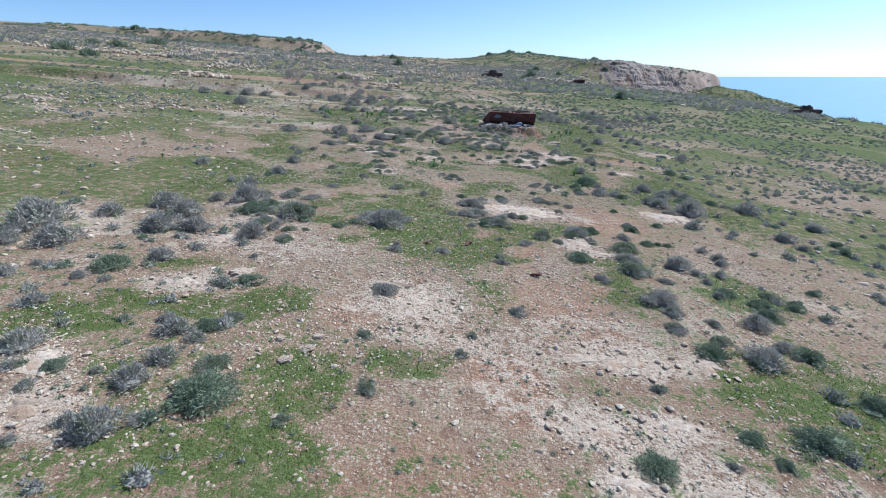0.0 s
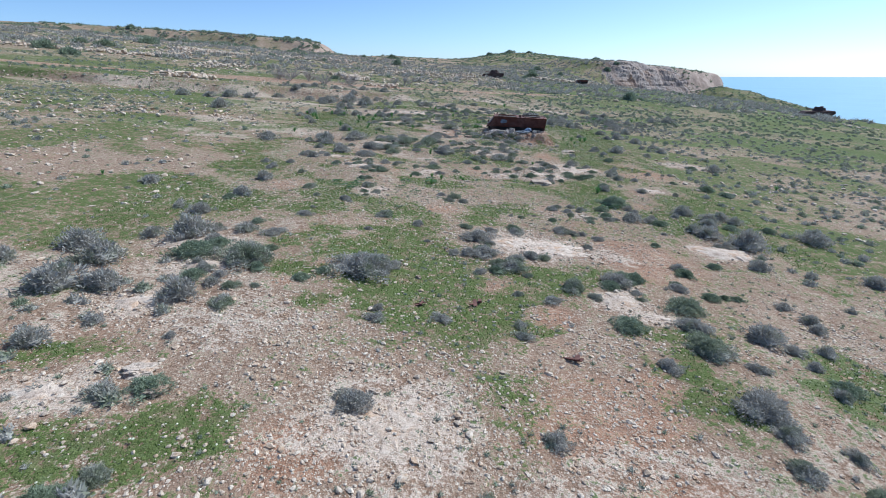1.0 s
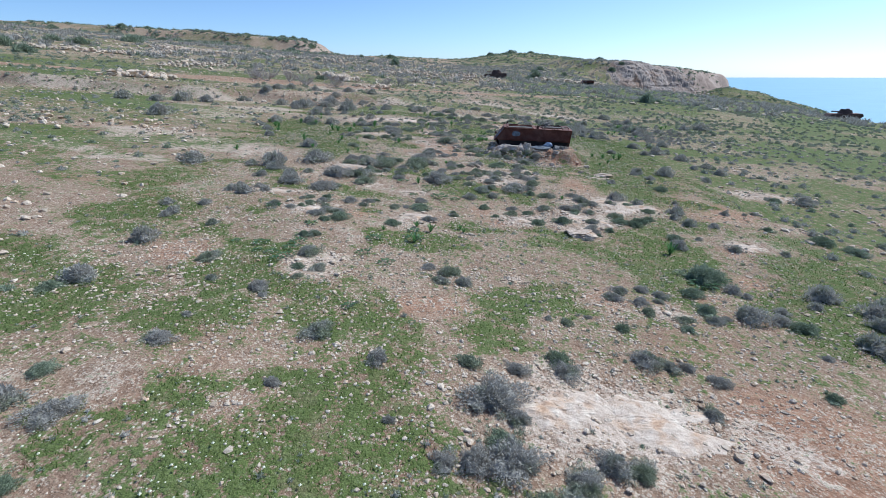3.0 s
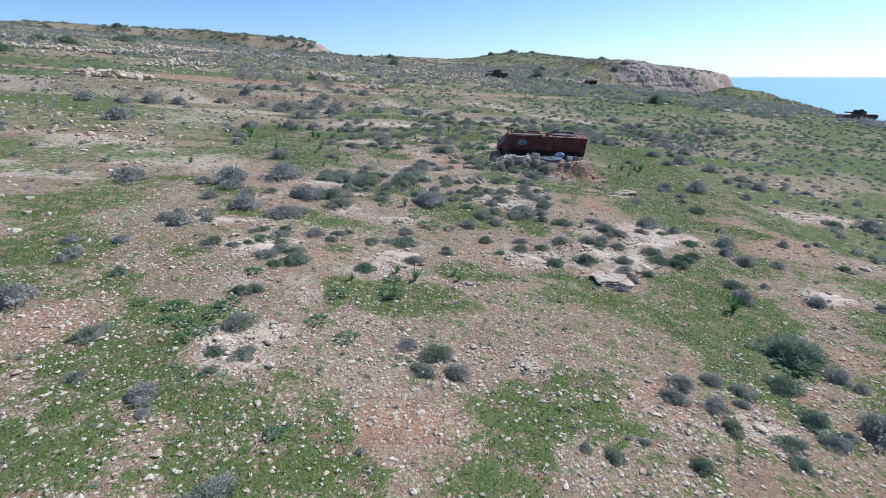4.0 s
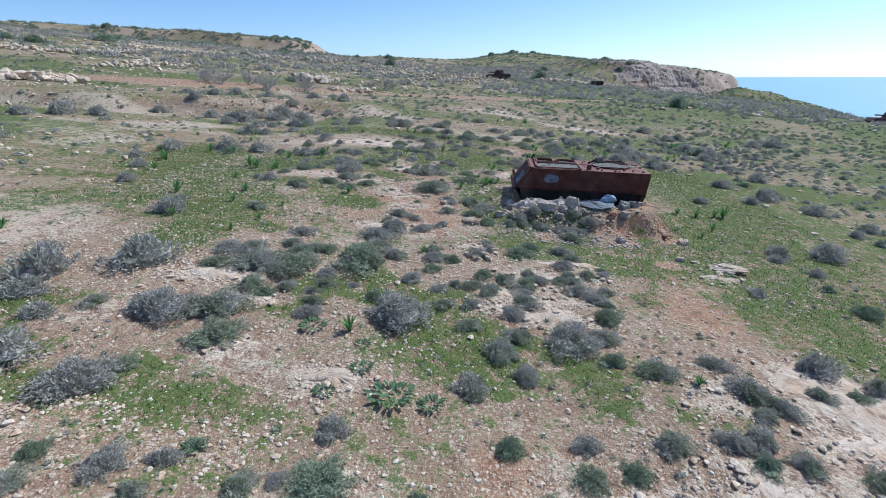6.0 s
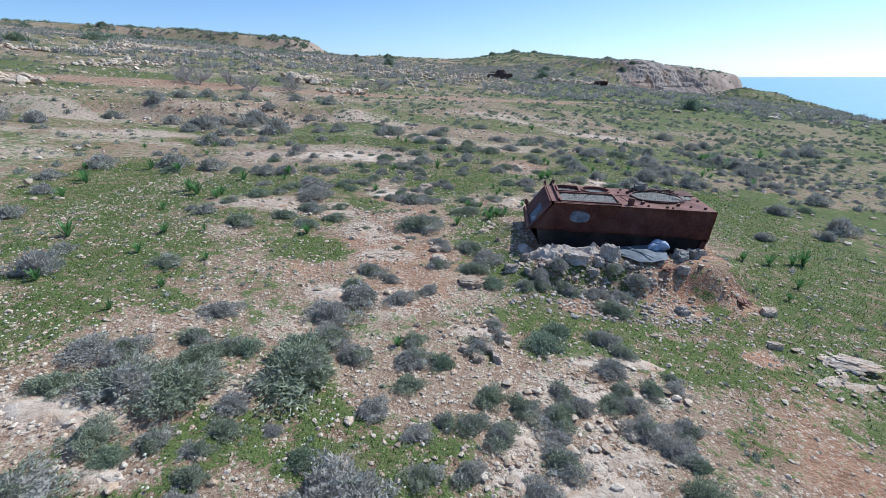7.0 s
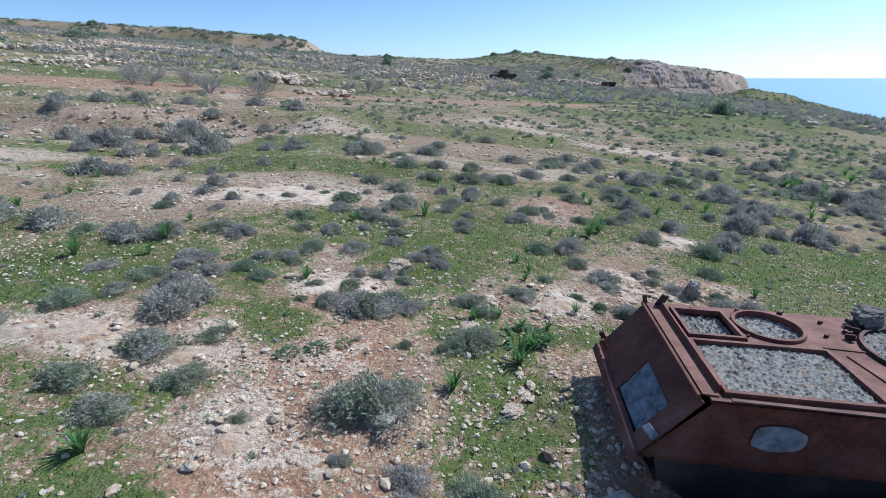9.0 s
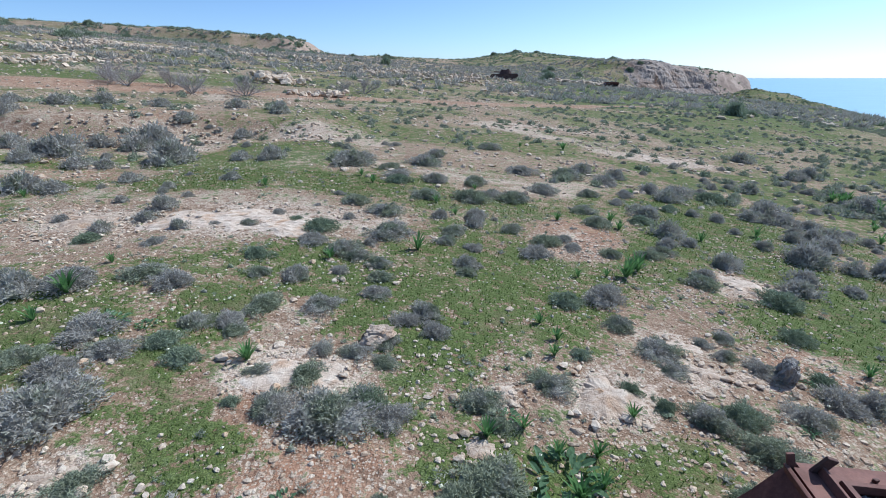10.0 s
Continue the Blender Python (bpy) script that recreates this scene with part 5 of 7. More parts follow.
def heap(xs, ys, inside, z, rough, seed):
    """Loose fill seen through an opening: a lumpy sheet."""
    bm = bmesh.new()
    nx, ny = len(xs), len(ys)
    grid = [[bm.verts.new((x, y, z + rough * (0.35 * lattice(x * 2.3, y * 2.3, seed) + 0.15 * lattice(x * 9, y * 9, seed) + 0.22 * lattice(x * 29, y * 29, seed) + 0.5 * hashed(round(x * 45), round(y * 45), seed) ** 3))) for x in xs] for y in ys]
    for j in range(ny - 1):
        for i in range(nx - 1):
            if inside((xs[i] + xs[i + 1]) / 2, (ys[j] + ys[j + 1]) / 2):
                bm.faces.new((grid[j][i], grid[j][i + 1], grid[j + 1][i + 1], grid[j + 1][i]))
    return bm


# ---- the burnt-out carrier ----
# its own axes: x from the nose to the rear, y across from the side that the path passes, z up from the roof
HULL = pose(4.35, 46.94, 2.22, 0, 2.0, -6.4)
LONG, WIDE, SPONSON = 4.18, 2.25, -0.76
carrier = empty("armoured_carrier", HULL, "rusted burnt-out tracked armoured carrier hull, sunk among rocks", "armoured vehicle")

ENGINE = (0.20, 1.72, 0.13, 1.16)
DRIVER = (0.24, 0.84, 1.32, 2.00)
CUPOLA = (1.36, 1.77, 0.385)
HATCH = (2.98, 1.25, 0.67)
roof_outline = [(0.0, 0.0), (0.72, -0.01), (LONG, -0.02), (LONG + 0.02, WIDE), (0.0, WIDE)]
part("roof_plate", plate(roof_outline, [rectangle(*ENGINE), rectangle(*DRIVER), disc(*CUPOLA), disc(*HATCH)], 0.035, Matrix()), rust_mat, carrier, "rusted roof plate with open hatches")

# near side: a slightly dented upper plate
bm = bmesh.new()
cols, rows_n = 44, 9
verts = []
for j in range(rows_n + 1):
    v = j / rows_n
    line = []
    for i in range(cols + 1):
        u = i / cols
        x0, x1 = 0.0 - 0.63 * v, LONG - 0.08 * v
        x = x0 + (x1 - x0) * u
        z = SPONSON * v - 0.005
        y = 0.02 * lattice(x * 1.7, z * 3, 5) + 0.008 * lattice(x * 6, z * 6, 6) - 0.004
        line.append(bm.verts.new((x, y - 0.02, z - (0.03 * lattice(x * 5, 0.3, 9) if j == rows_n else 0))))
    verts.append(line)
for j in range(rows_n):
    for i in range(cols):
        bm.faces.new((verts[j][i], verts[j][i + 1], verts[j + 1][i + 1], verts[j + 1][i]))
bmesh.ops.solidify(bm, geom=bm.faces, thickness=0.03)
part("side_plate", bm, rust_mat, carrier, "dented rust-brown side plate", shade=True)
part("side_plate", plate([(0, 0), (LONG, 0), (LONG - 0.08, SPONSON), (-0.63, SPONSON)], [], 0.03, Matrix.Translation((0, WIDE, 0)) @ pose(0, 0, 0, 90, 0, 0)), rust_mat, carrier)
# sponson floors, lower hull and stern
for y0 in (0.02, WIDE - 0.47):
    part("sponson_floor", boxed((LONG + 0.4, 0.44, 0.025), (LONG / 2 - 0.25, y0 + 0.22, SPONSON + 0.02)), dark_rust, carrier)
bm = bmesh.new()
profile = [(-0.45, SPONSON + 0.03), (LONG - 0.1, SPONSON + 0.03), (LONG - 0.35, -1.4), (0.35, -1.5), (-0.2, -1.2)]
left = [bm.verts.new((x, 0.46, z)) for x, z in profile]
right = [bm.verts.new((x, WIDE - 0.46, z)) for x, z in profile]
bm.faces.new(left)
bm.faces.new(right[::-1])
for i in range(5):
    bm.faces.new((left[i], left[(i + 1) % 5], right[(i + 1) % 5], right[i]))
# coloured near-black for the shade below the overhang
part("lower_hull", bm, shade_dark_steel, carrier, "lower hull stripped of its tracks, coloured dark for the overhang's shade")
# added plates, dark in colour, that fill the space below the sponsons with shade
for y0, y1 in ((0.10, 0.14), (WIDE - 0.14, WIDE - 0.10)):
    part("lower_side_plate", plate([(-0.42, SPONSON + 0.02), (LONG - 0.12, SPONSON + 0.02), (LONG - 0.30, -1.42), (0.15, -1.50), (-0.30, -1.15)], [], 0.04, Matrix.Translation((0, y1, 0)) @ pose(0, 0, 0, 90, 0, 0)), shade_dark_steel, carrier, "near-black added plate standing for the shade below the sponson")
part("rear_plate", boxed((0.035, WIDE - 0.02, 0.86), (LONG - 0.05, WIDE / 2, -0.43), (0, 5, 0)), rust_mat, carrier)
part("rear_bracket", boxed((0.16, 0.30, 0.34), (LONG - 0.18, 0.22, -0.98), (8, 12, 6), 0.03), dark_rust, carrier, "torn bent bracket at the stern")

# glacis: a steep plate with a large access opening stuffed with rubble
slope = math.atan2(0.78, 0.56)

# in its axes x runs down the slope towards the nose
down = Matrix(((-math.cos(slope), 0, -math.sin(slope), -0.09), (0, 1, 0, 0), (-math.sin(slope), 0, math.cos(slope), -0.02), (0, 0, 0, 1)))
part("glacis_plate", plate([(0, 0), (0, WIDE), (0.95, WIDE), (0.95, 0)], [[(0.32, 0.28), (0.32, 1.12), (0.86, 1.12), (0.86, 0.28)]], 0.035, down), rust_mat, carrier, "steep front plate with an open access port")
part("access_fill", boxed((0.52, 0.82, 0.04), (0, 0, 0), (0, 0, 0), 0.02), pale_paint, carrier, "grey-white sheet stuffed in the port", down @ pose(0.59, 0.70, -0.05, 4, 3, 2))
part("nose_bar", boxed((0.08, WIDE + 0.02, 0.12), (-0.64, WIDE / 2, SPONSON - 0.02), (0, 30, 0), 0.02), rust_mat, carrier)
part("lower_nose_plate", plate([(0, 0.05), (0, WIDE - 0.05), (0.75, WIDE - 0.25), (0.75, 0.25)], [], 0.03, Matrix(((0.55, 0, -0.83, -0.62), (0, 1, 0, 0), (-0.83, 0, -0.55, SPONSON - 0.02), (0, 0, 0, 1)))), dark_rust, carrier)
part("torn_bracket", boxed((0.10, 0.16, 0.05), (-0.50, 0.06, -0.50), (20, -35, 15), 0.015), pale_paint, carrier, "torn pale bracket on the front corner")
part("towing_lug", boxed((0.07, 0.05, 0.16), (-0.62, 1.95, -0.56), (0, -30, 0), 0.015), rust_mat, carrier)
part("towing_lug", boxed((0.07, 0.05, 0.16), (-0.60, 2.15, -0.54), (0, -30, 0), 0.015), rust_mat, carrier)
# the two ribs across the front of the roof
part("front_rib", boxed((0.035, WIDE - 0.06, 0.13), (-0.10, WIDE / 2, -0.03), (0, -18, 0), 0.008), rust_mat, carrier)
part("front_rib", boxed((0.03, WIDE - 0.24, 0.11), (0.11, WIDE / 2 + 0.02, 0.04), (0, 10, 0), 0.008), rust_mat, carrier)
part("gutter_plate", boxed((0.17, WIDE - 0.12, 0.02), (0.01, WIDE / 2, 0.012), (0, 3, 0), 0.004), rust_mat, carrier, "narrow red-brown plate between the ribs")
part("corner_tip", boxed((0.10, 0.03, 0.20), (0.12, WIDE - 0.10, 0.10), (14, 18, 5), 0.006), dark_rust, carrier, "bent dark tab")
part("corner_tip", boxed((0.06, 0.03, 0.15), (-0.09, WIDE - 0.04, 0.06), (-10, -12, 0), 0.006), rust_mat, carrier)

part("engine_coaming", frame_bars(*ENGINE, 0.055, 0.055), rust_mat, carrier, "raised rusted frame round the engine bay")
part("bay_lip", boxed((1.56, 0.05, 0.016), (0.95, -0.02, 0.026), (0, 1, 0.3), 0.004), dark_rust, carrier, "dark edge strip along the engine bay")
part("engine_fill", heap(np.linspace(ENGINE[0], ENGINE[1], 64), np.linspace(ENGINE[2], ENGINE[3], 44), lambda x, y: True, -0.005, 0.05, 41), gravel_mat, carrier, "grey gravel filling the engine bay")
part("driver_coaming", frame_bars(*DRIVER, 0.05, 0.07), rust_mat, carrier, "square driver's hatch frame")
part("driver_fill", heap(np.linspace(DRIVER[0], DRIVER[1], 30), np.linspace(DRIVER[2], DRIVER[3], 30), lambda x, y: True, -0.04, 0.06, 43), gravel_mat, carrier)
part("cupola_ring", ring(*CUPOLA, 0.05, 0.045), rust_mat, carrier)
part("cupola_fill", heap(np.linspace(CUPOLA[0] - 0.39, CUPOLA[0] + 0.39, 34), np.linspace(CUPOLA[1] - 0.39, CUPOLA[1] + 0.39, 34), lambda x, y: math.hypot(x - CUPOLA[0], y - CUPOLA[1]) < 0.41, -0.05, 0.06, 45), gravel_mat, carrier)
part("hatch_ring", ring(*HATCH, 0.05, 0.05), dark_rust, carrier, "large round hatch ring")
part("hatch_fill", heap(np.linspace(HATCH[0] - 0.68, HATCH[0] + 0.68, 56), np.linspace(HATCH[1] - 0.68, HATCH[1] + 0.68, 56), lambda x, y: math.hypot(x - HATCH[0], y - HATCH[1]) < 0.70, 0.0, 0.05, 47), gravel_mat, carrier, "grey gravel filling the round hatch")
bm = tube(bmesh.new(), [(HATCH[0] + 0.76 * math.cos(a), HATCH[1] + 0.76 * math.sin(a), 0.06 + 0.02 * math.sin(3 * a)) for a in np.linspace(-2.6, -0.2, 18)], 0.014)
part("hatch_cable", bm, dark_rust, carrier, "bent rod round the hatch", shade=True)
part("roof_seam", boxed((0.03, 1.12, 0.02), (2.06, 0.60, 0.006), (0, 0, 9), 0.004), rust_mat, carrier)
part("roof_seam", boxed((0.60, 0.03, 0.018), (2.10, 1.30, 0.006), (0, 0, -4), 0.004), rust_mat, carrier)
bm = tube(bmesh.new(), [(2.03, 0.20, 0.0), (2.035, 0.20, 0.19)], 0.085, 18)
part("exhaust_stub", bm, rust_mat, carrier, "short upright pipe stub")
# dark disc on the closed stub, in place of the shade inside a pipe
part("pipe_mouth", tube(bmesh.new(), [(2.035, 0.20, 0.191), (2.035, 0.20, 0.196)], 0.062, 16), dark_rust, carrier)
for x, y, s in ((2.38, 0.38, 1.3), (2.48, 0.15, 0.8), (2.95, 0.10, 0.9), (3.32, 0.40, 1.2), (3.08, 0.06, 0.7), (3.62, 0.32, 0.8), (3.95, 0.20, 0.9), (1.15, 2.18, 0.8), (1.72, 2.20, 0.9), (0.52, 2.14, 0.6), (2.15, 2.02, 0.7), (2.0, 1.62, 0.7), (2.32, 1.78, 0.8), (3.86, 1.50, 1.0), (3.98, 2.05, 1.1), (4.05, 1.05, 0.9), (0.98, 1.45, 0.5)):
    part("roof_lug", boxed((0.075 * s, 0.055 * s, 0.07 * s), (x, y, 0.03 * s), (6, -5, 30 * s), 0.012), dark_rust, carrier)
# what is left of the round hatch's doors, thrown back on the far side
for k in range(7):
    part("hatch_fragment", boxed((0.22 + 0.05 * (k % 3), 0.10, 0.05), (2.55 + 0.17 * k, 1.98 + 0.05 * math.sin(k * 2.1), 0.06 + 0.03 * (k % 2)), (10 * math.sin(k), 14 * math.cos(k * 1.7), 25 * math.sin(k * 1.3)), 0.012), dark_rust, carrier)
part("rear_hatch", boxed((0.42, 0.55, 0.03), (3.86, 1.78, 0.05), (4, -6, 12), 0.01), dark_rust, carrier)
bm = bmesh.new()
bmesh.ops.create_circle(bm, cap_ends=True, segments=26, radius=1, matrix=pose(0.70, -0.062, -0.34, 90, 0, 0) @ Matrix.Diagonal((0.275, 0.165, 1, 1)))
for v in bm.verts:
    v.co += Vector((0.03 * lattice(v.co.x * 9, v.co.z * 9, 3), 0, 0.03 * lattice(v.co.x * 8, v.co.z * 8, 4)))
bmesh.ops.solidify(bm, geom=bm.faces, thickness=0.004)
part("painted_mark", bm, pale_paint, carrier, "worn blue-white painted oval")
bm = bmesh.new()
bmesh.ops.create_circle(bm, cap_ends=True, segments=14, radius=1, matrix=pose(2.05, -0.062, -0.36, 90, 0, 0) @ Matrix.Diagonal((0.07, 0.10, 1, 1)))
bmesh.ops.solidify(bm, geom=bm.faces, thickness=0.004)
part("worn_spot", bm, rust_mat, carrier)

bm = heap(np.linspace(3.45, 4.0, 30), np.linspace(1.0, 1.75, 36), lambda x, y: math.hypot((x - 3.72) / 0.26, (y - 1.4) / 0.34) < 1 + 0.2 * lattice(x * 9, y * 9, 5), 0.022, 0.03, 49)
part("gravel_spill", bm, gravel_mat, carrier, "grey gravel spilt on the roof", shade=True)
for k in range(14):
    a = 0.5 + 0.17 * k
    part("torn_fastening", boxed((0.06 + 0.05 * (k % 3), 0.035, 0.05 + 0.03 * (k % 2)), (HATCH[0] + 0.80 * math.cos(a), HATCH[1] + 0.80 * math.sin(a), 0.045), (15 * math.sin(k * 1.9), 20 * math.cos(k), math.degrees(a) + 30 * math.sin(k * 2.3)), 0.008), dark_rust, carrier)


# ---- plants and stones ----
rng = np.random.default_rng(7)


def joined(template, places, material, name, label, category, shade=True):
    """One object of many copies of a template (corners, triangles); places: rows of x, y, z, breadth, height factor, turn."""
    co, tri = template
    p = np.asarray(places, float)
    c, s = np.cos(p[:, 5])[:, None], np.sin(p[:, 5])[:, None]
    x, y, z = co[:, 0][None], co[:, 1][None], co[:, 2][None]
    out = np.stack([(x * c - y * s) * p[:, 3:4] + p[:, 0:1], (x * s + y * c) * p[:, 3:4] + p[:, 1:2], z * p[:, 3:4] * p[:, 4:5] + p[:, 2:3]], -1)
    faces = tri[None] + (np.arange(len(p)) * len(co))[:, None, None]
    return mesh_of(name, out.reshape(-1, 3), faces.reshape(-1, tri.shape[1]), material, shade)


def stuff(name, meshes, label, category):
    """Joins meshes of one material into one object."""
    if len(meshes) == 1:
        return tagged(new(name, meshes[0]), label, category, kind="stuff")
    cos, tris, k = [], [], 0
    for me in meshes:
        co = np.empty(len(me.vertices) * 3, np.float32)
        me.vertices.foreach_get("co", co)
        ix = np.empty(len(me.loops), np.int32)
        me.loops.foreach_get("vertex_index", ix)
        cos.append(co.reshape(-1, 3))
        tris.append(ix.reshape(-1, 3) + k)
        k += len(me.vertices)
    me = mesh_of(name, np.concatenate(cos), np.concatenate(tris), meshes[0].materials[0], meshes[0].polygons[0].use_smooth)
    for old in meshes:
        bpy.data.meshes.remove(old)
    return tagged(new(name, me), label, category, kind="stuff")


def shrub_template(seed, tips, lumps=5, tip_size=0.075, core=(10, 4), slim=(0.13, 0.28)):
    """A low clump of twigs, about 1 across: several uneven mounds set all round with thin leafy tips."""
    r = np.random.default_rng(seed)
    far_out = r.uniform(0.14, 0.42, lumps)
    turn = r.uniform(0, 2 * math.pi, lumps)
    centres = np.stack([far_out * np.cos(turn), 0.8 * far_out * np.sin(turn), r.uniform(-0.03, 0.07, lumps)], 1)
    radii = r.uniform(0.11, 0.22, lumps) * (1.15 - 0.8 * far_out)
    centres[0], radii[0] = (0, 0, 0.02), 0.24

    def reach(d):
        """How far the clump reaches in directions d."""
        b = d @ centres.T
        inside = b * b - (centres ** 2).sum(1)[None] + radii[None] ** 2
        return np.where(inside > 0, b + np.sqrt(np.maximum(inside, 0)), 0.10).max(1)

    nu, nv = core
    co, tri = [], []
    for j in range(nv + 1):
        e = -0.25 + (math.pi / 2 + 0.25) * j / nv
        for i in range(nu):
            a = 2 * math.pi * (i + 0.5 * (j % 2)) / nu
            co.append((math.cos(a) * math.cos(e), math.sin(a) * math.cos(e), math.sin(e)))
    d = np.array(co)
    co = d * (reach(d) * r.uniform(0.45, 0.72, len(d)))[:, None]
    for j in range(nv):
        for i in range(nu):
            a, b = j * nu + i, j * nu + (i + 1) % nu
            tri += [(a, b, b + nu), (a, b + nu, a + nu)]
    u = r.uniform(-0.05, 1, tips)
    a = r.uniform(0, 2 * math.pi, tips)
    d = np.stack([np.cos(a) * np.sqrt(1 - u * u), np.sin(a) * np.sqrt(1 - u * u), u], 1)
    tuft_high = 0.90 + 0.16 * np.sin(7 * a + 5 * u + seed) * np.sin(4 * u + 3 * a)
    base = d * (reach(d) * tuft_high * (0.46 + 0.52 * r.beta(2.6, 1.6, tips)))[:, None]
    out = 0.8 * d + r.normal(0, 0.75, (tips, 3))
    out[:, 2] += 0.35
    out /= np.linalg.norm(out, axis=1)[:, None]
    side = np.cross(out, r.normal(0, 1, (tips, 3)))
    side /= np.linalg.norm(side, axis=1)[:, None]
    long = r.uniform(0.6, 2.0, tips)[:, None] * tip_size
    broad = r.uniform(*slim, tips)[:, None] * tip_size
    k = len(co)
    twig = np.stack([base - side * broad, base + side * broad, base + out * long], 1)
    co = np.concatenate([co, twig.reshape(-1, 3)])
    tri = np.concatenate([np.array(tri), k + 3 * np.arange(tips)[:, None] + np.array([[0, 1, 2]])])
    return co, tri


def on_ground(x, y):
    return height(np.asarray(x, float), np.asarray(y, float))


def stand(x, y, sink=0.02):
    return float(height(x, y)) - sink


SHRUB_SEEDS = (11, 12, 13, 14, 15, 16, 17, 18)
near_grey = [mesh_of("grey_shrub", *shrub_template(s, 5600, 11 + s % 4, 0.029, slim=(0.14, 0.32)), grey_leaf, False) for s in SHRUB_SEEDS]
near_green = [mesh_of("green_shrub", *shrub_template(s + 30, 5200, 11 + s % 4, 0.030, slim=(0.14, 0.32)), green_leaf, False) for s in SHRUB_SEEDS[:4]]
medium = [shrub_template(s + 75, 1500, 8, 0.040, (10, 4), (0.16, 0.36)) for s in SHRUB_SEEDS[:4]]
coarse = [shrub_template(s + 60, 200, 6, 0.11, (8, 3)) for s in SHRUB_SEEDS[:4]]
middling = [shrub_template(s + 80, 130, 6, 0.085, (9, 4), (0.2, 0.42)) for s in SHRUB_SEEDS[:4]]
rough_tuft = [shrub_template(s + 90, 36, 4, 0.22, (7, 2)) for s in SHRUB_SEEDS[:3]]


def to_path(q):
    return abs(q[0] - 1.0) + 0.05 * abs(q[1] - 32)


def plant(name, meshes, spots, label, category, group, squat):
    for k, (x, y, w) in enumerate(spots):
        o = tagged(new(name, meshes[k % len(meshes)]), label, category, group)
        wide = min(1.25, max(1.0, (0.75 / w) ** 0.35))
        h = squat * (0.85 + 0.3 * hashed(x, y, 2)) * min(1.25, max(0.8, 0.75 / w ** 0.4))
        o.matrix_world = Matrix.LocRotScale((x, y, stand(x, y)), Euler((0, 0, 6.28 * hashed(x, y, 1))), (w * 1.5 * wide, w * wide * (1.3 + 0.3 * hashed(x, y, 3)), w * h * 1.42))


TERRACE_SHRUBS = [(-20.0, 71.5, 1.3), (-17.9, 71.7, 1.5), (-14.2, 65.5, 1.7), (-15.8, 65.9, 1.4), (-11.5, 67.4, 1.5), (-13.4, 67.7, 1.4), (-11.5, 71.4, 1.2), (-8.5, 71.0, 1.2), (-8.0, 75.9, 1.5), (-9.4, 66.1, 1.5), (-5.4, 66.1, 1.2),
                  (-27.7, 59.8, 1.8), (-25.0, 60.2, 1.6), (-20.7, 52.6, 1.9), (-23.5, 61.7, 1.9), (-21.5, 62.4, 1.5), (-17.0, 74.0, 1.6), (-14.5, 75.0, 1.5), (-11.0, 77.0, 1.4), (-19.5, 66.0, 1.5), (-18.0, 68.5, 1.3)]
grey_order = sorted(GREY_SHRUBS + TERRACE_SHRUBS, key=to_path)
plant("grey_shrub", near_grey, grey_order[:320], "low grey cushion shrub of dense dry twigs on stony ground", "shrub", "grey cushion shrubs", 1.0)
plant("green_shrub", near_green, GREEN_SHRUBS, "low dark grey-green cushion shrub on stony ground", "shrub", "green cushion shrubs", 1.05)


def rows_for(spots, squat=1.0):
    s = np.array(spots)
    return np.stack([s[:, 0], s[:, 1], on_ground(s[:, 0], s[:, 1]) - 0.02, s[:, 2] * 1.45, squat * 1.1 * (1.0 + 0.4 * hashed(s[:, 0], s[:, 1], 2)), 6.28 * hashed(s[:, 0], s[:, 1], 1)], 1)


more_grey = [joined(medium[k], rows_for(grey_order[320 + k::4], 0.85), grey_leaf, "shrubs", "", "", False) for k in range(4)]
stuff("outlying_shrubs", more_grey, "scattered low grey cushion shrubs", "shrubs")


def scatter(count, x0, x1, y0, y1, density, seed):
    """Random places, thinned by a density from 0 to 1."""
    r = np.random.default_rng(seed)
    x, y = r.uniform(x0, x1, count), r.uniform(y0, y1, count)
    keep = r.uniform(0, 1, count) < density(x, y)
    return x[keep], y[keep], r


def shrubby(x, y):
    grass, rock, red, _ = cover(x, y)
    return np.clip(0.25 + 0.9 * blotch(x, y, 8, 3, 120) + 0.25 * rock + 0.30 * smooth(9, 16, x), 0.05, 1) * (1 - 0.35 * grass) * (1 - track(x, y)) * ((x < coast(y) - 2) | ((y > 330) & (on_ground(x, y) > SEA + 2)))


def spread(name, count, box, templates, material, sizes, seed, label, known=True, squat=1.0):
    x, y, r = scatter(count, *box, shrubby, seed)
    if known:
        # the ground along the path has its own plants already
        free = ~((np.abs(x - 1.5) < 3.5 + 0.30 * np.clip(y, 0, 40)) & (y > 2) & (y < 66))
        x, y = x[free], y[free]
    w = r.uniform(*sizes, len(x)) ** 1.0
    p = np.stack([x, y, on_ground(x, y) - 0.03, w, squat * r.uniform(0.7, 1.2, len(x)), r.uniform(0, 6.28, len(x))], 1)
    n = len(templates)
    return [joined(templates[k], p[k::n], material, name, "", "", False) for k in range(n)]


stuff("flank_shrubs", spread("shrubs", 11000, (-45, 45, -2, 66), middling, grey_leaf, (0.30, 0.95), 201, ""), "scattered low grey cushion shrubs", "shrubs")
stuff("flank_green_shrubs", spread("shrubs", 1500, (-45, 45, -4, 70), coarse, green_leaf, (0.3, 0.8), 202, ""), "scattered low green cushion shrubs", "shrubs")
stuff("slope_shrubs", spread("shrubs", 8500, (-75, 85, 64, 125), middling, grey_leaf, (0.45, 1.25), 203, "", False), "many low grey shrubs on the slope", "shrubs")
stuff("slope_green_shrubs", spread("shrubs", 1300, (-75, 95, 64, 130), middling, green_leaf, (0.4, 1.2), 204, "", False), "low green shrubs on the slope", "shrubs")
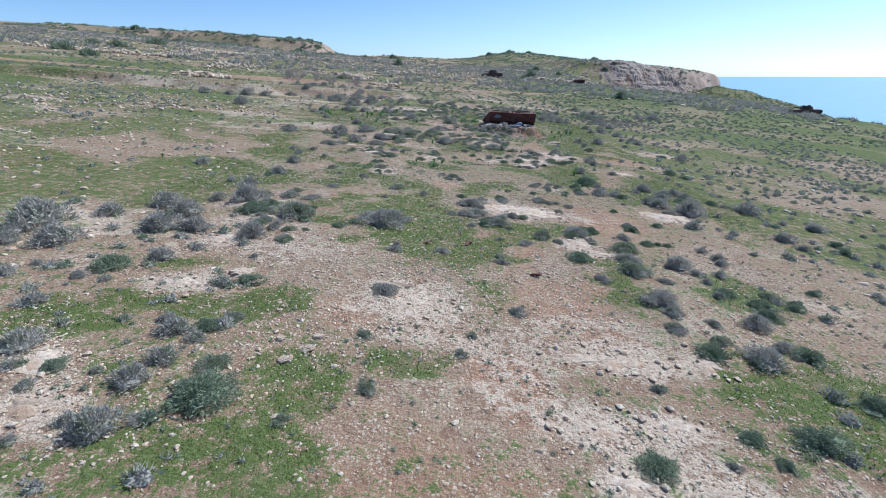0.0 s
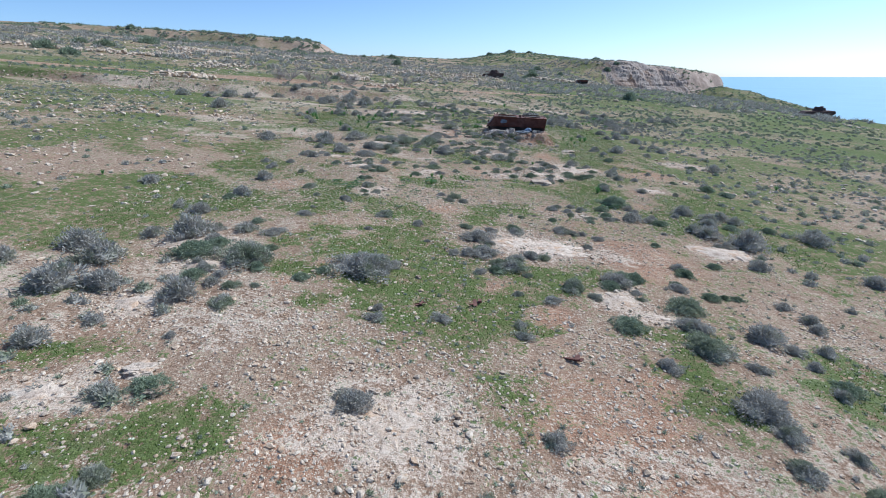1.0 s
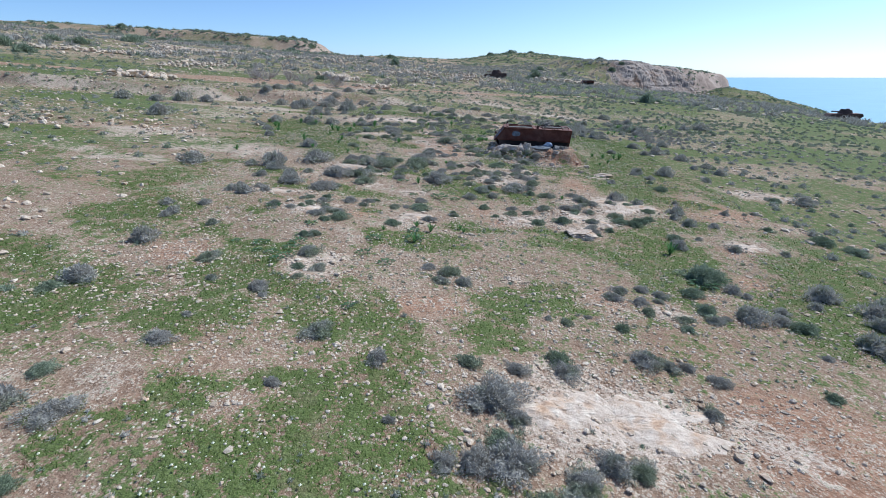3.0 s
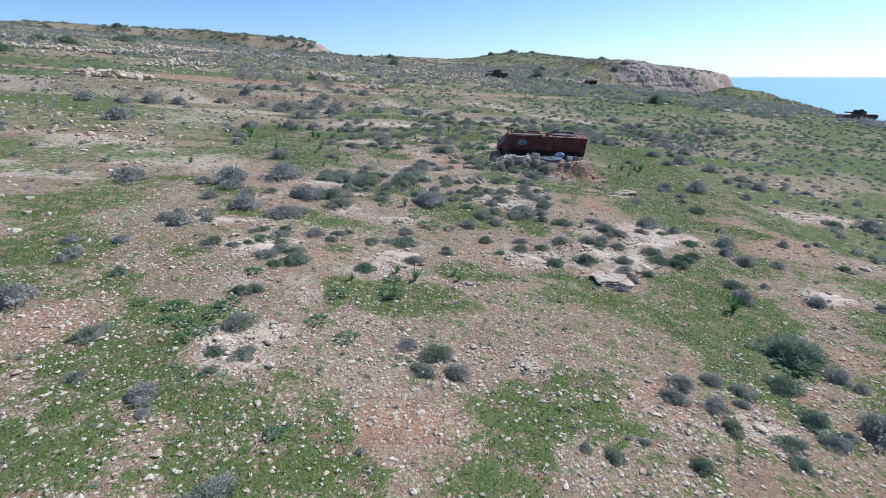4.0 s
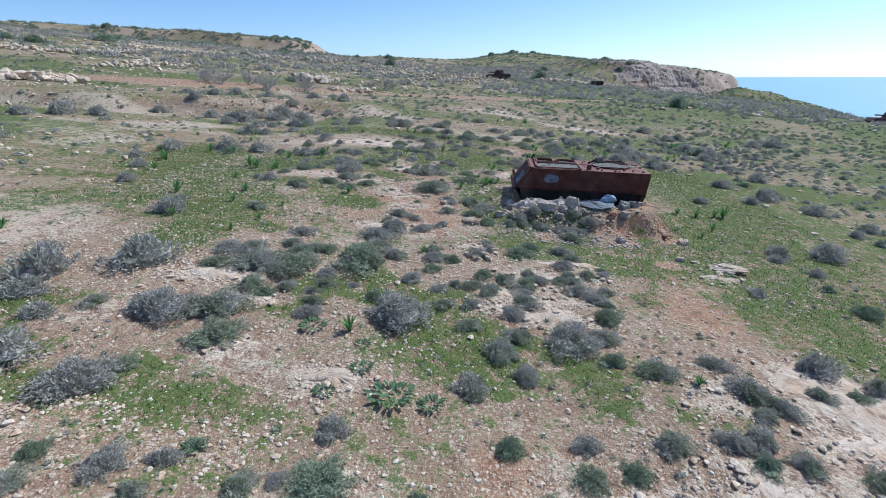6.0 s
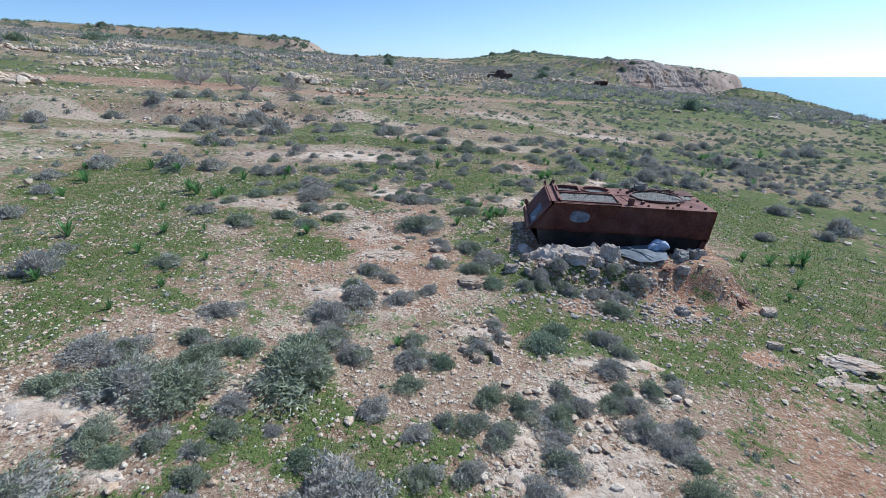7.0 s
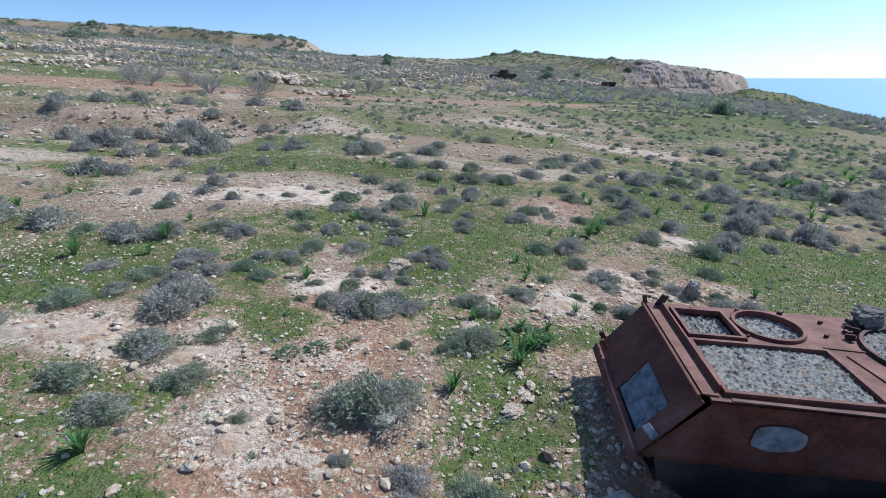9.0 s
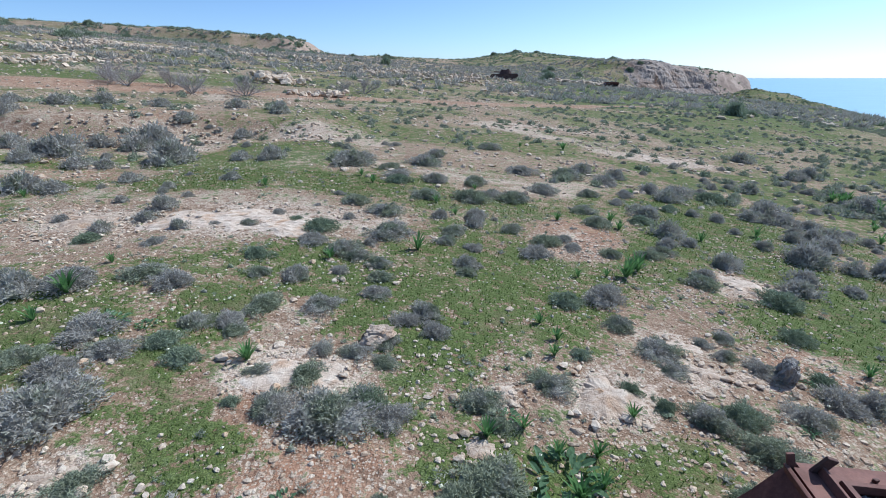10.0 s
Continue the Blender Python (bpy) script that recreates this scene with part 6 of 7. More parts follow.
stuff("far_shrubs", spread("shrubs", 24000, (-230, 140, 120, 390), rough_tuft, grey_leaf, (0.9, 3.2), 205, "", False), "distant grey scrub on the hillside", "scrub")
stuff("far_green_shrubs", spread("shrubs", 9000, (-230, 260, 120, 640), rough_tuft, green_leaf, (0.8, 2.6), 206, "", False), "distant green scrub on the hillside", "scrub")

stuff("skyline_scrub", spread("shrubs", 5200, (-260, -70, 300, 402), rough_tuft, green_leaf, (1.6, 4.5), 207, "", False, 0.9) + spread("shrubs", 2400, (-60, 240, 400, 640), rough_tuft, green_leaf, (2.0, 5.0), 208, "", False, 0.8), "dense dark scrub along the skyline", "scrub")

stuff("shore_scrub", spread("shrubs", 5200, (170, 300, 330, 430), rough_tuft, green_leaf, (1.0, 3.2), 209, "", False, 0.8), "dense dark scrub on the slope above the shore", "scrub")


def crowd(count, box, seed):
    """Small shrubs among the listed ones, beyond the wreck."""
    x, y, r = scatter(count, *box, shrubby, seed)
    s = np.array([q[:2] for q in GREY_SHRUBS + GREEN_SHRUBS if q[1] > box[2] - 2])
    free = np.array([np.min(np.hypot(s[:, 0] - a, s[:, 1] - b)) > 0.55 for a, b in zip(x, y)])
    x, y = x[free], y[free]
    p = np.stack([x, y, on_ground(x, y) - 0.03, r.uniform(0.35, 0.95, len(x)), r.uniform(0.9, 1.4, len(x)), r.uniform(0, 6.28, len(x))], 1)
    return [joined(medium[k], p[k::4], grey_leaf, "shrubs", "", "", False) for k in range(4)]


stuff("terrace_shrubs", crowd(620, (-12, 26, 57, 72), 214), "scattered low grey cushion shrubs", "shrubs")


# dwarf tufts between the shrubs
def tufty(x, y):
    grass, rock, red, _ = cover(x, y)
    return np.clip(0.45 + 1.1 * blotch(x, y, 3.2, 3, 180), 0.04, 1) * (1 - 0.35 * grass) * (1 - 0.5 * rock)


def tufts(count, box, sizes, seed, material):
    x, y, r = scatter(count, *box, tufty, seed)
    w = sizes[0] + (sizes[1] - sizes[0]) * r.uniform(0, 1, len(x)) ** 1.7
    p = np.stack([x, y, on_ground(x, y) - 0.01, w, r.uniform(0.6, 1.1, len(x)), r.uniform(0, 6.28, len(x))], 1)
    return [joined(t, p[k::3], material, "tufts", "", "", False) for k, t in enumerate(tuft)]


tuft = [shrub_template(s + 140, 52, 4, 0.14, (6, 2)) for s in (1, 2, 3)]
stuff("dwarf_tufts", tufts(7500, (-14, 16, 6, 64), (0.10, 0.30), 210, grey_leaf) + tufts(12000, (-45, 45, 2, 100), (0.14, 0.36), 211, grey_leaf), "small dry grey tufts among the stones", "tufts")
stuff("dwarf_green_tufts", tufts(5200, (-14, 16, 6, 64), (0.08, 0.24), 212, green_leaf) + tufts(8000, (-45, 45, 2, 100), (0.12, 0.30), 213, green_leaf), "small green tufts among the stones", "tufts")

# dark bushes along the skyline and on the hillside
bush = [mesh_of("bush", *shrub_template(s + 120, 1800, 7, 0.075, (14, 6)), green_leaf, False) for s in (1, 2, 3)]
BUSHES = [(-100, 372, 7.0, 0.7), (-106, 366, 6.0, 0.5), (-93, 378, 5.0, 0.8), (-84, 352, 9.0, 0.45), (-76, 350, 8.0, 0.4), (-52, 352, 6.0, 0.6), (-40, 415, 9.0, 0.7), (-36, 418, 8.0, 0.5), (-20.3, 102, 3.2, 0.5), (42, 250, 7.0, 0.8), (50, 300, 7.0, 0.6), (105, 341, 8.0, 0.6), (112, 346, 6.0, 0.5), (-92, 150, 7.0, 0.5), (-100, 152, 6.0, 0.5), (-108, 200, 9.0, 0.5), (-128, 240, 9.0, 0.45), (-150, 300, 10.0, 0.4), (-60, 232, 6.0, 0.5), (38.0, 110, 4.6, 0.75), (40.6, 111, 3.4, 0.5), (-20.5, 240, 6.0, 0.9), (-31.5, 242, 4.5, 0.6), (-112, 388, 9.0, 0.5), (-97, 383, 8.0, 0.55), (-90, 360, 6.5, 0.5), (-60, 190, 6.0, 0.5),
          (-67, 100, 5.0, 0.6), (-80, 112, 6.0, 0.6), (-90, 330, 12.0, 0.4), (-140, 396, 8.0, 0.5), (-158, 378, 9.0, 0.5), (-200, 350, 9.0, 0.5), (-185, 352, 7.0, 0.45), (-215, 310, 9.0, 0.5),
          (64, 290, 6.0, 0.7), (33, 215, 4.0, 0.8), (58, 330, 8.0, 0.6), (150, 500, 9.0, 0.6), (120, 420, 10.0, 0.55), (75, 600, 14.0, 0.5), (52, 602, 12.0, 0.5), (95, 590, 10.0, 0.5), (-45, 205, 5.0, 0.5), (140, 165, 8.0, 0.3)]
for k, (x, y, w, h) in enumerate(BUSHES):
    o = tagged(new("bush", bush[k % 3]), "dark green rounded bush on the hillside", "bush", "hillside bushes")
    o.matrix_world = Matrix.LocRotScale((x, y, stand(x, y, 0.3)), Euler((0, 0, 1.7 * k)), (w, w, w * h * 2.0))


# ---- squills: rosettes of broad strap leaves ----
def strap(seed, long):
    r = random.Random(seed)
    bm = bmesh.new()
    rows = []
    lean, curl = r.uniform(0.10, 0.75), r.uniform(0.35, 0.95)
    x = z = 0.0
    for k in range(6):
        u = k / 5
        a = lean + curl * u * u
        rows.append((x, z, 0.030 * (1 - 0.15 * u) * (1 - u ** 4) + 0.003))
        x += long / 5 * math.sin(a)
        z += long / 5 * math.cos(a)
    pts = [[bm.verts.new((x, s * w, z + abs(s) * 0.25 * w)) for s in (-1, 0, 1)] for x, z, w in rows]
    for p, q in zip(pts, pts[1:]):
        for k in range(2):
            bm.faces.new((p[k], p[k + 1], q[k + 1], q[k]))
    return bm


def squill(name, leaves, seed):
    r = random.Random(seed)
    plant_root = empty(name, Matrix(), "green squill rosette of broad strap leaves growing in grass", "plant", "squill rosettes")
    for k in range(leaves):
        part("leaf", strap(seed * 40 + k, r.uniform(0.34, 0.58)), squill_leaf, plant_root, m=pose(0, 0, -0.02, 0, 0, 360 * k * 0.382 + r.uniform(-15, 15)), shade=True)
    return plant_root


rosettes = [squill("squill", 24, 3), squill("squill", 19, 4), squill("squill", 27, 5)]
for k, (x, y, w) in enumerate(SQUILLS):
    s = min(1.0, max(0.45, w / 0.8))
    m = pose(x, y, stand(x, y, 0.0), 0, 0, 77 * k)
    if k < 3:
        rosettes[k].matrix_world = m @ Matrix.Scale(s, 4)
    else:
        copy_thing(rosettes[k % 3], m).scale = (s, s, s)


# ---- leafy herbs ----
def broad_leaf(seed):
    """A crinkled oval leaf, 1 long, lying along x."""
    r = random.Random(seed)
    bm = bmesh.new()
    rows = []
    for k in range(6):
        u = k / 5
        w = 0.24 * math.sin(math.pi * (0.12 + 0.84 * u)) ** 0.8
        z = 0.25 * u - 0.28 * u * u
        rows.append([bm.verts.new((u, s * w * r.uniform(0.85, 1.15), z + abs(s) * 0.09 + r.uniform(-0.02, 0.02))) for s in (-1, 0, 1)])
    for p, q in zip(rows, rows[1:]):
        for k in range(2):
            bm.faces.new((p[k], p[k + 1], q[k + 1], q[k]))
    me = bpy.data.meshes.new("leaf")
    bm.to_mesh(me)
    bm.free()
    me.materials.append(herb_leaf)
    return me


leaf_meshes = [broad_leaf(s) for s in (21, 22, 23, 24)]
for k, (x, y, w) in enumerate(HERBS):
    r = random.Random(900 + k)
    root = empty("leafy_herb", pose(x, y, stand(x, y, 0.0), 0, 0, 120 * k), "spreading dark green leafy herb among stones", "plant", "leafy herbs")
    for i in range(38):
        leaf = new("leaf", leaf_meshes[i % 4])
        leaf.parent = root
        d, a, s = 0.36 * w * math.sqrt(r.random()), 2.4 * i, w * r.uniform(0.11, 0.22)
        leaf.matrix_local = pose(d * math.cos(a), d * math.sin(a), 0.01 + 0.10 * w * (1 - 2 * d / w), r.uniform(-20, 20), r.uniform(-28, 5), math.degrees(a) + r.uniform(-40, 40)) @ Matrix.Scale(s, 4)


# ---- grass blades and small flowers ----
def blades(count, seed):
    def thick(x, y):
        return smooth(0.45, 0.8, cover(x, y)[0])
    x, y, r = scatter(count, -13, 15, 6, 64, thick, seed)
    n = len(x)
    z = on_ground(x, y)
    base = np.stack([x, y, z - 0.01], 1)
    a = r.uniform(0, 6.28, n)
    side = np.stack([np.cos(a), np.sin(a), 0 * a], 1) * r.uniform(0.006, 0.014, n)[:, None]
    tip = np.stack([r.normal(0, 0.02, n), r.normal(0, 0.02, n), r.uniform(0.03, 0.085, n)], 1)
    co = np.stack([base - side, base + side, base + tip], 1).reshape(-1, 3)
    return mesh_of("grass", co, np.arange(3 * n).reshape(-1, 3), grass_leaf, False)


tagged(new("grass", blades(230000, 301)), "short fresh green grass in patches", "grass", kind="stuff")


def flowers(count, seed):
    def thick(x, y):
        return smooth(0.2, 0.6, cover(x, y)[0]) * (0.08 + 0.92 * smooth(-0.15, 0.4, blotch(x, y, 2.2, 4, 140)))
    x, y, r = scatter(count, -13, 15, 7, 66, thick, seed)
    octa = np.array([(1, 0, 0), (-1, 0, 0), (0, 1, 0), (0, -1, 0), (0, 0, 0.7), (0, 0, -0.7)], float)
    tri = np.array([(0, 2, 4), (2, 1, 4), (1, 3, 4), (3, 0, 4), (2, 0, 5), (1, 2, 5), (3, 1, 5), (0, 3, 5)])
    p = np.stack([x, y, on_ground(x, y) + r.uniform(0.03, 0.09, len(x)), 0.010 + 0.022 * r.uniform(0, 1, len(x)) ** 2, np.ones(len(x)), r.uniform(0, 6.28, len(x))], 1)
    return joined((octa, tri), p, petal, "flowers", "", "", False)


tagged(new("flowers", flowers(40000, 302)), "tiny white and cream flowers in the grass", "flowers", kind="stuff")


# ---- stones ----
def stone_template(seed, level=1, flat=0.55):
    """A small angular stone, about 1 across."""
    r = random.Random(seed)
    bm = bmesh.new()
    bmesh.ops.create_icosphere(bm, subdivisions=level, radius=0.6)
    cuts = [(Vector((r.gauss(0, 1), r.gauss(0, 1), r.gauss(0, 0.7))).normalized(), r.uniform(0.20, 0.42)) for _ in range(6)]
    long = r.uniform(1.0, 1.35)
    for v in bm.verts:
        for n, d in cuts:
            over = v.co.dot(n) - d
            if over > 0:
                v.co -= n * over
        v.co *= 1 + 0.22 * (r.random() - 0.5)
        v.co = Vector((v.co.x * long, v.co.y, v.co.z * flat))
    co = np.array([v.co for v in bm.verts])
    tri = np.array([[v.index for v in f.verts] for f in bm.faces])
    bm.free()
    return co, tri


pebble_shapes = [stone_template(s) for s in range(400, 406)]


def bare(x, y):
    grass, rock, red, _ = cover(x, y)
    return np.clip(0.26 + 0.85 * blotch(x, y, 2.6, 3, 150) + 0.12 * red, 0.07, 1) * (1 - 0.72 * grass) * (1 - 0.85 * track(x, y))


def pebbles(count, box, sizes, seed):
    x, y, r = scatter(count, *box, bare, seed)
    w = sizes[0] + (sizes[1] - sizes[0]) * r.uniform(0, 1, len(x)) ** 3.2
    # only small stones lie on the open ground along the path
    w = np.where((np.abs(x - 1.5) < 13) & (y < 62), np.minimum(w, 0.05 + 0.35 * w), w)
    p = np.stack([x, y, on_ground(x, y) + 0.08 * w, w, r.uniform(0.7, 1.2, len(x)), r.uniform(0, 6.28, len(x))], 1)
    return [joined(t, p[k::6], stone_mat, "pebbles", "", "", False) for k, t in enumerate(pebble_shapes)]


stuff("pebbles", pebbles(235000, (-10, 12, 6, 60), (0.024, 0.12), 303), "pale limestone pebbles strewn over the soil", "pebbles")
stuff("field_stones", pebbles(110000, (-45, 45, 2, 110), (0.06, 0.34), 304), "pale stones strewn over the slope", "stones")
stuff("hill_stones", pebbles(36000, (-190, 95, 105, 330), (0.25, 1.3), 305), "pale stones strewn over the hillside", "stones")


# broken rock strewn over and round the outcrops
def broken_rock(seed):
    r = np.random.default_rng(seed)
    rows = []
    for cx, cy, a, b in ROCK:
        n = int(min(90, 14 + 30 * a * b))
        t, u = r.uniform(0, 6.28, n), np.sqrt(r.uniform(0, 1.7, n))
        x, y = cx + a * u * np.cos(t), cy + b * u * np.sin(t)
        w = 0.04 + 0.15 * r.uniform(0, 1, n) ** 3
        rows.append(np.stack([x, y, on_ground(x, y) + 0.02 + 0.10 * w, w, r.uniform(0.5, 0.95, n), r.uniform(0, 6.28, n)], 1))
    p = np.concatenate(rows)
    return [joined(t, p[k::6], stone_mat, "stones", "", "", False) for k, t in enumerate(pebble_shapes)]


stuff("broken_rock", broken_rock(309), "broken pale limestone round the outcrops", "stones")


# heaps of cleared stone along the old field edges
def stone_row(line, count, spread_, sizes, seed):
    r = np.random.default_rng(seed)
    u = r.uniform(0, len(line) - 1, count)
    px, py = np.array(line).T
    k = np.arange(len(line))
    x = np.interp(u, k, px) + r.normal(0, spread_, count)
    y = np.interp(u, k, py) + r.normal(0, spread_, count)
    w = r.uniform(*sizes, count)
    p = np.stack([x, y, on_ground(x, y) + 0.15 * w + r.uniform(0, 0.5, count) * w, w, r.uniform(0.8, 1.5, count), r.uniform(0, 6.28, count)], 1)
    return [joined(t, p[j::6], stone_mat, "stones", "", "", False) for j, t in enumerate(pebble_shapes)]


stuff("stone_heap", stone_row([(-86, 112), (-74, 117), (-66, 122)], 300, 1.7, (0.3, 1.0), 311), "long heap of pale cleared stones", "stone heap")
stuff("stone_heap", stone_row([(-82, 170), (-74, 176), (-62, 182)], 300, 2.0, (0.35, 1.2), 312), "long heap of pale cleared stones", "stone heap")
stuff("stone_heap", stone_row([(-12.5, 93), (-9.5, 95), (-8, 96)], 60, 0.6, (0.25, 0.8), 313), "small heap of pale stones beside the track", "stone heap")
stuff("stone_bank", stone_row([(-38, 42), (-30, 43.5), (-22, 45.5), (-14, 47)], 130, 2.0, (0.10, 0.4), 314), "bank of pale stones along an old terrace", "stone bank")
stuff("stone_bank", stone_row([(-50, 61), (-30, 63.3), (-16, 68.0), (-11, 70.6), (-3, 72.3)], 260, 1.3, (0.06, 0.26), 315), "bank of pale stones along an old terrace", "stone bank")

stuff("stone_heap", stone_row([(-66, 130), (-71, 145), (-78, 166), (-70, 176)], 280, 1.8, (0.3, 1.0), 318), "long row of white cleared stones", "stone heap")
stuff("stone_heap", stone_row([(-41, 97), (-45, 108), (-43, 116)], 110, 2.2, (0.25, 0.9), 319), "loose heap of pale field stones", "stone heap")
stuff("stone_heap", stone_row([(-22, 113), (-17.5, 105), (-15.5, 105)], 70, 1.0, (0.4, 1.4), 320), "heap of large pale slabs beside the track", "stone heap")
stuff("stone_heap", stone_row([(-34, 71), (-35, 75), (-32, 75.5)], 90, 1.0, (0.3, 1.1), 321), "heap of pale broken slabs", "stone heap")
stuff("stone_heap", stone_row([(-66, 177), (-60, 194), (-56, 214), (-30, 205)], 260, 3.0, (0.3, 1.1), 322), "scattered row of pale cleared stones", "stone heap")
stuff("talus", stone_row([(-16, 150), (-12, 185), (-2, 170), (5, 160), (11, 186)], 520, 4.5, (0.3, 1.0), 323), "pale broken stones on the far slope", "rocks")
stuff("talus", stone_row([(40, 222), (60, 233), (84, 262), (104, 298)], 520, 3.2, (0.4, 1.7), 316), "band of fallen rock below the headland", "rocks")
stuff("talus", stone_row([(100, 306), (125, 326), (150, 350), (185, 384)], 420, 3.5, (0.6, 2.4), 317), "fallen rock along the foot of the cliff", "rocks")


# outcrops of flat limestone
def outcrop(cx, cy, a, b, seed):
    turns, steps = 44, 14
    u = np.repeat(np.arange(1, steps + 1) / steps, turns)
    t = np.tile(np.arange(turns) * 2 * math.pi / turns, steps)
    u, t = np.append(0, u), np.append(0, t)
    wob = 0.9 + 0.5 * lattice(1.6 * np.cos(t) + seed, 1.6 * np.sin(t), 7) + 0.25 * lattice(5 * np.cos(t) + seed, 5 * np.sin(t), 8)
    x, y = a * u * wob * np.cos(t), b * u * wob * np.sin(t)
    gx, gy = cx + x, cy + y
    broken = fractal(gx, gy, 1.1, 5, 160)
    ledge = np.round(broken * 5) / 5
    rough = min(1.0, max(0.25, 0.9 * min(a, b)))
    z = height(gx, gy) - height(cx, cy) + 0.02 + 0.05 * hashed(cx, cy, 5) * rough + rough * (0.05 * ledge + 0.05 * broken + 0.03 * fractal(gx, gy, 0.22, 3, 170)) - 0.12 * u ** 3
    tri = [(0, 1 + i, 1 + (i + 1) % turns) for i in range(turns)]
    for j in range(steps - 1):
        for i in range(turns):
            p, q = 1 + j * turns + i, 1 + j * turns + (i + 1) % turns
            tri += [(p, p + turns, q + turns), (p, q + turns, q)]
    me = mesh_of("limestone_outcrop", np.stack([x, y, z], 1), np.array(tri), limestone, False)
    o = tagged(new("limestone_outcrop", me), "flat pale limestone outcrop breaking through the soil", "rock", "limestone outcrops")
    o.location = (cx, cy, float(height(cx, cy)))


for k, (x, y, a, b) in enumerate(ROCK):
    outcrop(x, y, 0.95 * a, 0.95 * b, 3.7 * k)


# boulders
def boulder_template(seed, flat):
    """A broken, angular block with weathered faces."""
    r = random.Random(seed)
    bm = bmesh.new()
    bmesh.ops.create_icosphere(bm, subdivisions=4, radius=0.62)
    cuts = [(Vector((r.gauss(0, 1), r.gauss(0, 1), r.gauss(0, 0.8))).normalized(), r.uniform(0.34, 0.52)) for _ in range(9)]
    cuts += [(Vector((0.1, 0.05, 1)).normalized(), 0.34)]
    for v in bm.verts:
        for n, d in cuts:
            over = v.co.dot(n) - d
            if over > 0:
                v.co -= n * over
        c = v.co
        v.co = c * (1 + 0.18 * lattice(c.x * 4 + seed, c.y * 4 + c.z * 5, 3) + 0.15 * lattice(c.x * 9, c.y * 9 + c.z * 9, 4) + 0.10 * lattice(c.x * 22, c.y * 22 + c.z * 19, 5))
        v.co.z *= flat
    co = np.array([v.co for v in bm.verts])
    tri = np.array([[v.index for v in f.verts] for f in bm.faces])
    bm.free()
    return co, tri


boulder_meshes = [mesh_of("boulder", *boulder_template(s, 0.72), limestone, False) for s in (501, 502, 503, 504, 505)]
grey_boulders = [mesh_of("boulder", *boulder_template(s, 0.8), grey_stone, False) for s in (511, 512, 513)]


def boulder(x, y, sx, sy, sz, turn, meshes, k, label, lift=0.25, tilt=0.0):
    o = tagged(new("boulder", meshes[k % len(meshes)]), label, "boulder", "boulders")
    o.matrix_world = Matrix.LocRotScale((x, y, float(height(x, y)) + lift * sz), Euler((tilt, 0, radians(turn))), (sx, sy, sz / 0.72))
    return o


boulder(5.55, 32.35, 1.35, 0.90, 0.34, 25, boulder_meshes, 0, "large pale limestone boulder with a shaded flank", 0.06)


# ---- rocks, sheet and litter round the carrier ----
SITE = [
    (4.72, 45.62, 0.80, 0.45, 0.36, -14), (5.62, 45.80, 0.44, 0.42, 0.58, 40), (7.50, 45.90, 0.40, 0.36, 0.36, 60), (7.82, 46.05, 0.34, 0.30, 0.30, 10),
    (3.05, 45.55, 0.42, 0.30, 0.24, 30), (3.50, 46.0, 0.25, 0.22, 0.24, 80), (3.45, 45.35, 0.20, 0.16, 0.16, 15),
    (5.25, 45.55, 0.30, 0.26, 0.26, 20), (7.35, 45.45, 0.34, 0.26, 0.22, 75), (8.15, 46.25, 0.30, 0.26, 0.24, 28), (5.05, 45.25, 0.26, 0.22, 0.20, 50), (6.9, 44.3, 0.34, 0.24, 0.24, 10),
]
site_rocks = [mesh_of("boulder", *boulder_template(s, 0.75), site_stone, False) for s in (521, 522, 523, 524)]
for k, (x, y, sx, sy, sz, a) in enumerate(SITE):
    boulder(x, y, sx, sy, sz, a, grey_boulders if k in (2, 3) else site_rocks, k, "pale weathered boulder lying beside the wreck", 0.22, 0.15 * math.sin(k))


# the shelf of rock on which the hull rests, and the rubble that has slid from it
def rock_shelf():
    xs, ys = np.linspace(3.2, 6.0, 86), np.linspace(45.35, 47.1, 58)
    gx, gy = np.meshgrid(xs, ys)
    edge = smooth(3.2, 3.7, gx) * (1 - smooth(5.2, 5.8, gx)) * smooth(45.7, 46.1, gy + 0.35 * lattice(gx / 0.6, gy / 0.6, 190)) * (1 - smooth(46.9, 47.1, gy))
    broken = fractal(gx, gy, 0.7, 5, 191)
    z = height(gx, gy) - 0.10 + edge * (0.26 + 0.16 * np.round(2.6 * broken) / 2.6 + 0.18 * broken + 0.06 * fractal(gx, gy, 0.12, 3, 192))
    i = (np.arange(57)[:, None] * 86 + np.arange(85)[None, :]).reshape(-1)
    return mesh_of("rock_shelf", np.stack([gx, gy, z], -1).reshape(-1, 3), np.stack([i, i + 1, i + 87, i + 86], -1), site_stone, False)


tagged(new("rock_shelf", rock_shelf()), "broken grey-white rock shelf under the wreck", "rock")


def rubble(seed):
    r = np.random.default_rng(seed)
    n = 1700
    x, y = r.normal(4.9, 1.15, n), r.uniform(43.6, 46.3, n)
    x = x + 0.55 * (45.5 - y) * (r.uniform(0, 1, n) < 0.5)
    w = 0.03 + 0.12 * r.uniform(0, 1, n) ** 4
    p = np.stack([x, y, on_ground(x, y) + 0.12 * w, w, r.uniform(0.7, 1.3, n), r.uniform(0, 6.28, n)], 1)
    return [joined(t, p[k::6], site_stone, "stones", "", "", False) for k, t in enumerate(pebble_shapes)]


stuff("rubble", rubble(325), "grey-white rubble on the slope before the wreck", "rubble")
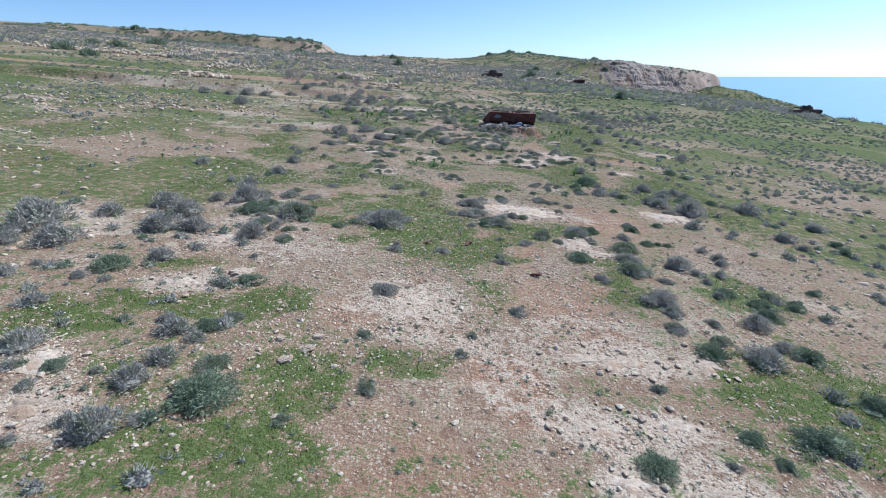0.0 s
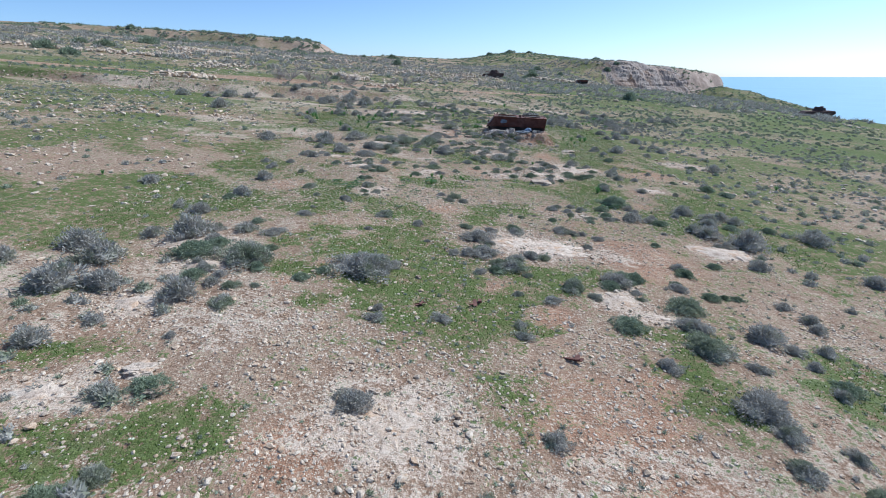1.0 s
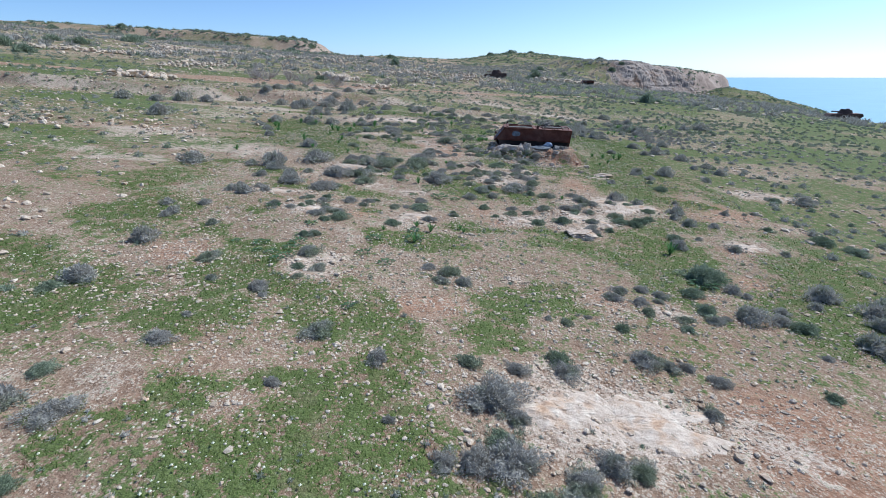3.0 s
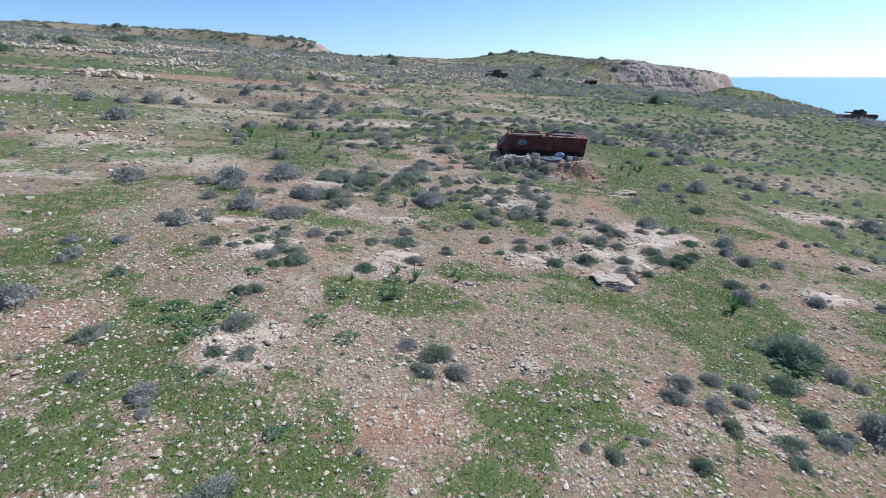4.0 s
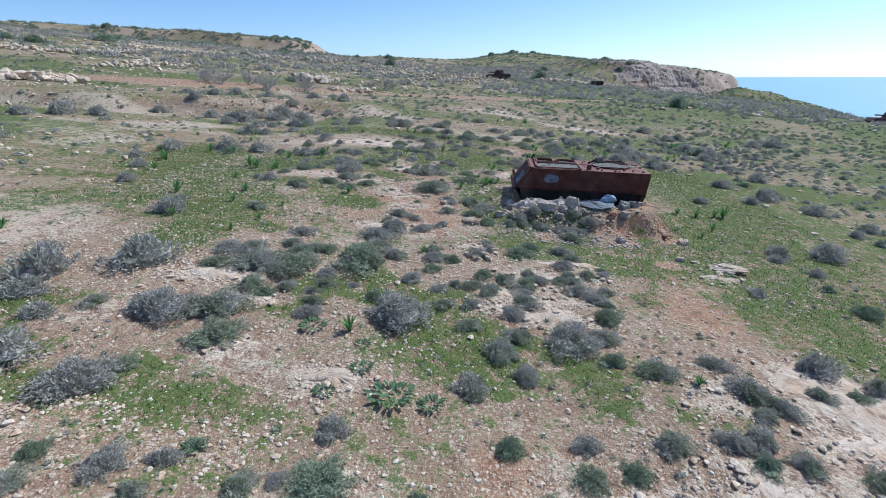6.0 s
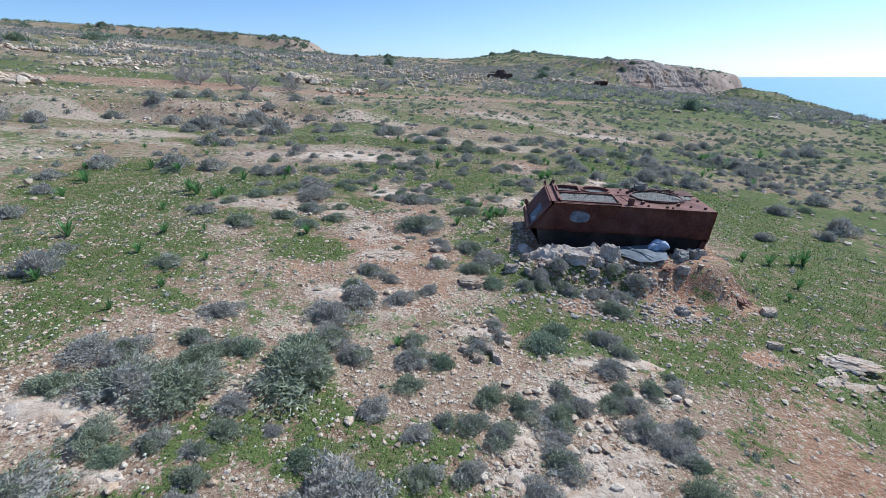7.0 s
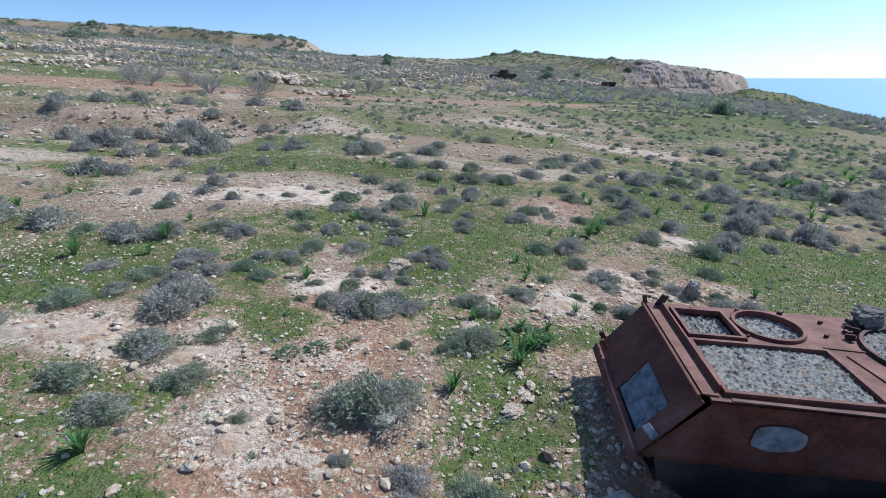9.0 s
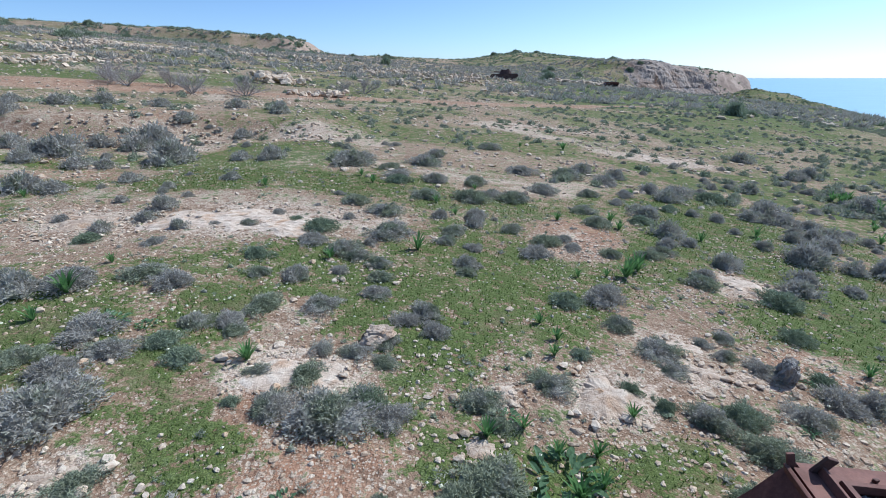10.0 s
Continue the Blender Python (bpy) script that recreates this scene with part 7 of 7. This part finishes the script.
# white stones and slabs along the way
for k, (x, y, sx, sy, sz, a) in enumerate([
        (2.05, 42.35, 0.30, 0.24, 0.22, 0), (2.20, 42.05, 0.26, 0.22, 0.20, 30), (2.0, 41.75, 0.24, 0.2, 0.18, 60), (2.35, 41.8, 0.22, 0.25, 0.2, 10), (1.75, 42.0, 0.2, 0.18, 0.16, 90),
        (2.55, 42.5, 0.25, 0.2, 0.15, 20), (1.95, 44.7, 0.65, 0.45, 0.25, 15), (1.25, 46.0, 0.35, 0.3, 0.25, 40), (1.15, 46.6, 0.32, 0.28, 0.22, 80),
        (-3.0, 9.6, 0.30, 0.26, 0.14, 10), (-2.9, 10.1, 0.26, 0.2, 0.12, 40), (-3.4, 9.1, 0.35, 0.25, 0.12, 70), (-1.0, 10.3, 0.2, 0.16, 0.1, 20), (-1.3, 13.2, 0.28, 0.16, 0.1, 5),
        (0.6, 52.9, 0.55, 0.45, 0.35, 20), (-3.7, 9.9, 0.2, 0.2, 0.1, 0), (-5.4, 12.8, 0.55, 0.4, 0.2, 35), (-5.9, 13.4, 0.6, 0.4, 0.2, 10), (-0.7, 18.6, 0.2, 0.16, 0.12, 0),
        (9.5, 42.6, 1.0, 0.5, 0.25, -25), (8.3, 43.1, 0.3, 0.2, 0.2, 10), (9.0, 44.5, 0.4, 0.3, 0.25, 70), (2.6, 48.4, 0.3, 0.2, 0.1, 30), (2.95, 47.6, 0.2, 0.16, 0.18, 0)]):
    boulder(x, y, sx, sy, sz, a, boulder_meshes, k + 2, "pale rough stone lying on the ground", 0.18)
o = boulder(7.02, 52.5, 0.34, 0.26, 0.46, 20, grey_boulders, 1, "upright grey block of stone behind the wreck", 0.38, 0.1)

o = tagged(new("stone", grey_boulders[2]), "pale grey stone lying on the roof of the wreck", "stone")
o.matrix_world = HULL @ pose(2.78, 2.05, 0.17, 0, 0, 30) @ Matrix.Diagonal((0.42, 0.32, 0.34, 1))

# the buckled sheet that lies half under the hull
bm = bmesh.new()
outline = [(-0.80, 0.55), (-0.30, -0.48), (0.42, -0.40), (0.62, 0.05), (0.45, 0.60)]
mid = bm.verts.new((0.02, 0.05, 0.05))
rim = [bm.verts.new((x, y, 0.03 * math.sin(3 * x))) for x, y in outline]
for p, q in zip(rim, rim[1:] + rim[:1]):
    bm.faces.new((mid, p, q))
bmesh.ops.subdivide_edges(bm, edges=bm.edges, cuts=3, use_grid_fill=True)
for v in bm.verts:
    v.co.z += 0.02 * lattice(v.co.x * 4, v.co.y * 4, 2)
bmesh.ops.solidify(bm, geom=bm.faces, thickness=0.012)
sheet_root = empty("metal_sheet", pose(6.50, 45.88, float(height(6.50, 45.95)) + 0.09, 3, 2, 4), "buckled grey sheet of metal lying half under the wreck", "metal sheet")
part("sheet_panel", bm, sheet_mat, sheet_root)
bm = plate([(-0.86, 0.50), (-0.34, -0.46), (-0.16, -0.52), (-0.55, 0.48)], [], 0.012, pose(0, 0, 0.055, 0, -9, 0))
part("folded_edge", bm, sheet_mat, sheet_root, "folded strip along the sheet")
part("stiffener", boxed((0.03, 0.80, 0.02), (-0.12, 0.02, 0.06), (0, 0, 28), 0.006), sheet_mat, sheet_root, "raised fold across the sheet")

# a torn sack
bm = bmesh.new()
bmesh.ops.create_icosphere(bm, subdivisions=4, radius=0.5)
for v in bm.verts:
    v.co *= 1 + 0.32 * lattice(v.co.x * 4 + 9, v.co.y * 4 + v.co.z * 3, 3) + 0.14 * lattice(v.co.x * 11, v.co.y * 11 + v.co.z * 8, 4)
    v.co = Vector((v.co.x * 0.50, v.co.y * 0.36, v.co.z * 0.30))
me = bpy.data.meshes.new("sack")
bm.to_mesh(me)
bm.free()
for f in me.polygons:
    f.use_smooth = True
me.materials.append(sack_mat)
o = tagged(new("sack", me), "crumpled blue-white sack lying under the wreck", "sack")
o.location = (6.98, 46.22, float(height(6.50, 45.95)) + 0.20)


# shrubs on the spoil in front of the wreck
plant("grey_shrub", near_grey, [(6.05, 45.05, 0.62), (4.25, 44.85, 0.66), (3.75, 45.2, 0.6), (4.95, 44.75, 0.45), (3.3, 44.7, 0.45), (5.55, 45.35, 0.4), (4.2, 45.35, 0.45)], "grey cushion shrub growing on the spoil before the wreck", "shrub", "grey cushion shrubs", 1.2)


# rusted scraps lying about
def scrap(x, y, size, seed):
    bm = bmesh.new()
    r = random.Random(seed)
    for k in range(4):
        block(bm, (size * r.uniform(0.4, 1), size * r.uniform(0.15, 0.4), 0.02), (r.uniform(-0.4, 0.4) * size, r.uniform(-0.3, 0.3) * size, 0.03 + 0.02 * k), (r.uniform(-20, 20), r.uniform(-20, 20), r.uniform(0, 180)), 0.004)
    me = bpy.data.meshes.new("rusty_scrap")
    bm.to_mesh(me)
    bm.free()
    me.materials.append(rust_mat)
    o = tagged(new("rusty_scrap", me), "small orange-brown scrap of rusted metal in the grass", "scrap metal", "rusted scraps")
    o.location = (x, y, float(height(x, y)))


for k, (x, y, s) in enumerate([(0.95, 17.2, 0.35), (-0.55, 16.9, 0.25), (3.0, 14.8, 0.3), (8.6, 44.9, 0.4), (6.9, 45.4, 0.35)]):
    scrap(x, y, s, 700 + k)


# ---- leafless shrubs by the track ----
def bare_shrub(name, x, y, tall, seed):
    r = random.Random(seed)
    root = empty(name, pose(x, y, stand(x, y)), "leafless grey branching shrub beside the dirt track", "shrub", "leafless shrubs")
    for k in range(9):
        bm = bmesh.new()
        a = 2 * math.pi * k / 9 + r.uniform(-0.3, 0.3)
        lean = r.uniform(0.5, 1.15)

        def grow(p, d, long, thick, depth):
            pts = [p]
            for _ in range(4):
                d = (d + Vector((r.gauss(0, 0.16), r.gauss(0, 0.16), r.gauss(0.04, 0.1)))).normalized()
                pts.append(pts[-1] + d * long / 4)
            tube(bm, pts, thick, 4, thick * 0.45)
            if depth:
                for q in pts[1:]:
                    for _ in range(2):
                        grow(q, (d + Vector((r.gauss(0, 0.7), r.gauss(0, 0.7), r.gauss(0.1, 0.4)))).normalized(), long * 0.55, thick * 0.5, depth - 1)

        grow(Vector((0.08 * math.cos(a), 0.08 * math.sin(a), 0)), Vector((math.sin(lean) * math.cos(a), math.sin(lean) * math.sin(a), math.cos(lean))), tall * 0.75, 0.035 * tall / 1.6, 2)
        part("branch", bm, bark, root)


for k, (x, y, t) in enumerate([(-15.0, 89.0, 1.7), (-18.8, 87.6, 1.7), (-24.5, 88.5, 1.9), (-26.5, 89.5, 1.6), (-22.0, 90.5, 1.6), (-7.0, 101.5, 1.8), (-9.0, 100.0, 1.4)]):
    bare_shrub("bare_shrub", x, y, t, 800 + k)


# ---- distant hulks ----
def tank_hulk(x, y, turn, label, turret=True, scale=1.0):
    root = empty("tank_hulk", pose(x, y, float(height(x, y)) - 0.15, 0, 0, turn) @ Matrix.Scale(scale, 4), label, "armoured vehicle", "distant hulks")
    bm = bmesh.new()
    side = [(-3.6, 0.9), (-3.0, 1.5), (3.3, 1.65), (3.6, 1.1), (2.9, 0.45), (-2.9, 0.45)]
    a = [bm.verts.new((px, -1.5, pz)) for px, pz in side]
    b = [bm.verts.new((px, 1.5, pz)) for px, pz in side]
    bm.faces.new(a)
    bm.faces.new(b[::-1])
    for i in range(6):
        bm.faces.new((a[i], a[(i + 1) % 6], b[(i + 1) % 6], b[i]))
    part("hull", bm, hulk_rust, root)
    for s in (-1.35, 1.35):
        bm = bmesh.new()
        for k in range(6):
            tube(bm, [(-2.5 + k, s - 0.25, 0.45), (-2.5 + k, s + 0.25, 0.45)], 0.42, 14)
        part("road_wheels", bm, hulk_rust, root)
    if turret:
        bm = bmesh.new()
        low = [bm.verts.new((0.3 + 1.6 * math.cos(t), 1.25 * math.sin(t), 1.55)) for t in np.arange(14) * 2 * math.pi / 14]
        top = [bm.verts.new((0.45 + 1.15 * math.cos(t), 0.9 * math.sin(t), 2.5 - 0.15 * math.cos(t))) for t in np.arange(14) * 2 * math.pi / 14]
        for i in range(14):
            bm.faces.new((low[i], low[(i + 1) % 14], top[(i + 1) % 14], top[i]))
        bm.faces.new(top)
        bm.faces.new(low[::-1])
        part("turret", bm, hulk_rust, root)
        part("gun_stub", tube(bmesh.new(), [(-1.0, 0, 2.0), (-2.6, 0, 2.06)], 0.14, 12), hulk_rust, root)
        part("cupola", boxed((0.6, 0.6, 0.28), (0.9, 0.35, 2.55), (0, 0, 0), 0.08), hulk_rust, root)
    return root


tank_hulk(17.6, 188, -8, "dark rusted tank hulk with its turret askew, far up the slope", True, 1.08)
tank_hulk(105.0, 148, -12, "dark rusted tank hulk with a turret above the shore", True, 1.1)
far = copy_thing(carrier, pose(57.0, 224, float(height(57.0, 224)) + 1.6, 0, 0, 4))
tagged(far, "dark rusted carrier hulk far up the slope", group="distant hulks")
